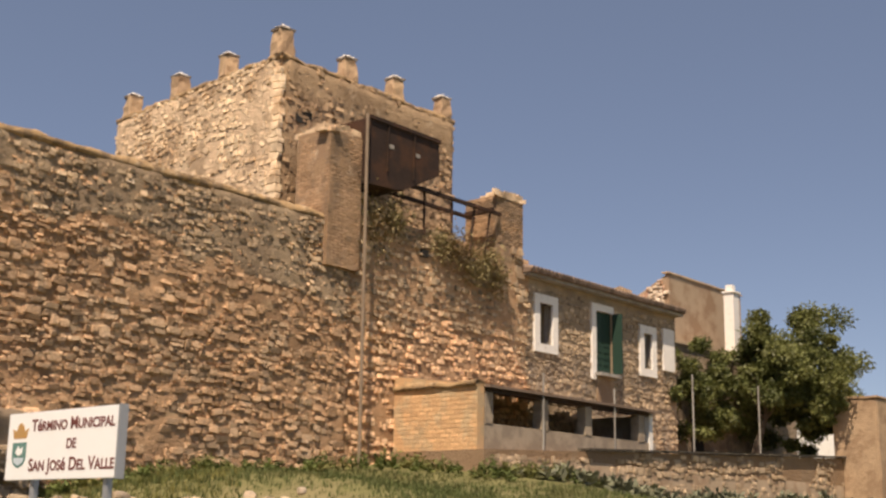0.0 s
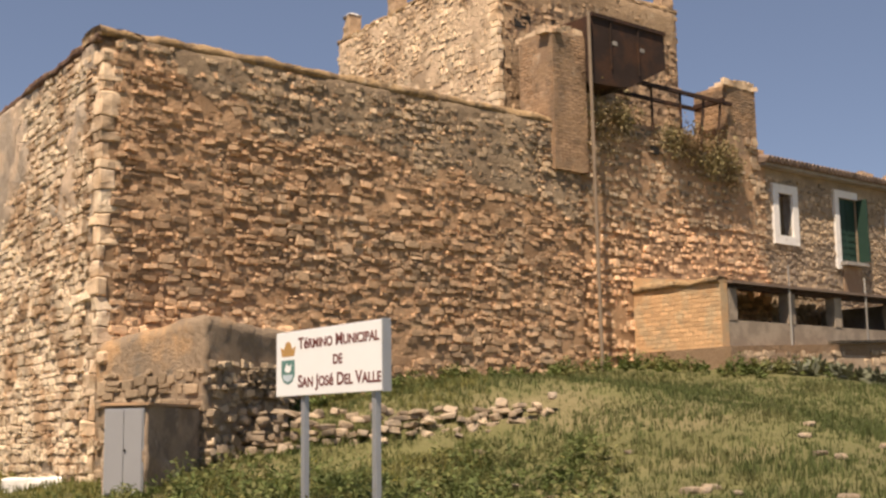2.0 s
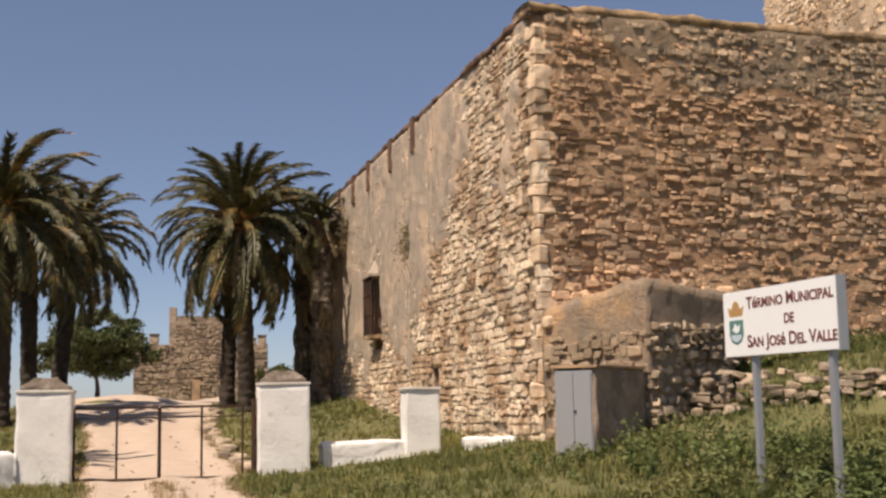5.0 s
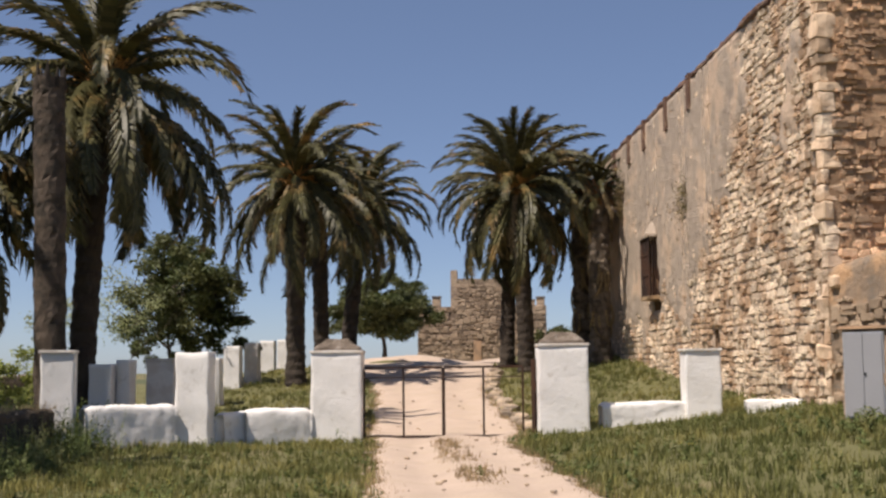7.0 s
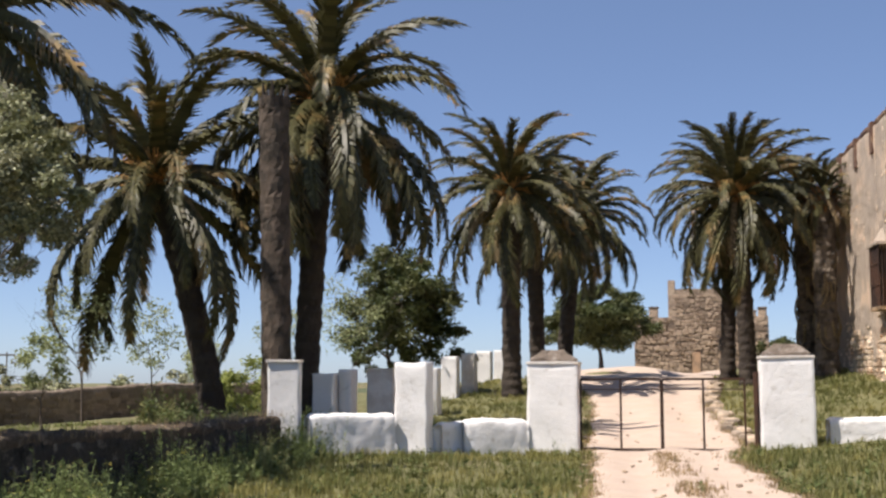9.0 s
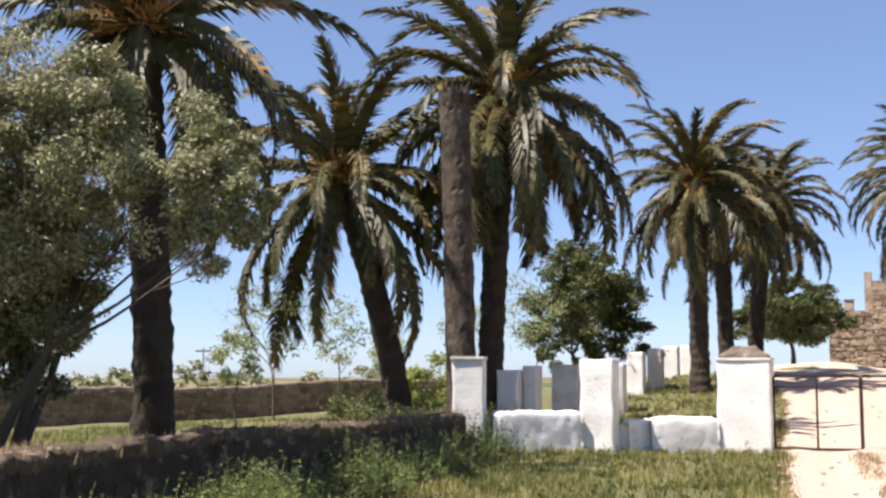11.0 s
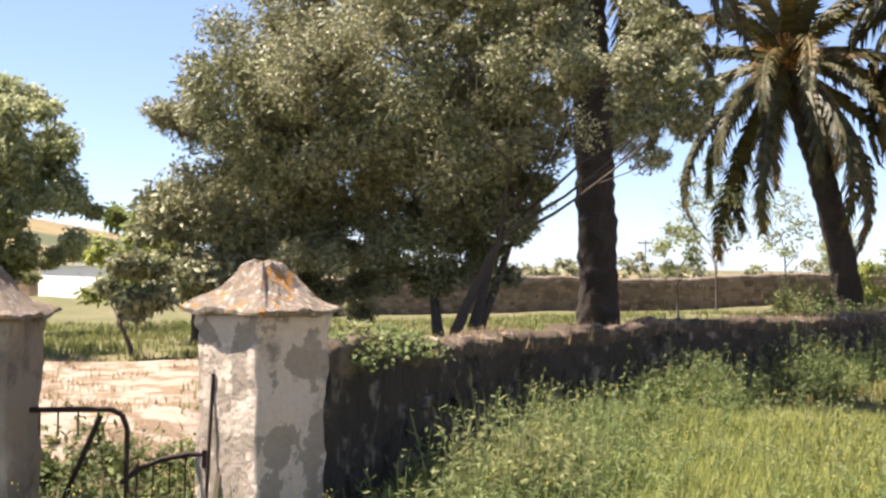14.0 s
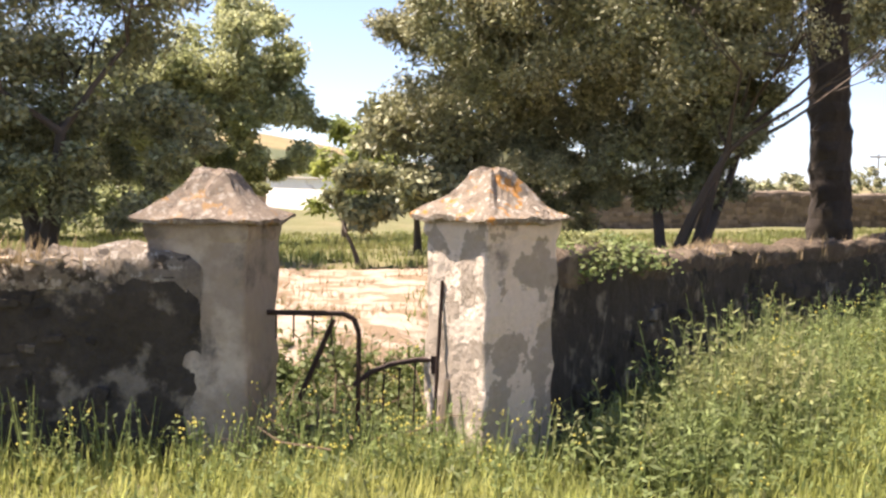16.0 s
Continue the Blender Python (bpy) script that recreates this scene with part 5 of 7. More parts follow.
def tower_at(u, d):
    """A place on the tower's plan: u along the south face, d back along the west face."""
    p = TC + ES * u + TD * d
    return (p.x, p.y)


part("body", prism(bmesh.new(), [tower_at(*q) for q in ((0.02, 0.02), (8.3, 0.02), (8.3, TBACK), (0.02, TBACK))], 3.0, TH), M_MORTAR, tower)
rng = random.Random(12)
# stone of the west face and corner: the sun's brightness is partly painted in
M_TOWER = mat("tower stone painted sun-pale", (0.80, 0.595, 0.41), 0.25, 2.5, 20, 0.92, 0.6, 0.03, island=0.3, obj=0.3, alt=(0.55, 0.38, 0.24), alt_scale=0.9)
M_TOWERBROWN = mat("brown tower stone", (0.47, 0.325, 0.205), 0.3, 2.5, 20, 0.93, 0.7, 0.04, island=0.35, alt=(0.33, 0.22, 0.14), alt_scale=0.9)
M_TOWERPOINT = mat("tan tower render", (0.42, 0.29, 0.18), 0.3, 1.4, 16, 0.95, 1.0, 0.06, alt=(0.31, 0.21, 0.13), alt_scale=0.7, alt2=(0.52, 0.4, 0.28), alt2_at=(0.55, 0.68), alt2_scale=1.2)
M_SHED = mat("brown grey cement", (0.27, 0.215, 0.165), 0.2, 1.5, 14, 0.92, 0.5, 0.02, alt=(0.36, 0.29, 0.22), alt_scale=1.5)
# west face mortar, lightened to carry some of the sunlight as colour
M_PALEMORTAR = mat("tower mortar painted sun-pale", (0.66, 0.48, 0.325), 0.3, 1.6, 16, 0.95, 1.0, 0.06, alt=(0.42, 0.30, 0.2), alt_scale=0.9)
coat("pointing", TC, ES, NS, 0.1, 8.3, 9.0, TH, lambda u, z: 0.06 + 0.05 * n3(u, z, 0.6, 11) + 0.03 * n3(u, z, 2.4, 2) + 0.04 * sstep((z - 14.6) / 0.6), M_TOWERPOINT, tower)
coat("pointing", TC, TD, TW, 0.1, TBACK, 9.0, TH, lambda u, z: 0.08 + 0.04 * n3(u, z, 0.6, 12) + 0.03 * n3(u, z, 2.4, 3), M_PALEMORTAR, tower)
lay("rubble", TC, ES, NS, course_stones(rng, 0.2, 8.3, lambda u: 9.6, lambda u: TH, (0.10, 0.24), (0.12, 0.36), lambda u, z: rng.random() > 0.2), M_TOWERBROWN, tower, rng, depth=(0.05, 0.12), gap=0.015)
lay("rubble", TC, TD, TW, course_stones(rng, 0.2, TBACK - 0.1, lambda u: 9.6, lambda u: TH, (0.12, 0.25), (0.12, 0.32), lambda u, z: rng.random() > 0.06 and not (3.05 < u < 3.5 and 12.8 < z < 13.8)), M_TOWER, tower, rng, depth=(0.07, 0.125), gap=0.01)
z = 9.6
for k in range(24):
    qh = rng.uniform(0.2, 0.32)
    la, lb = rng.uniform(0.08, 0.2), (rng.uniform(0.22, 0.34) if k % 2 else rng.uniform(0.36, 0.55))
    bm = bmesh.new()
    prism(bm, [tower_at(*q) for q in ((-0.09, -0.08), (la, -0.08), (la, lb), (-0.09, lb))], z, z + qh - 0.012)
    bmesh.ops.bevel(bm, geom=bm.edges[:], offset=0.02, segments=1, affect='EDGES')
    part("quoin", roughen(bm, 0.06, 3.0, 2), M_TOWER, tower)
    z += qh
    if z > TH - 0.3:
        break
# the loophole's depth is only shade painted as a near-black slab
part("loophole", slab(bmesh.new(), TC, TD, TW, 3.12, 3.42, 0.0, 0.07, 12.9, 13.7), M_DARK, tower)
# a broken niche, its shade a near-black slab, with a leaning timber, and a small hole painted likewise
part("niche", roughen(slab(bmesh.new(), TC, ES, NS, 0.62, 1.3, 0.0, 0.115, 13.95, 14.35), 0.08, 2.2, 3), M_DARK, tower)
part("timber", prism(bmesh.new(), [on(TC, ES, NS, u, v, 0)[:2] for u, v in ((1.1, 0.08), (1.42, 0.08), (1.42, 0.2), (1.1, 0.2))], [13.3, 12.95, 12.95, 13.3], [14.1, 13.75, 13.75, 14.1]), M_BRICKOLD, tower, "leaning brown timber")
part("hole", slab(bmesh.new(), TC, ES, NS, 3.55, 3.75, 0.0, 0.13, 13.9, 14.3), M_DARK, tower)
for o, e, n, ln in ((TC, ES, NS, 8.3), (TC, TD, TW, TBACK)):
    coping("parapet", o, e, n, 0.0, ln, TH, tower, width=0.5, over=0.05, high=0.1)
part("parapet_back", prism(bmesh.new(), [tower_at(*q) for q in ((7.8, 0.0), (8.32, 0.0), (8.32, TBACK), (7.8, TBACK))], TH - 0.1, TH + 0.1), M_COPING, tower)
for u, d in ((0.25, 0.3), (3.1, 0.3), (5.45, 0.3), (7.95, 0.3), (0.25, 3.2), (0.25, 6.05), (0.25, 9.1)):
    big = 1.12 if u < 1 and d < 1 else 1.0
    c = tower_at(u, d)
    w, zt = 0.225 * big, TH + 0.82 * big
    bm = prism(bmesh.new(), [(c[0] + w * sx, c[1] + w * sy) for sx, sy in ((-1, -1), (1, -1), (1, 1), (-1, 1))], TH, zt)
    for v in bm.verts:
        if v.co.z < TH + 0.1:
            v.co.x, v.co.y = c[0] + (v.co.x - c[0]) * 1.25, c[1] + (v.co.y - c[1]) * 1.25
    bmesh.ops.bevel(bm, geom=bm.edges[:], offset=0.04, segments=1, affect='EDGES')
    m = part("merlon", roughen(bm, 0.08, 3.2, 3), M_TOWERBROWN, tower)
    bm = bmesh.new()
    cap_rings(bm, [(w * 1.12, w * 1.12, zt - 0.02), (w * 1.15, w * 1.15, zt + 0.05), (w * 0.8, w * 0.8, zt + 0.1), (0, 0, zt + 0.12)], 0.06)
    for vv in bm.verts:
        vv.co += Vector((c[0], c[1], 0))
    part("cap", bm, M_DARKCAP, m, "dark weathered cap")
    bm = bmesh.new()
    cap_rings(bm, [(w * 0.82, w * 0.82, zt + 0.08), (w * 0.7, w * 0.7, zt + 0.13), (w * 0.3, w * 0.3, zt + 0.19), (0, 0, zt + 0.21)], 0.1)
    for vv in bm.verts:
        vv.co += Vector((c[0], c[1], 0))
    part("cap_top", bm, M_GREYWASH, m, "pale limewashed tip")

# wall between the brick pilaster and the turret
wall_mid = thing("wall_middle", (0, 0, 0), "rubble stone fort wall with shrubs growing along its top", "fort wall", kind="structure")
part("core", slab(bmesh.new(), W0, ES, NS, 14.6, 23.0, -0.9, -0.02, 0, 10.9), M_MORTAR, wall_mid)
coat("pointing", W0, ES, NS, 14.6, 23.4, 2.0, 10.9, lambda u, z: 0.05 + 0.05 * n3(u, z, 0.5, 13) + 0.03 * n3(u, z, 2.3, 2), M_POINT, wall_mid)
mid_top = lambda u: 11.5 - 0.17 * (u - 14.6) + 0.25 * n3(u, 0, 0.9, 7)
mid_courses = list(course_stones(rng, 14.6, 23.4, base_s, mid_top, (0.09, 0.24), (0.12, 0.42), lambda u, z: rng.random() > 0.16 and not (17.6 < u < 18.0 and 9.95 < z < 10.3)))
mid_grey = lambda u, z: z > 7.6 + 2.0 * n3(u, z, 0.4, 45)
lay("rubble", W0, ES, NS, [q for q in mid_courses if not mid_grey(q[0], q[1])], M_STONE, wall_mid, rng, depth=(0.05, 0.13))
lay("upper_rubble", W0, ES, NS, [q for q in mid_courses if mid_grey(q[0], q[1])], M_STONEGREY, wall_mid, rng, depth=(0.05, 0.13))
# near-black slab on the face paints the shade of a hole
part("putlog_hole", slab(bmesh.new(), W0, ES, NS, 17.62, 17.95, 0.0, 0.1, 10.0, 10.25), M_DARK, wall_mid)


def bricks(name, o, e, n, u0, u1, v, z0, z1, material, parent, h=0.09, ln=0.3, depth=0.015, keep=None, single=False):
    """Courses of thin bricks on a face."""
    r = random.Random(int(u0 * 7 + z0))
    stones = []
    row, z = 0, z0
    while z + h <= z1 + 0.001:
        u = u0 - (ln / 2 if row % 2 else 0)
        while u < u1:
            a, b = max(u, u0), min(u + ln, u1)
            if b - a > 0.05 and (keep is None or keep((a + b) / 2, z)):
                stones.append(((a + b) / 2, z + h / 2, b - a, h))
            u += ln
        z += h
        row += 1
    lay(name, o, e, n, stones, material, parent, r, depth=(depth, depth * 1.8), gap=0.02, v0=v, single=(lambda u, z: True) if single else None)


M_PILPOINT = mat("patchy brick render", (0.33, 0.215, 0.13), 0.3, 1.8, 20, 0.95, 0.9, 0.04, alt=(0.28, 0.18, 0.115), alt_scale=1.2, alt2=(0.5, 0.38, 0.27), alt2_at=(0.55, 0.66), alt2_scale=1.5)
pil = thing("brick_pilaster", (0, 0, 0), "ragged brown brick pilaster rising above the fort wall", "pilaster")
part("pilaster_core", roughen(slab(bmesh.new(), W0, ES, NS, 13.4, 14.75, -1.2, 0.2, 9.0, 13.1), 0.03, 1.6, 7), M_PILPOINT, pil)
bricks("brick", W0, ES, NS, 13.4, 14.75, 0.2, 9.0, 13.1, M_BRICKOLD, pil, depth=0.006)
bricks("brick", W0 + ES * 13.4 + NS * 0.2, -NS, -ES, 0.0, 1.4, 0.0, 10.2, 13.0, M_BRICKOLD, pil, depth=0.006)
for k in range(20):
    # ragged stones along the front and the west edge of its top
    bm = bmesh.new()
    w = rng.uniform(0.1, 0.2)
    if k < 10:
        u = 13.4 + 1.3 * k / 9
        slab(bm, W0, ES, NS, u - w, u + w, -0.25, 0.2 - rng.uniform(0, 0.1), 13.02, 13.1 + rng.uniform(0.06, 0.26))
    else:
        v = 0.2 - 1.4 * (k - 10) / 9
        slab(bm, W0, ES, NS, 13.4 + rng.uniform(0, 0.1), 13.75, v - w, v + w, 13.02, 13.1 + rng.uniform(0.02, 0.2))
    part("top_stone", roughen(bm, 0.06, 3.0, 1), M_QUOIN, pil, "loose pale top stone")

pole = thing("metal_pole", (0, 0, 0), "tall thin grey metal pole fixed against the wall", "pole")
part("shaft", tube(bmesh.new(), on(W0, ES, NS, 14.62, 0.6, 3.3), on(W0, ES, NS, 14.52, 0.6, 13.75), 0.055, 0.05, 10), mat("brown weathered pole", (0.24, 0.18, 0.13), 0.25, 2, 12, 0.8, 0.2, 0.01), pole)
for z in (6.0, 9.0, 12.0):
    part("bracket", tube(bmesh.new(), on(W0, ES, NS, 14.58, 0.6, z), on(W0, ES, NS, 14.58, 0.0, z), 0.02, n=6), M_RUST, pole)

# rusty tank on its frame
tank = thing("rusty_tank", (0, 0, 0), "dark rusty sheet-iron hopper tank on a steel frame", "tank")
prof = [(14.72, 13.73), (17.92, 13.79), (17.95, 12.63), (16.3, 11.78), (15.9, 11.72), (14.74, 11.66)]
bm = bmesh.new()
fr = [bm.verts.new(on(W0, ES, NS, u, 0.5, z)) for u, z in prof]
bk = [bm.verts.new(on(W0, ES, NS, u, -1.9, z)) for u, z in prof]
bm.faces.new(fr)
bm.faces.new(bk[::-1])
for i in range(6):
    j = (i + 1) % 6
    bm.faces.new((fr[i], fr[j], bk[j], bk[i]))
bmesh.ops.recalc_face_normals(bm, faces=bm.faces[:])
part("shell", bm, M_RUST, tank)
part("rim", slab(bmesh.new(), W0, ES, NS, 14.7, 17.95, 0.48, 0.56, 13.68, 13.8), M_RUST, tank)
for u in (15.5, 16.7):
    part("stiffener", slab(bmesh.new(), W0, ES, NS, u, u + 0.05, 0.5, 0.54, 12.2, 13.7), M_RUST, tank)
    part("pale_patch", slab(bmesh.new(), W0, ES, NS, u + 0.1, u + 0.3, 0.504, 0.514, 12.97, 13.09), M_CONC, tank, "small pale patch")
frame_ob = thing("steel_frame", (0, 0, 0), "rusty steel beams and legs over the wall top", "frame")
for v in (0.2, -0.9):
    part("beam", slab(bmesh.new(), W0, ES, NS, 16.4, 21.5, v - 0.05, v + 0.05, 12.08, 12.2), M_RUST, frame_ob)
for u, z, lean in ((17.65, 10.7, 0), (19.0, 10.7, 0), (20.15, 10.3, 0.25), (21.0, 10.2, 0.35)):
    part("leg", tube(bmesh.new(), on(W0, ES, NS, u - lean, 0.15, z), on(W0, ES, NS, u, 0.15, 12.15), 0.04, n=6), M_RUST, frame_ob)
part("cross_beam", slab(bmesh.new(), W0, ES, NS, 20.9, 21.05, -0.9, 0.3, 12.12, 12.27), M_RUST, frame_ob)

turret = thing("wall_turret", (0, 0, 0), "small square brick and stone turret with ragged top", "turret")
part("body", slab(bmesh.new(), W0, ES, NS, 21.45, 22.95, -1.3, 0.06, 9.8, 12.85), M_BRICKOLD, turret)
bricks("brick", W0, ES, NS, 21.5, 22.95, 0.06, 11.2, 12.85, M_BRICKOLD, turret)
bricks("brick", W0 + ES * 21.45, -NS, -ES, 0.0, 1.3, 0.0, 10.8, 12.85, M_BRICKOLD, turret)
lay("rubble", W0, ES, NS, course_stones(rng, 22.2, 23.1, lambda u: 9.3, lambda u: 11.3, (0.2, 0.34), (0.3, 0.5)), M_QUOIN, turret, rng, v0=0.06)
for k in range(9):
    u = 21.4 + 1.5 * k / 8
    bm = slab(bmesh.new(), W0, ES, NS, u - 0.14, u + 0.14, -0.4 * (k % 3), 0.12, 12.82, 12.98 + rng.uniform(0, 0.16))
    part("top_stone", roughen(bm, 0.05, 3.0, 1), M_QUOIN, turret, "loose pale top stone")

# ---- house ----
M_HOUSEWALL = mat("tan house mortar", (0.37, 0.275, 0.185), 0.3, 1.5, 14, 0.95, 0.8, 0.04, alt=(0.28, 0.21, 0.145), alt_scale=0.8)
house = thing("stone_house", (0, 0, 0), "two-storey stone house with white window surrounds and tiled eaves", "house")
WINS = ((23.95, 24.73, 8.05, 9.5), (27.47, 28.65, 7.4, 9.73), (30.84, 31.46, 7.92, 9.32))
cuts = sorted({23.0, 33.4} | {w[0] for w in WINS} | {w[1] for w in WINS})
bm = bmesh.new()
for a, b in zip(cuts, cuts[1:]):
    z = 3.5
    for w in WINS:
        if w[0] <= a and b <= w[1]:
            part("wall", slab(bmesh.new(), W0, ES, NS, a, b, -0.6, -0.02, z, w[2]), M_HOUSEWALL, house)
            z = w[3]
    part("wall", slab(bmesh.new(), W0, ES, NS, a, b, -0.6, -0.02, z, 10.3), M_HOUSEWALL, house)
# solid near-black filler paints the unlit rooms behind the windows
part("shade_block", slab(bmesh.new(), W0, ES, NS, 23.05, 33.35, -7, -0.75, 3.5, 10.2), M_DARK, house)
in_win = lambda u, z, m: any(w[0] - m < u < w[1] + m and w[2] - m < z < w[3] + m for w in WINS)
lay("rubble", W0, ES, NS, course_stones(rng, 23.1, 33.4, lambda u: 4.0, lambda u: 10.1, (0.08, 0.19), (0.1, 0.32), lambda u, z: not in_win(u, z, 0.25) and rng.random() > 0.15), mat("grey rubble", (0.46, 0.345, 0.235), 0.3, 2.5, 20, 0.93, 0.5, 0.03, island=0.35, alt=(0.30, 0.235, 0.175), alt_scale=0.9), house, rng, depth=(0.0, 0.04))
for k, (a, b, z0, z1) in enumerate(WINS):
    win = part("window", slab(bmesh.new(), W0, ES, NS, a, b, -0.5, -0.46, z0, z1), M_GLASS, house)
    m = 0.30 if k != 1 else 0.26
    for u0, u1, y0, y1 in ((a - m, a, z0 - m, z1 + m), (b, b + m, z0 - m, z1 + m), (a, b, z1, z1 + m), (a, b, z0 - m, z0)):
        if k == 1 and (y1 <= z0 or u0 >= b):
            continue
        part("surround", slab(bmesh.new(), W0, ES, NS, u0, u1, -0.3, 0.09, y0, y1), M_WHITE, win, "white painted surround")
    if k != 1:
        part("casement", slab(bmesh.new(), W0, ES, NS, (a + b) / 2 - 0.03, (a + b) / 2 + 0.03, -0.46, -0.42, z0, z1), M_GREENP, win)
        part("shutter", slab(bmesh.new(), W0, ES, NS, a + 0.02, a + 0.3, -0.35, -0.3, z0, z1), M_GREENP, win, "dark green shutter")
    else:
        for s in range(2):
            u = a + 0.02 + s * 0.58
            leaf = part("shutter", slab(bmesh.new(), W0, ES, NS, u, u + 0.56, -0.12, -0.06, z0, z1), M_GREENP, win, "closed dark green shutter")
            for q in range(9):
                part("slat", slab(bmesh.new(), W0, ES, NS, u + 0.05, u + 0.51, -0.06, -0.045, z0 + 0.1 + q * 0.24, z0 + 0.26 + q * 0.24), M_GREENP, leaf)
        part("shutter", slab(bmesh.new(), W0, ES, NS, b + 0.02, b + 0.08, 0.0, 0.42, z0 + 0.05, z1), M_GREENP, win, "open dark green shutter leaf")
        part("sill", slab(bmesh.new(), W0, ES, NS, a - 0.1, b + 0.1, -0.3, 0.35, z0 - 0.12, z0), M_CONC, win)
        part("plaster_patch", slab(bmesh.new(), W0, ES, NS, a + 0.1, b, -0.02, 0.05, z0 - 1.3, z0 - 0.12), M_BARE, win)
part("open_shutter", slab(bmesh.new(), W0, ES, NS, 32.3, 33.15, 0.0, 0.08, 8.0, 9.7), M_WHITE, house, "white painted wall panel beside a window")
part("eave", slab(bmesh.new(), W0, ES, NS, 23.0, 33.5, -0.6, 0.32, 10.3, 10.4), M_CONC, house)
part("roof_bed", prism(bmesh.new(), [on(W0, ES, NS, u, v, 0)[:2] for u, v in ((22.95, 0.4), (33.5, 0.4), (33.5, -6.5), (22.95, -6.5))], 10.4, [10.5, 10.5, 12.2, 12.2]), M_TILE, house)
bm = bmesh.new()
tube(bm, (0, 0, 0), (0, 0, 1.0), 0.11, 0.09, 8)
tile = bpy.data.meshes.new("tile")
bm.to_mesh(tile)
bm.free()
tile.materials.append(M_TILE)
up_roof = (on(W0, ES, NS, 0, -6.5, 12.2) - on(W0, ES, NS, 0, 0.4, 10.5)).normalized()
turn = up_roof.to_track_quat("Z", "Y").to_matrix().to_4x4()
for k in range(47):
    for r in range(2):
        ob = new("tile", tile)
        ob.parent = house
        ob.matrix_basis = Matrix.Translation(on(W0, ES, NS, 23.05 + k * 0.225, 0.48 - r * 0.9, 10.5 + r * 0.222)) @ turn

# lower wing and upper block behind
wing = thing("house_wing", (0, 0, 0), "lower stone wing of the house behind the tree", "house")
part("wall", slab(bmesh.new(), W0, ES, NS, 33.4, 47.0, -7.0, -1.2, 3.5, 9.6), M_CASTLE, wing)
part("coping", slab(bmesh.new(), W0, ES, NS, 33.4, 47.0, -7.0, -1.1, 9.6, 9.75), M_QUOIN, wing)
# no opening here: a near-black slab paints the window's shade
part("window", slab(bmesh.new(), W0, ES, NS, 36.6, 37.6, -1.22, -1.15, 5.0, 7.0), M_DARK, wing)
part("white_door", slab(bmesh.new(), W0, ES, NS, 34.2, 34.8, -1.22, -1.1, 4.5, 6.6), M_WHITE, wing, "white painted door surround")
upper = thing("upper_block", (0, 0, 0), "flat-roofed upper room with a side painted sun-pale and broken wall", "house")
part("wall", prism(bmesh.new(), [on(W0, ES, NS, u, v, 0)[:2] for u, v in ((37.6, -2.7), (44.5, -2.7), (44.5, -5.0), (37.6, -5.0))], 9.0, [13.2, 13.2, 13.2, 12.0]), M_BARE, upper)
# west side rubble is pale masonry, lightened further to paint in the sunlight
lay("rubble", W0 + ES * 37.6 - NS * 2.7, -NS, -ES, course_stones(rng, 0.0, 2.3, lambda u: 10.0, lambda u: 13.2 - 0.5 * u, (0.15, 0.3), (0.2, 0.5)), mat("broken masonry painted sun-pale", (0.72, 0.6, 0.48), 0.25, 2, 18, 0.93, 0.6, 0.03, island=0.2, alt=(0.55, 0.34, 0.24), alt_scale=1.5), upper, rng, depth=(0.04, 0.14))
part("ledge", slab(bmesh.new(), W0, ES, NS, 37.5, 44.6, -3.0, -2.64, 13.2, 13.26), M_QUOIN, upper)
for k in range(14):
    bm = slab(bmesh.new(), W0, ES, NS, 37.5, 38.1, -5.3 - 0.25 * k, -5.0 - 0.25 * k, 9.5, 12.9 - 0.13 * k + rng.uniform(-0.25, 0.25))
    part("broken_wall", roughen(bm, 0.12, 1.5, 2), M_QUOIN, upper, "broken pale masonry")
chim = thing("chimney", (0, 0, 0), "white chimney stack with a small cap", "chimney")
part("shaft", slab(bmesh.new(), W0, ES, NS, 41.05, 41.60, -1.8, -1.3, 9.5, 12.7), M_WHITE, chim)
part("cap", slab(bmesh.new(), W0, ES, NS, 40.99, 41.66, -1.86, -1.24, 12.7, 12.78), M_WHITE, chim)
part("pot", slab(bmesh.new(), W0, ES, NS, 41.15, 41.45, -1.75, -1.4, 12.8, 13.1), M_WHITE, chim)

# ---- lean-to shed ----
shed = thing("lean_to_shed", (0, 0, 0), "low lean-to shed with an orange brick end wall and open front", "shed")
bm = prism(bmesh.new(), [on(W0, ES, NS, u, v, 0)[:2] for u, v in ((16.55, 0.1), (16.85, 0.1), (16.85, 3.3), (16.55, 3.3))], 2.4, [6.1, 6.1, 5.68, 5.68])
end = part("end_wall", bm, M_BRICK, shed, "sunlit orange brick end wall")
bricks("brick", W0 + ES * 16.55 + NS * 3.3, -NS, -ES, 0.0, 3.2, 0.0, 2.9, 6.0, M_BRICK, end, h=0.13, ln=0.34, depth=0.005, keep=lambda u, z: z < 5.5 + 0.13 * u, single=True)
coping("wall_cap", W0 + ES * 16.55 + NS * 3.3, -NS, -ES, 0.0, 3.2, 5.75, shed, width=0.3, over=0.06, high=0.1)
part("front_wall", slab(bmesh.new(), W0, ES, NS, 16.85, 26.2, 3.0, 3.28, 2.6, 4.62), M_SHED, shed)
for u in (16.9, 19.6, 21.95, 25.1):
    part("post", slab(bmesh.new(), W0, ES, NS, u, u + 0.36, 2.98, 3.3, 4.62, 5.55), M_SHED, shed)
part("white_post", slab(bmesh.new(), W0, ES, NS, 25.75, 25.95, 3.05, 3.32, 3.9, 5.55), M_WHITE, shed, "white painted corner post")
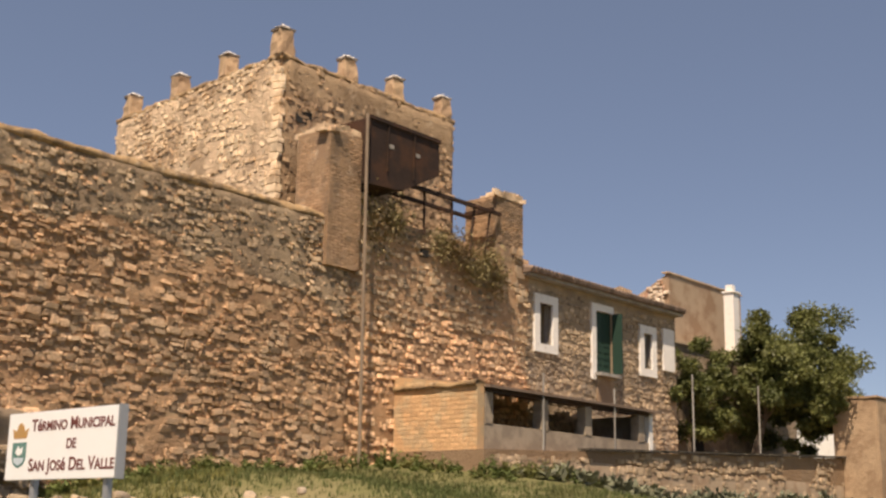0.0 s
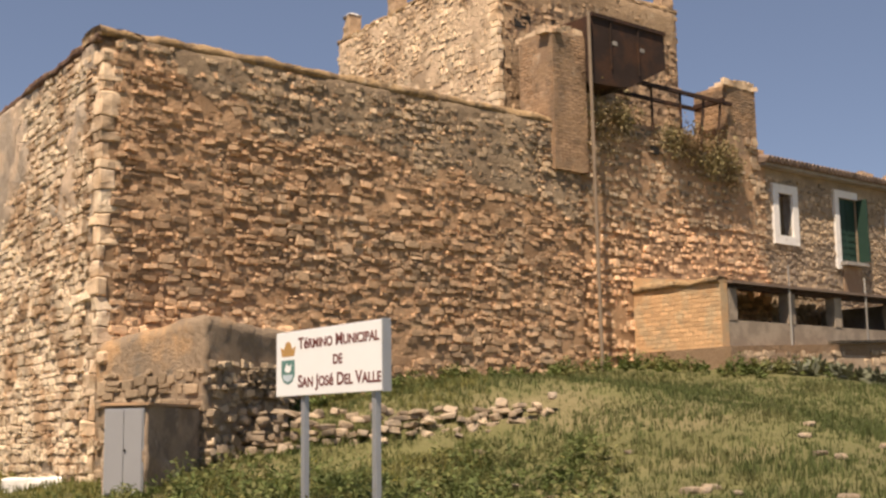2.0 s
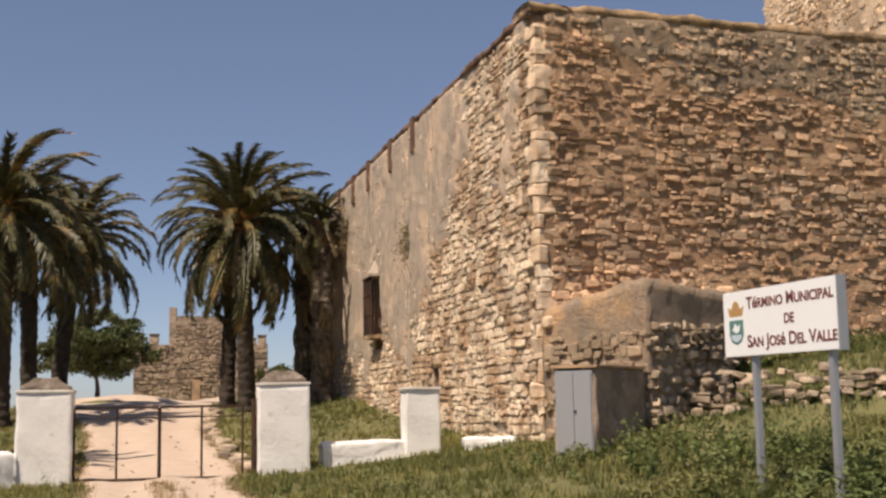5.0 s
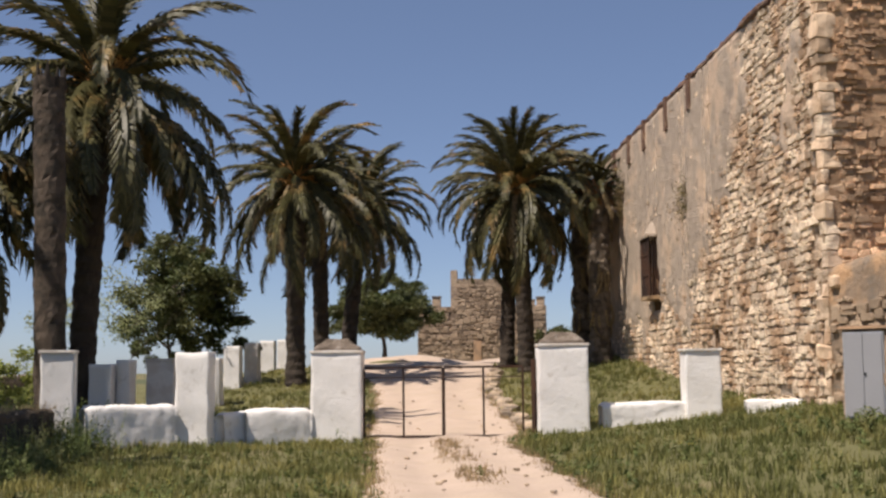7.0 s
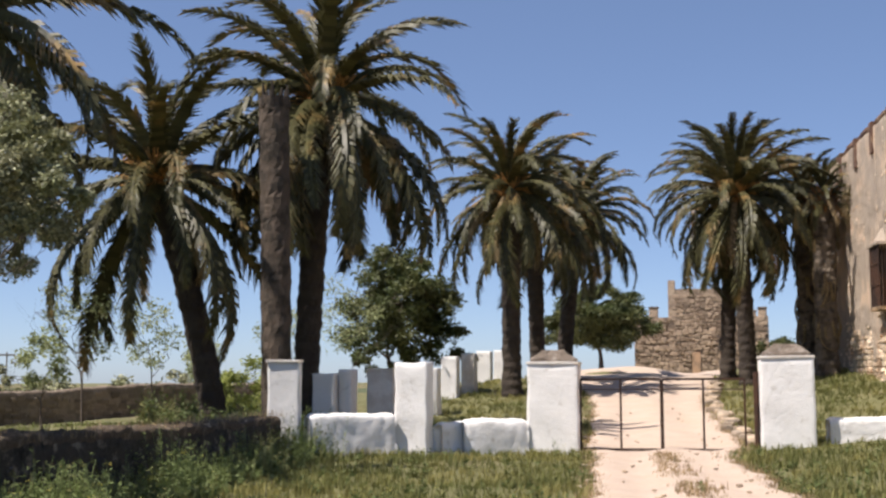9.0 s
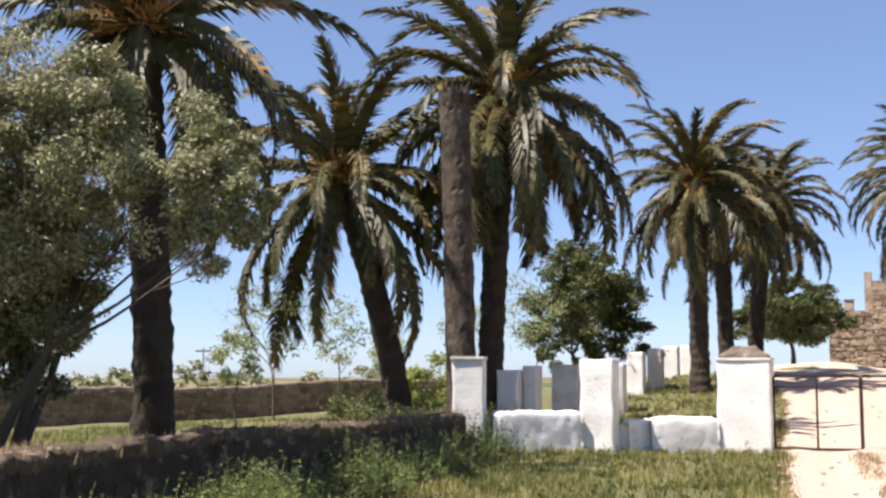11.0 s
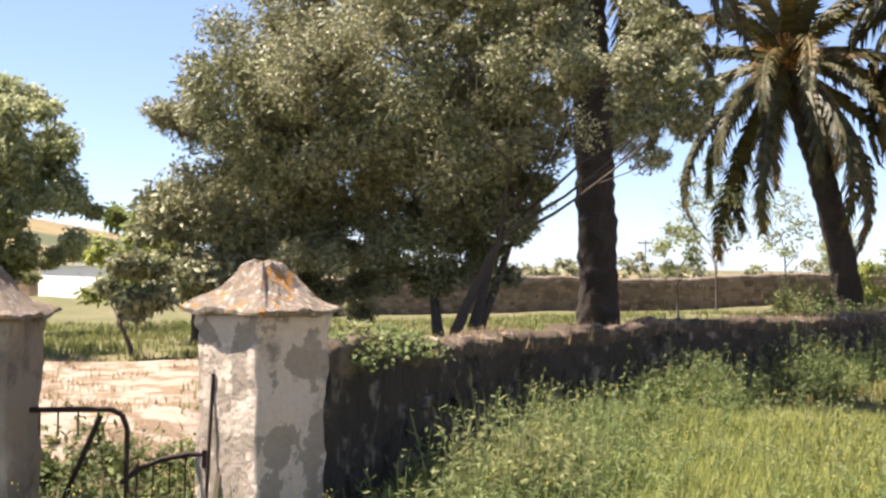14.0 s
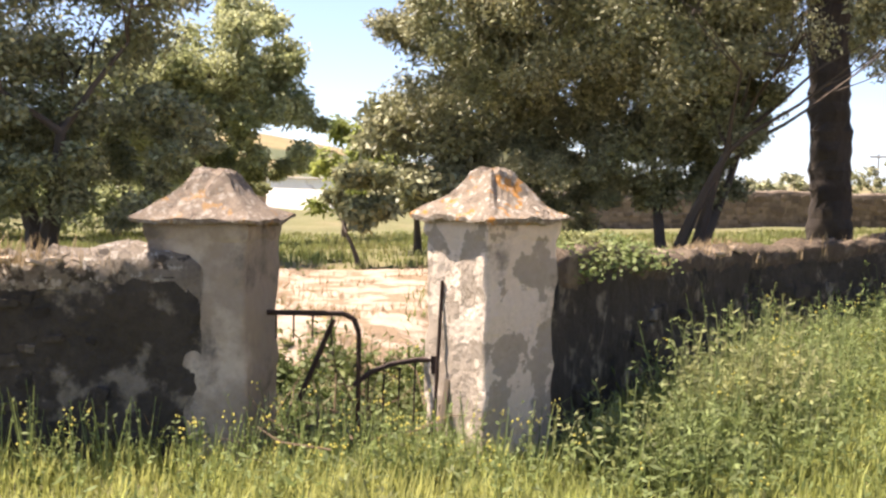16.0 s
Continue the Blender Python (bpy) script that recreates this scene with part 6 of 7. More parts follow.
part("lintel", slab(bmesh.new(), W0, ES, NS, 16.85, 26.0, 3.0, 3.3, 5.5, 5.62), M_RUST, shed)
part("roof", prism(bmesh.new(), [on(W0, ES, NS, u, v, 0)[:2] for u, v in ((16.86, 3.5), (26.3, 3.5), (26.3, 0.12), (16.86, 0.12))], [5.62, 5.62, 6.05, 6.05], [5.7, 5.7, 6.13, 6.13]), M_TILE, shed)
part("side_wall", slab(bmesh.new(), W0, ES, NS, 25.95, 26.2, 0.1, 3.0, 2.6, 5.55), M_CONC, shed)
# near-black block puts the shade inside the open shed into its colour
part("shade_floor", slab(bmesh.new(), W0, ES, NS, 16.86, 25.95, 0.1, 3.0, 2.6, 4.0), M_DARK, shed)

# retaining wall, terrace, corner pier
M_RETSTONE = mat("tan retaining stone", (0.50, 0.37, 0.25), 0.35, 3.0, 22, 0.93, 0.9, 0.04, island=0.3, obj=0.3, alt=(0.36, 0.26, 0.17), alt_scale=0.8)
ret = thing("wall_terrace", (0, 0, 0), "rubble retaining wall with a concrete edge below the house", "retaining wall", kind="structure")
rt = lambda u: 3.9 + 0.043 * (u - 16.3)
part("core", prism(bmesh.new(), [on(W0, ES, NS, u, v, 0)[:2] for u, v in ((16.5, -0.8), (16.5, 3.6), (41.0, 3.6), (41.0, -0.8))], 1.5, [rt(16.5) - 0.05, rt(16.5) - 0.05, rt(41) - 0.05, rt(41) - 0.05]), M_MORTAR, ret)
lay("rubble", W0, ES, NS, course_stones(rng, 16.5, 41.0, lambda u: 2.6, lambda u: rt(u) - 0.05, (0.15, 0.3), (0.2, 0.5), lambda u, z: n3(u, z, 0.35, 21) < 0.3 and rng.random() > 0.06), M_RETSTONE, ret, rng, depth=(0.01, 0.07), v0=3.6, single=lambda u, z: u < 30)
coat("plaster", W0 + NS * 3.6, ES, NS, 16.5, 41.0, 2.4, 3.85, lambda u, z: 0.025 + 0.06 * max(0, n3(u, z, 0.35, 21)) + 0.02 * n3(u, z, 2.0, 22), M_BARE, ret, 0.3)
part("edge", prism(bmesh.new(), [on(W0, ES, NS, u, v, 0)[:2] for u, v in ((21.5, 3.3), (21.5, 3.74), (41.0, 3.74), (41.0, 3.3))], [rt(21.5) - 0.02] * 2 + [rt(41) - 0.02] * 2, [rt(21.5) + 0.05] * 2 + [rt(41) + 0.05] * 2), M_DARKMOSS, ret, "dark concrete edge")
for u, z1 in ((19.5, 6.3), (23.4, 6.2), (28.5, 7.2), (33.6, 7.3)):
    pl = thing("fence_pole", on(W0, ES, NS, u, 3.45, rt(u)), "thin grey steel fence pole on the terrace edge", "pole", "terrace poles")
    part("shaft", tube(bmesh.new(), (0, 0, -0.1), (0, 0, z1 - rt(u)), 0.032, 0.03, 8), M_CONC, pl)
M_TAN = mat("tan plaster", (0.43, 0.30, 0.195), 0.25, 1.5, 14, 0.95, 0.8, 0.04, alt=(0.33, 0.22, 0.14), alt_scale=1.2)
cp = thing("corner_pier", on(W0, ES, NS, 43.3, 4.2, 2.95), "square brown plastered pier at the terrace end", "pier", rz=7)
part("shaft", roughen(box(bmesh.new(), -2.3, 2.3, -1.0, 1.0, -0.5, 4.45, 0.05), 0.05, 0.8, 4), M_TAN, cp)
part("coping", roughen(box(bmesh.new(), -2.36, 2.36, -1.06, 1.06, 4.45, 4.58, 0.04), 0.05, 2.5, 3), M_TAN, cp)
fw = thing("far_white_house", on(W0, ES, NS, 66, -6, 5), "white house with a pitched roof beyond the terrace", "house")
part("wall", box(bmesh.new(), -2, 6, -3, 3, -3, 4.6), M_WHITE, fw)
part("roof", prism(bmesh.new(), [(-2.2, -3.2), (6.2, -3.2), (6.2, 3.2), (-2.2, 3.2)], 4.6, [4.75, 5.4, 5.4, 4.75]), M_WHITE, fw)

# ---- masonry stub, meter cabinet and sign at the corner ----
stub = thing("masonry_stub", (0, 0, 0), "low broken masonry stub with plaster coat beside the fort corner", "wall stub")
SP = [(7.55, 25.85), (8.92, 23.06), (11.41, 24.72), (12.2, 26.4)]
bm = prism(bmesh.new(), SP, -0.3, [3.6, 4.02, 3.85, 3.8])
bmesh.ops.subdivide_edges(bm, edges=bm.edges[:], cuts=9, use_grid_fill=True)
roughen(bm, 0.05, 1.1)
bmesh.ops.subdivide_edges(bm, edges=bm.edges[:], cuts=1, use_grid_fill=True)
part("core", roughen(bm, 0.035, 4.0), M_GREYPLASTER, stub, smooth=True)
a, b, c = (Vector((*p, 0)) for p in SP[:3])
e2 = (c - b).normalized()
n2 = Vector((e2.y, -e2.x, 0))
lay("rubble", b, e2, n2, course_stones(rng, -0.08, (c - b).length, lambda u: 0.8, lambda u: 3.2 + 0.25 * n3(u, 0, 1.4, 3), (0.06, 0.22), (0.08, 0.36), lambda u, z: rng.random() > 0.16, wobble=0.2), mat("weathered stub rubble", (0.43, 0.33, 0.23), 0.4, 3, 22, 0.94, 1.0, 0.05, island=0.4, alt=(0.24, 0.185, 0.13), alt_at=(0.5, 0.62), alt_scale=1.8, alt2=(0.58, 0.46, 0.34), alt2_at=(0.56, 0.66), alt2_scale=3.0), stub, rng, depth=(0.02, 0.2), gap=0.01, v0=0.0, tip=0.2)
e1 = (b - a).normalized()
n1 = Vector((e1.y, -e1.x, 0))
lay("rubble", a, e1, n1, course_stones(rng, 0.1, (b - a).length + 0.08, lambda u: 0.6, lambda u: 3.0, (0.1, 0.26), (0.14, 0.42), lambda u, z: n3(u, z, 0.6, 33) > -0.1), M_RETSTONE, stub, rng, depth=(0.03, 0.11), gap=0.01, v0=0.0)
lay("rubble", a, e1, n1, [(0.2, 3.3, 0.3, 0.3)], M_QUOIN, stub, rng)

cab = thing("meter_cabinet", (6.87, 21.58, 0.47), "grey steel meter cabinet set in a masonry housing", "cabinet", rz=-42)
bm = box(bmesh.new(), -0.42, 0.42, 0.02, 2.66, -0.5, 1.72, 0.02)
part("housing", roughen(bm, 0.07, 2.0, 9), mat("lumpy earth render", (0.40, 0.295, 0.21), 0.35, 2.2, 18, 0.95, 1.0, 0.06, alt=(0.27, 0.2, 0.145), alt_scale=1.3, alt2=(0.52, 0.41, 0.31), alt2_at=(0.56, 0.68), alt2_scale=2.4), cab)
part("top_slab", box(bmesh.new(), -0.47, 0.47, -0.04, 2.4, 1.72, 1.78, 0.015), M_BRICKOLD, cab)
part("frame", box(bmesh.new(), -0.37, 0.37, -0.015, 0.02, 0.18, 1.68), M_STEEL, cab)
for x0, x1 in ((-0.345, -0.004), (0.004, 0.345)):
    dr = part("door", box(bmesh.new(), x0, x1, -0.035, -0.015, 0.21, 1.65, 0.006), M_BOXM, cab)
part("lock", tube(bmesh.new(), (0.03, -0.035, 0.95), (0.03, -0.06, 0.95), 0.022), M_DARK, cab)

SA, SB = Vector((6.95, 15.2, 0)), Vector((7.2, 12.72, 0))
mid = (SA + SB) / 2
sg = thing("town_sign", (mid.x, mid.y, land(mid.x, mid.y)), "white municipal boundary sign on two grey steel posts", "sign", rz=math.degrees(math.atan2(SB.y - SA.y, SB.x - SA.x)))
sz = land(mid.x, mid.y)
half, z0, z1 = (SB - SA).length / 2, 2.145 - sz, 2.985 - sz
panel = part("panel", box(bmesh.new(), -half, half, -0.02, 0.02, z0, z1, 0.006), M_SIGN, sg)
part("edge_frame", box(bmesh.new(), half, half + 0.03, -0.03, 0.09, z0 - 0.01, z1 + 0.01, 0.004), M_STEEL, sg)
part("edge_frame", box(bmesh.new(), -half - 0.012, half, 0.02, 0.06, z1 - 0.03, z1 + 0.012, 0.004), M_STEEL, sg)
for x in (-half * 0.51, half * 0.8):
    part("post", box(bmesh.new(), x - 0.045, x + 0.045, 0.02, 0.1, -0.4, z1 - 0.1, 0.008), M_STEEL, sg)


def words(text, x, z, size, parent, width):
    """Raised lettering as a mesh, its middle at (x, z) on the sign's face."""
    cu = bpy.data.curves.new("lettering", 'FONT')
    cu.body, cu.size, cu.extrude, cu.align_x, cu.align_y, cu.offset = text, size, 0.0015, 'CENTER', 'CENTER', 0.005
    cu.small_caps_scale = 0.8
    for ch in cu.body_format:
        ch.use_small_caps = True
    tmp = bpy.data.objects.new("lettering_curve", cu)
    scene.collection.objects.link(tmp)
    bpy.context.view_layer.update()
    me = bpy.data.meshes.new_from_object(tmp.evaluated_get(bpy.context.evaluated_depsgraph_get()))
    bpy.data.objects.remove(tmp)
    xs = [v.co.x for v in me.vertices]
    k = width / (max(xs) - min(xs))
    me.transform(Matrix.Diagonal((k, 1, 1, 1)))
    me.materials.clear()
    me.materials.append(M_INK)
    ob = new("lettering", me)
    ob.parent = parent
    ob["label"] = "dark red lettering"
    ob.matrix_basis = pose(x, -0.0225, z, 90, 0, 0)
    return ob


zc = (z0 + z1) / 2
words("Término Municipal", 0.256, zc + 0.245, 0.205, panel, 1.86)
words("DE", 0.27, zc + 0.0, 0.165, panel, 0.21)
words("San José Del Valle", 0.27, zc - 0.245, 0.215, panel, 1.9)
# crown and shield as plain shapes
for name, pts, m in (("crown_shape", [(-0.12, 0), (0.12, 0), (0.15, 0.13), (0.08, 0.09), (0.05, 0.17), (0, 0.2), (-0.05, 0.17), (-0.08, 0.09), (-0.15, 0.13)], M_GOLD),
                     ("shield_shape", [(-0.13, 0.0), (0.13, 0.0), (0.13, -0.2), (0.09, -0.28), (0, -0.32), (-0.09, -0.28), (-0.13, -0.2)], M_TEAL),
                     ("shield_band", [(-0.1, -0.19), (0.1, -0.19), (0.08, -0.25), (0, -0.29), (-0.08, -0.25)], M_PALEBLUE),
                     ("shield_mark", [(-0.07, -0.13), (-0.02, -0.04), (0.02, -0.09), (0.07, -0.05), (0.06, -0.14), (0.0, -0.17)], M_SIGN)):
    bm = bmesh.new()
    y = -0.0225 if name in ("crown_shape", "shield_shape") else -0.0265
    oz = zc + (0.1 if name == "crown_shape" else 0.05)
    front = [bm.verts.new((-half + 0.31 + 1.3 * x, y, oz + z)) for x, z in pts]
    back = [bm.verts.new((-half + 0.31 + 1.3 * x, -0.02, oz + z)) for x, z in pts]
    bm.faces.new(front)
    for i in range(len(pts)):
        j = (i + 1) % len(pts)
        bm.faces.new((front[i], back[i], back[j], front[j]))
    bmesh.ops.recalc_face_normals(bm, faces=bm.faces[:])
    part(name, bm, m, panel)

# ---- loose stones ----
def rock_mesh(seed):
    r = random.Random(seed)
    bm = bmesh.new()
    bmesh.ops.create_icosphere(bm, subdivisions=2, radius=0.5)
    off = Vector((r.uniform(0, 50), r.uniform(0, 50), r.uniform(0, 50)))
    for v in bm.verts:
        k = 1 + 0.45 * noise.noise(v.co * 1.6 + off)
        v.co = Vector((max(-0.42, min(0.42, v.co.x * k)), max(-0.4, min(0.4, v.co.y * k)), max(-0.34, min(0.34, v.co.z * k))))
    me = bpy.data.meshes.new("stone")
    bm.to_mesh(me)
    bm.free()
    me.materials.append(M_ROCK)
    return me


ROCKS = [rock_mesh(k) for k in range(10)]
rng = random.Random(77)
dry = thing("rubble_row", (0, 0, 0), "tumbled dry rubble wall edging the grassy terrace", "dry stone wall")
def flat_stone(seed):
    """A rough angular slab of stone, about 1 long."""
    r = random.Random(seed)
    bm = bmesh.new()
    box(bm, -0.5, 0.5, -0.36, 0.36, -0.2, 0.2)
    for v in bm.verts:
        v.co += Vector((r.uniform(-0.16, 0.1) * (1 if v.co.x > 0 else -1), r.uniform(-0.1, 0.1), r.uniform(-0.07, 0.07)))
    bmesh.ops.bevel(bm, geom=bm.edges[:], offset=0.05, segments=1, affect='EDGES')
    me = bpy.data.meshes.new("stone")
    bm.to_mesh(me)
    bm.free()
    me.materials.append(M_ROCK)
    return me


FLATS = [flat_stone(k) for k in range(12)]
count = 0
for row in range(9):
    x = 9.6 + 0.1 * row
    while x < 15.4 and count < 300:
        s = (x - 9.2) / 6.8
        w = rng.uniform(0.14, 0.4)
        tall = 8.6 - 5.2 * s ** 0.8 + 0.9 * noise.noise(Vector((x * 1.1, 0, 6)))
        if row < tall and rng.random() > 0.12:
            ob = new("stone", FLATS[count % 12] if count % 3 else ROCKS[count % 10])
            ob.parent = dry
            yl = row_y(x)
            y = yl + 0.07 * row + rng.uniform(-0.16, 0.16)
            ob.matrix_basis = Matrix.Translation((x + w / 2, y, land(x, yl - 0.15) + 0.08 + row * 0.108 + rng.uniform(-0.04, 0.04))) @ Euler((rng.gauss(0, 0.2), rng.gauss(0, 0.2), -0.3 + rng.gauss(0, 0.6))).to_matrix().to_4x4() @ Matrix.Diagonal((w, rng.uniform(0.22, 0.4), rng.uniform(0.16, 0.34), 1))
            count += 1
        x += w * 1.02
for k in range(34):
    az, d = rng.uniform(29, 56), rng.uniform(14, 26)
    x, y = d * math.sin(radians(az)), d * math.cos(radians(az))
    ob = tagged(new("field_stone", ROCKS[k % 10]), "pale weathered stone lying in the grass", "stone", group="stones in the grass")
    w = rng.uniform(0.15, 0.42)
    ob.matrix_basis = Matrix.Translation((x, y, land(x, y) + 0.03)) @ Matrix.Rotation(rng.uniform(0, 6), 4, 'Z') @ Matrix.Diagonal((w, w * 0.8, w * 0.45, 1))
for k in range(30):
    y = 29.5 + k * 0.7
    x = road_x(y) + road_half(y) + 0.1 + 0.12 * math.sin(k * 1.7)
    ob = tagged(new("kerb_stone", ROCKS[k % 10]), "pale loose stone edging the track", "stone", group="stones along the track")
    ob.matrix_basis = Matrix.Translation((x, y, land(x, y) + 0.1)) @ Matrix.Rotation(k * 1.3, 4, 'Z') @ Matrix.Diagonal((0.5 + 0.15 * math.sin(k * 2.3), 0.4, 0.34, 1))

# ---- grass and weeds ----
def blades(name, label, count, place, height, width, material, seed, tuft=5, bend=0.5, lift=0.0):
    """Many thin bent blades in small tufts; place(rng) gives x, y or None."""
    r = random.Random(seed)
    verts, faces = [], []
    made = 0
    while made < count:
        p = place(r)
        if p is None:
            continue
        for _ in range(tuft):
            x, y = p[0] + r.gauss(0, 0.05), p[1] + r.gauss(0, 0.05)
            z = land(x, y) - 0.02 + lift
            h = r.uniform(*height) * p[2]
            a = r.uniform(0, 6.28)
            lean = Vector((math.cos(a), math.sin(a), 0)) * h * r.uniform(0.1, bend)
            side = Vector((-math.sin(a), math.cos(a), 0)) * width * r.uniform(0.6, 1.2)
            o = Vector((x, y, z))
            k = len(verts)
            verts += [o - side, o + side, o + lean * 0.35 + Vector((0, 0, h * 0.6)) + side * 0.7, o + lean * 0.35 + Vector((0, 0, h * 0.6)) - side * 0.7, o + lean + Vector((0, 0, h))]
            faces += [(k, k + 1, k + 2, k + 3), (k + 3, k + 2, k + 4)]
            made += 1
    return tagged(data_ob(name, verts, faces, material), label, "grass", kind="stuff")


def in_track(x, y):
    if y < -15 or y > 76:
        return False
    s = (x - road_x(y)) / road_half(y)
    return abs(s) < 0.93 and not (abs(s - 0.05) < 0.07 + 0.06 * noise.noise(Vector((0, y, 1))) and 16 < y < 25.5)


def sector(az0, az1, d0, d1, dens=0.25, inside=False):
    def place(r):
        az, d = r.uniform(az0, az1), math.sqrt(r.uniform(d0 * d0, d1 * d1))
        x, y = d * math.sin(radians(az)), d * math.cos(radians(az))
        if inside and -59.5 < az < -50.5 and d < 15.5 and abs(az + 55.0) < 2.0 + (d - 7) * 0.35:
            return None
        if in_track(x, y) or (not inside and x < garden_x(y) + (0.55 if 4.6 < y < 10 else 0.3)) or (inside and x > garden_x(y) - 0.35):
            return None
        if x > 7.4 and y > 25.6 + 0.128 * (x - 7.5):
            return None
        n = noise.noise(Vector((x * 0.45, y * 0.45, 3))) + 0.5 * noise.noise(Vector((x * 1.6, y * 1.6, 7)))
        if r.random() > dens + 0.55 + 0.6 * n:
            return None
        return x, y, 0.75 + 0.6 * max(0, n + 0.3)
    return place


M_ORCHARD = mat("orchard grass blade", (0.2, 0.22, 0.07), 0.3, 0.6, 6, 0.75, 0.0, island=0.35, trans=0.35, alt=(0.27, 0.25, 0.1), alt_at=(0.5, 0.62), alt_scale=0.4)
blades("grass", "tall yellow-green grass with painted sunlight beside the garden wall", 60000, sector(-72, -14, 3.6, 14.5), (0.08, 0.28), 0.007, M_NEARGRASS, 1)
blades("grass", "rough green grass before the white gate", 60000, sector(-26, 34, 11, 31), (0.07, 0.22), 0.012, M_BLADE, 2)
blades("grass", "rough green grass on the bank below the fort", 80000, sector(18, 62, 12, 34), (0.06, 0.18), 0.011, M_BANK, 3)
blades("grass", "green grass in the orchard", 42000, sector(-75, -14, 7.5, 34, 0.2, True), (0.05, 0.17), 0.014, M_ORCHARD, 4)
blades("grass", "grass beyond the gate beside the track", 26000, sector(-14, 13, 28.5, 56), (0.08, 0.22), 0.02, M_BLADE, 5)


def weeds(name, label, count, place, height, leaf, material, seed, flower=0.0, leaves=26, slim=0.22):
    """Leafy upright weeds, some with small yellow flowers on thin stems."""
    r = random.Random(seed)
    verts, faces, fv, ff, sv, sf = [], [], [], [], [], []
    made = 0
    while made < count:
        p = place(r)
        if p is None:
            continue
        made += 1
        x, y = p[0], p[1]
        o = Vector((x, y, land(x, y) - 0.03))
        h = r.uniform(*height) * p[2]
        stems = r.choice((2, 3, 4))
        for _ in range(stems):
            a = r.uniform(0, 6.28)
            tip = o + Vector((math.cos(a), math.sin(a), 0)) * h * r.uniform(0.1, 0.45) + Vector((0, 0, h * r.uniform(0.7, 1.0)))
            side = Vector((-math.sin(a), math.cos(a), 0)) * 0.004
            k = len(sv)
            sv += [o - side, o + side, tip + side * 0.5, tip - side * 0.5]
            sf.append((k, k + 1, k + 2, k + 3))
            for q in range(leaves // stems):
                s = r.uniform(0.05, 1.0)
                c = o.lerp(tip, s)
                d = Vector((r.uniform(-1, 1), r.uniform(-1, 1), r.uniform(-0.3, 0.8))).normalized()
                w = d.cross(Vector((r.uniform(-1, 1), r.uniform(-1, 1), 1))).normalized()
                ln = leaf * r.uniform(0.6, 1.3) * (1.15 - 0.6 * s)
                k = len(verts)
                verts += [c, c + d * ln * 0.5 + w * ln * slim, c + d * ln, c + d * ln * 0.5 - w * ln * slim]
                faces.append((k, k + 1, k + 2, k + 3))
            if r.random() < flower:
                for q in range(r.choice((2, 3, 5))):
                    c = tip + Vector((r.uniform(-1, 1), r.uniform(-1, 1), r.uniform(-0.8, 0.5))) * 0.05
                    w = 0.0075 * r.uniform(0.7, 1.3)
                    k = len(fv)
                    fv += [c + Vector((w, 0, 0)), c + Vector((0, w, 0.3 * w)), c + Vector((-w, 0, 0)), c + Vector((0, -w, 0.3 * w)), c + Vector((0, 0, w)), c + Vector((0, 0, -w))]
                    ff += [(k, k + 1, k + 4), (k + 1, k + 2, k + 4), (k + 2, k + 3, k + 4), (k + 3, k, k + 4), (k + 1, k, k + 5), (k + 2, k + 1, k + 5), (k + 3, k + 2, k + 5), (k, k + 3, k + 5)]
    root = thing(name, (0, 0, 0), label, "weeds", kind="stuff")
    data_ob("leaves", verts, faces, material, root)
    data_ob("stems", sv, sf, material, root)
    if fv:
        data_ob("flowers", fv, ff, M_FLOWER, root, "small yellow flowers")
    return root


def along(pts, spread, dens=1.0):
    """Places scattered along a line."""
    def place(r):
        i = r.randrange(len(pts) - 1)
        s = r.random()
        x = pts[i][0] + (pts[i + 1][0] - pts[i][0]) * s + r.gauss(0, spread)
        y = pts[i][1] + (pts[i + 1][1] - pts[i][1]) * s + r.gauss(0, spread)
        n = noise.noise(Vector((x * 0.9, y * 0.9, 11)))
        return (x, y, 0.8 + 0.7 * n) if r.random() < 0.6 + n else None
    return place


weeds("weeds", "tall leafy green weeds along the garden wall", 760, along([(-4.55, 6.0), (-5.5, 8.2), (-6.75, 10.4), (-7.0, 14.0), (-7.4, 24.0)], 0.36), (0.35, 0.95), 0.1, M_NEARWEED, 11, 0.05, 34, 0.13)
weeds("weeds", "tangled weeds with small yellow flowers before the old gate", 150, along([(-7.6, 1.6), (-6.0, 3.3), (-5.2, 4.2), (-4.9, 4.7)], 0.24), (0.3, 0.62), 0.05, M_NEARWEED, 12, 0.16, 18)
weeds("weeds", "low bushy green weeds on the bank", 280, lambda r: (lambda p: p)(sector(20, 40, 13, 23, 0.0)(r)), (0.3, 0.85), 0.14, M_WEED, 13, 0.02, 40)
weeds("weeds", "bushy green weeds at the foot of the fort", 300, along([(10.5, 25.6), (16, 26.2), (23, 27.0), (24.8, 24.0), (31, 24.6)], 0.5), (0.25, 0.6), 0.2, M_WEED, 14)
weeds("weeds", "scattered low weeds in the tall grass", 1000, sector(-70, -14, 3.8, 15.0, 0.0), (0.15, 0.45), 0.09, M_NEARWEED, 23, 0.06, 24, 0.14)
weeds("weeds", "scattered low weeds in the grass before the gate", 260, sector(-24, 26, 13.0, 26.0, 0.0), (0.15, 0.4), 0.1, M_WEED, 24, 0.04, 24)
weeds("agave_row", "grey-green spiky plants below the terrace wall", 120, along([(25.5, 23.3), (34, 23.6), (48, 25.6)], 0.6), (0.3, 0.6), 0.4, mat("grey green succulent", (0.15, 0.155, 0.1), 0.25, 1, 8, 0.6, 0.0, island=0.35, trans=0.1), 15)
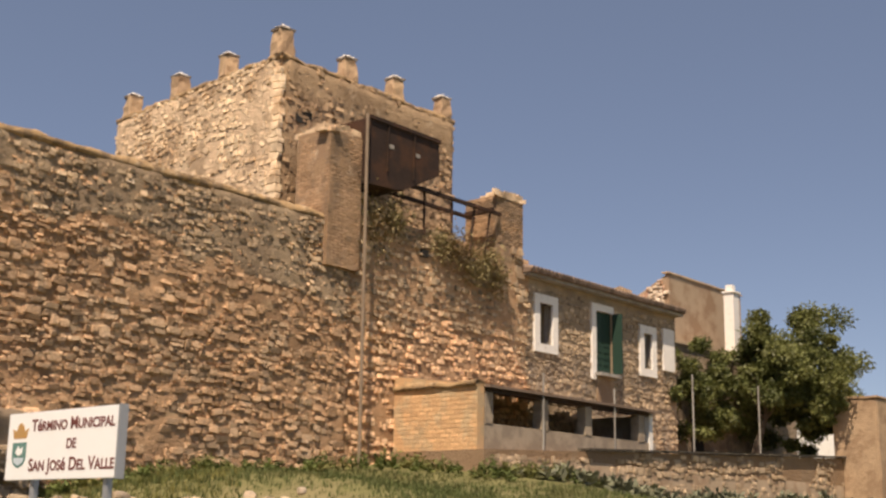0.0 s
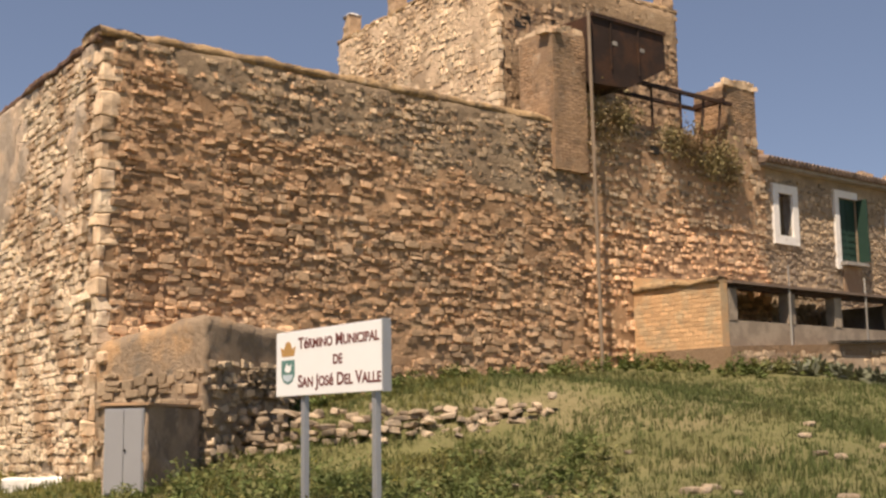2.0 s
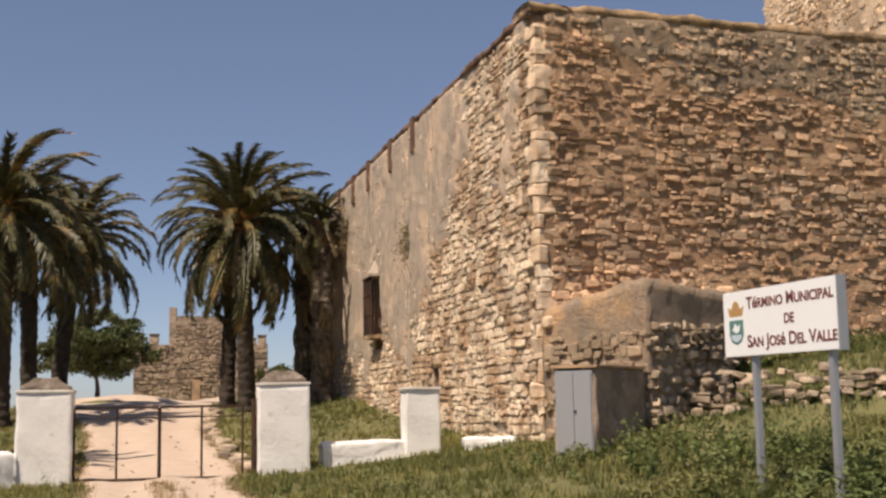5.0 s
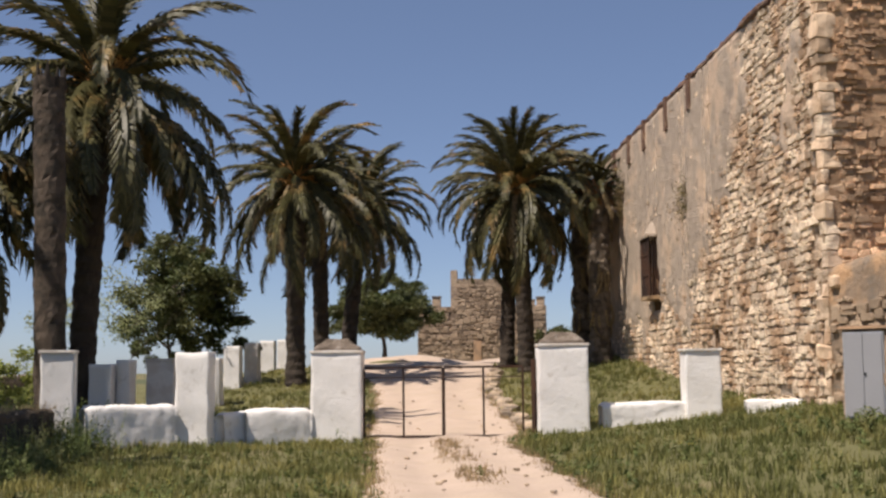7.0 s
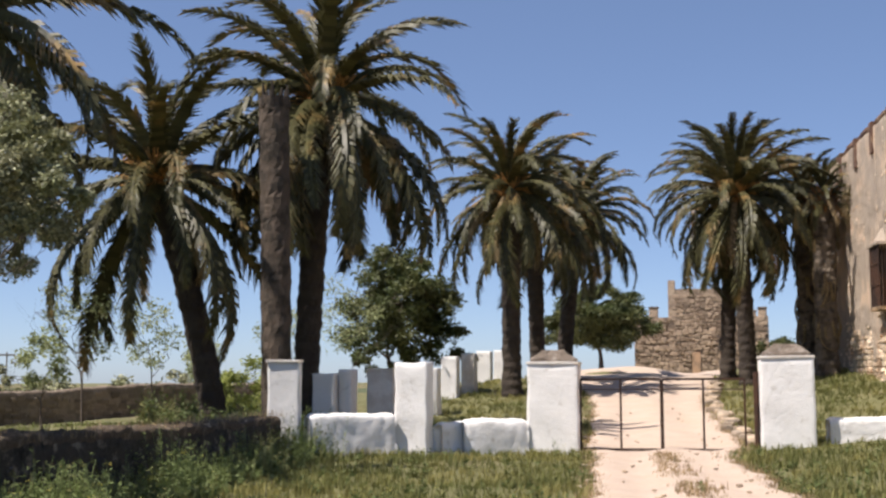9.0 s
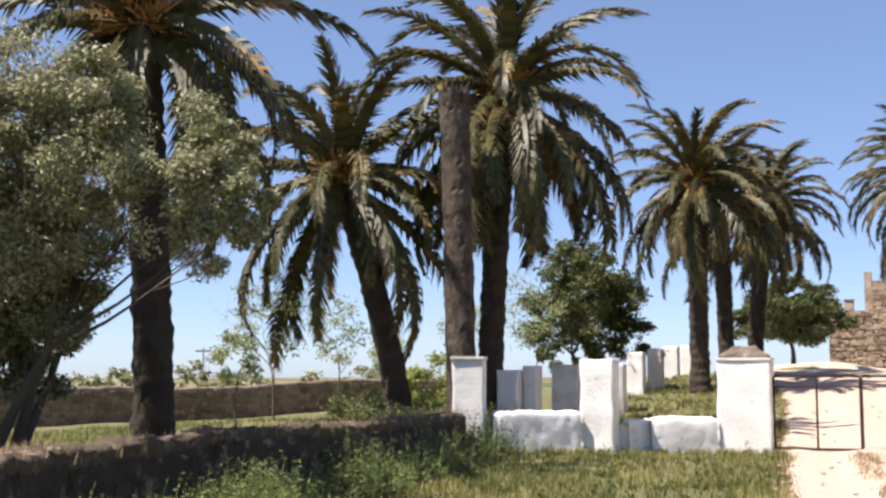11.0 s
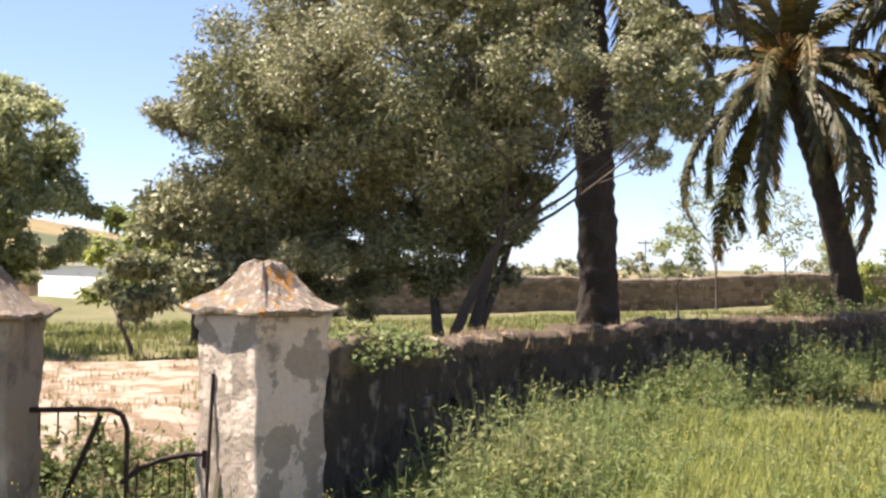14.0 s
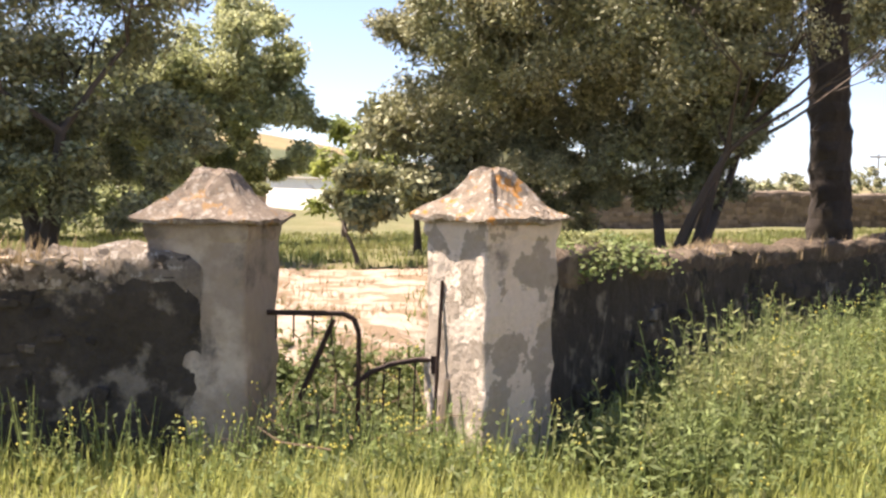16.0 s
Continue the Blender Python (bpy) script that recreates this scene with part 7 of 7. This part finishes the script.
weeds("weeds", "bushy green weeds before the cabinet", 70, along([(6.2, 20.6), (8.5, 20.2)], 0.5), (0.2, 0.45), 0.12, M_WEED, 16)
# the darker leaf here puts the pier's shadow across the gateway into colour
weeds("weeds", "tangled weeds in the old gateway, shade painted as dark leaves", 55, lambda r: (-6.3 + r.gauss(0, 0.45), 4.7 + r.gauss(0, 0.45), 1.0), (0.2, 0.5), 0.08, M_WEED, 21, 0.05, 34)
M_DRYSTALK = mat("dry brown stalk", (0.16, 0.11, 0.065), 0.3, 3.0, 20, 0.85, 0.0, island=0.4)
tangle = thing("dry_branches", (0, 0, 0), "tangled dry brown branches lying in the old gateway", "branches", kind="stuff")
rt_ = random.Random(58)
bm = bmesh.new()
for k in range(70):
    x, y = -6.0 + rt_.gauss(0, 0.3), 4.3 + rt_.gauss(0, 0.32)
    o = Vector((x, y, land(x, y) + rt_.uniform(0.0, 0.25)))
    d = Vector((rt_.uniform(-1, 1), rt_.uniform(-1, 1), rt_.uniform(-0.05, 0.6))).normalized()
    m = o + d * rt_.uniform(0.12, 0.3)
    tube(bm, o, m, 0.007, 0.005, 4)
    tube(bm, m, m + (d + Vector((rt_.uniform(-0.6, 0.6), rt_.uniform(-0.6, 0.6), rt_.uniform(-0.3, 0.5)))) * rt_.uniform(0.1, 0.22), 0.005, 0.002, 4)
part("twig", bm, M_DRYSTALK, tangle)
weeds("weeds", "weeds inside the old gateway", 130, lambda r: (lambda d, a: (d * math.sin(radians(a)), d * math.cos(radians(a)), 1.0))(r.uniform(7.6, 9.4), r.uniform(-60, -50)), (0.2, 0.45), 0.09, M_WEED, 22, 0.05, 36)
weeds("weeds", "tall weeds inside the garden", 70, lambda r: (lambda s: (-6.35 - 2.6 * s + r.gauss(0, 0.2), 5.9 + 4.5 * s + r.gauss(0, 0.3), 1.0))(r.random() ** 1.6), (0.7, 1.15), 0.07, M_NEARWEED, 18, 0.0, 34, 0.16)
# dry grass and loose pale stones along the garden wall tops
def on_wall(pts, spread):
    def place(r):
        i = r.randrange(len(pts) - 1)
        s = r.random()
        return (pts[i][0] + (pts[i + 1][0] - pts[i][0]) * s + r.gauss(0, spread), pts[i][1] + (pts[i + 1][1] - pts[i][1]) * s + r.gauss(0, spread), 0.6 + 0.8 * r.random())
    return place


M_STRAW = mat("dry straw", (0.33, 0.24, 0.13), 0.25, 1.0, 8, 0.8, 0.0, island=0.35, trans=0.25)
blades("grass", "dry grass on the long garden wall top", 1200, on_wall([(-7.9, 10.4), (-8.5, 24.2)], 0.14), (0.06, 0.2), 0.006, M_STRAW, 31, lift=0.88)
blades("grass", "dry grass on the garden wall beside the pier", 900, on_wall([(-5.8, 5.7), (-7.9, 10.4)], 0.13), (0.03, 0.1), 0.005, M_STRAW, 32, lift=1.04)
blades("grass", "dry grass on the broken garden wall top", 1800, on_wall([(-6.7, 2.9), (-8.8, 0.7)], 0.13), (0.05, 0.15), 0.004, M_STRAW, 33, lift=1.16)
for (x0, y0), (x1, y1), n, h0, h1 in (((-5.9, 5.9), (-7.9, 10.4), 44, 1.17, 0.96), ((-7.9, 10.4), (-8.5, 24.0), 60, 0.96, 0.82), ((-6.5, 3.0), (-8.8, 0.7), 60, 1.18, 1.18)):
    top = thing("wall_rubble", (0, 0, 0), "loose pale crumbling stones on a garden wall top", "rubble")
    for k in range(n):
        s = rng.random()
        x, y = x0 + (x1 - x0) * s + rng.gauss(0, 0.12), y0 + (y1 - y0) * s + rng.gauss(0, 0.12)
        w = rng.uniform(0.06, 0.2) if n < 60 or h0 < 1 else rng.uniform(0.04, 0.12)
        ob = new("stone", FLATS[k % 12])
        ob.parent = top
        ob.matrix_basis = Matrix.Translation((x, y, land(x0 + (x1 - x0) * s, y0 + (y1 - y0) * s) + h0 + (h1 - h0) * s + rng.uniform(-0.02, 0.03))) @ Euler((rng.uniform(-0.4, 0.4), rng.uniform(-0.4, 0.4), rng.uniform(0, 6.3))).to_matrix().to_4x4() @ Matrix.Diagonal((w, w * 0.8, w * 0.5, 1))
M_DRYBUSH = mat("dry olive scrub leaf", (0.27, 0.225, 0.11), 0.3, 1.0, 10, 0.7, 0.0, island=0.4, trans=0.2, alt=(0.2, 0.14, 0.07), alt_scale=1.2)
# shrubs rooted in the top of the fort wall
r = random.Random(91)
bushes = thing("wall_shrub", (0, 0, 0), "dry green shrubs rooted along the fort wall top", "shrub", kind="stuff")
verts, faces = [], []
for u, z, w, h in ((15.4, 10.6, 0.5, 1.0), (16.2, 10.9, 0.4, 0.6), (18.6, 10.6, 0.6, 0.6), (19.3, 10.4, 0.6, 0.7), (20.2, 10.1, 0.5, 0.7), (20.9, 10.4, 0.55, 0.8), (21.3, 9.9, 0.4, 0.7)):
    for _ in range(620):
        p = on(W0, ES, NS, u + r.gauss(0, w * 0.7), abs(r.gauss(0.05, 0.28)), z + r.gauss(0, h * 0.5))
        d = Vector((r.uniform(-1, 1), r.uniform(-1, 1), r.uniform(-1, 0.6))).normalized() * r.uniform(0.08, 0.2)
        s = d.cross(Vector((r.uniform(-1, 1), r.uniform(-1, 1), 1))).normalized() * 0.025
        k = len(verts)
        verts += [p, p + d * 0.5 + s, p + d, p + d * 0.5 - s]
        faces.append((k, k + 1, k + 2, k + 3))
data_ob("leaves", verts, faces, M_DRYBUSH, bushes)

for u, z, n in ((23.1, 7.9, 420), (22.8, 8.6, 260), (12.2, 6.9, 220), (12.5, 6.4, 120)):
    plant = thing("wall_plant", (0, 0, 0), "dry dark plant rooted in a loophole of the fort wall", "plant", group="plants in the fort wall")
    verts, faces = [], []
    for _ in range(n):
        p = on(W0, EW, NW, u + r.gauss(0, 0.2), 0.1 + abs(r.gauss(0, 0.14)), z + r.gauss(0, 0.24))
        d = Vector((r.uniform(-1, 1), r.uniform(-1, 1), r.uniform(-1, 0.4))).normalized() * r.uniform(0.06, 0.16)
        s = d.cross(Vector((r.uniform(-1, 1), r.uniform(-1, 1), 1))).normalized() * 0.02
        k = len(verts)
        verts += [p, p + d * 0.5 + s, p + d, p + d * 0.5 - s]
        faces.append((k, k + 1, k + 2, k + 3))
    data_ob("leaves", verts, faces, M_DRYBUSH, plant)["kind"] = "stuff"
weeds("weeds", "dark bushy weeds round the palm feet and wall end", 150, lambda q: (-8.9 + q.gauss(0, 0.7), 24.9 + q.gauss(0, 0.8), 1.0), (0.5, 1.1), 0.13, M_WEED, 41, 0.0, 50)
weeds("weeds", "dark undergrowth below the palms inside the garden", 260, lambda q: (lambda a, d: (d * math.sin(radians(a)), d * math.cos(radians(a)), 1.0))(q.uniform(-25, -16), q.uniform(27, 36)), (0.4, 1.2), 0.15, M_WEED, 42, 0.0, 40)
for k in range(120):
    y = r.uniform(8, 40)
    sx = r.uniform(-1.1, 1.1)
    x = road_x(y) + sx * road_half(y)
    if not math.hypot(x, y) > 6:
        continue
    w = r.uniform(0.04, 0.12) * (1.5 if abs(sx) > 0.9 else 1.0)
    ob = tagged(new("track_stone", ROCKS[k % 10]), "small pale stone lying on the dirt track", "stone", group="small stones on the track")
    ob.matrix_basis = Matrix.Translation((x, y, land(x, y) + 0.09)) @ Matrix.Rotation(k * 1.7, 4, 'Z') @ Matrix.Diagonal((w, w * 0.8, w * 0.5, 1))
blades("grass", "thin tufts along the edges and middle of the track", 9000, lambda q: (lambda y, s: (road_x(y) + s * road_half(y), y, 0.7) if abs(s) > 0.8 or noise.noise(Vector((0, y * 0.8, 4))) > 0.0 and 15 < y < 26 else None)(q.uniform(9, 45), q.choice((-1, 1, 0.05)) * q.gauss(0.92, 0.08) if q.random() < 0.75 else q.gauss(0.05, 0.07)), (0.05, 0.16), 0.008, M_STRAW, 43, lift=0.06)

def on_path(q):
    s, a = q.random(), q.gauss(0, 0.5)
    d, az = 8.9 + 6.6 * s, radians(-55.3 + 1.3 * s)
    half = 0.75 + 1.2 * s
    x, y = math.sin(az) * d + math.cos(az) * half * a, math.cos(az) * d - math.sin(az) * half * a
    return (x, y, 0.6 + 0.5 * q.random()) if noise.noise(Vector((x * 1.5, y * 1.5, 9))) > 0.02 else None


blades("grass", "thin dry grass tufts on the bare garden path", 3600, on_path, (0.05, 0.16), 0.006, M_STRAW, 51)
weeds("weeds", "low weeds scattered on the bare garden path", 40, on_path, (0.06, 0.16), 0.06, M_WEED, 52, 0.0, 20)

weeds("weeds", "leafy weeds at the foot of the old gate pier", 110, lambda q: (-4.5 + q.gauss(0, 0.3), 5.5 + q.gauss(0, 0.35), 1.0), (0.35, 0.65), 0.09, M_NEARWEED, 61, 0.02, 34, 0.13)

# ivy spilling over the wall top beside the pier
ivy = thing("ivy", (0, 0, 0), "pale green ivy and brambles spilling over the garden wall", "ivy", kind="stuff")
verts, faces = [], []
for _ in range(12000):
    s = 0.34 * r.random() ** 1.3 + abs(r.gauss(0, 0.04))
    if s > 0.5:
        continue
    x, y = -5.75 - 2.2 * s, 5.55 + 4.85 * s
    across, up = r.gauss(0.02, 0.15), r.random()
    p = Vector((x + 0.9 * across, y + 0.4 * across, land(x, y) + 1.15 - 0.25 * s + (0.0 if abs(across) < 0.24 else -0.1 * r.random()) + 0.16 * up * up * (1 - s) + 0.12 * noise.noise(Vector((x * 3, y * 3, 1)))))
    d = Vector((r.uniform(-1, 1), r.uniform(-1, 1), r.uniform(-0.8, 0.5))).normalized() * r.uniform(0.02, 0.05)
    w = d.cross(Vector((r.uniform(-1, 1), r.uniform(-1, 1), 1))).normalized() * d.length * 0.38
    k = len(verts)
    verts += [p, p + d * 0.5 + w, p + d, p + d * 0.5 - w]
    faces.append((k, k + 1, k + 2, k + 3))
data_ob("leaves", verts, faces, M_NEARWEED, ivy)
weeds("weeds", "dark weeds at the foot of the long garden wall", 260, along([(-7.0, 12.5), (-7.3, 17.0), (-7.7, 24.2)], 0.35), (0.25, 0.6), 0.1, M_WEED, 53, 0.0, 36)

blades("grass", "tufts of grass along the middle of the track", 1900, lambda q: (lambda y: (road_x(y) + (0.05 + q.gauss(0, 0.085)) * road_half(y), y, 0.4 + 0.6 * q.random()) if noise.noise(Vector((0, y * 0.55, 14))) > -0.35 + 0.6 * q.random() else None)(q.uniform(15.5, 25)), (0.06, 0.18), 0.01, M_STRAW, 54, lift=0.1)
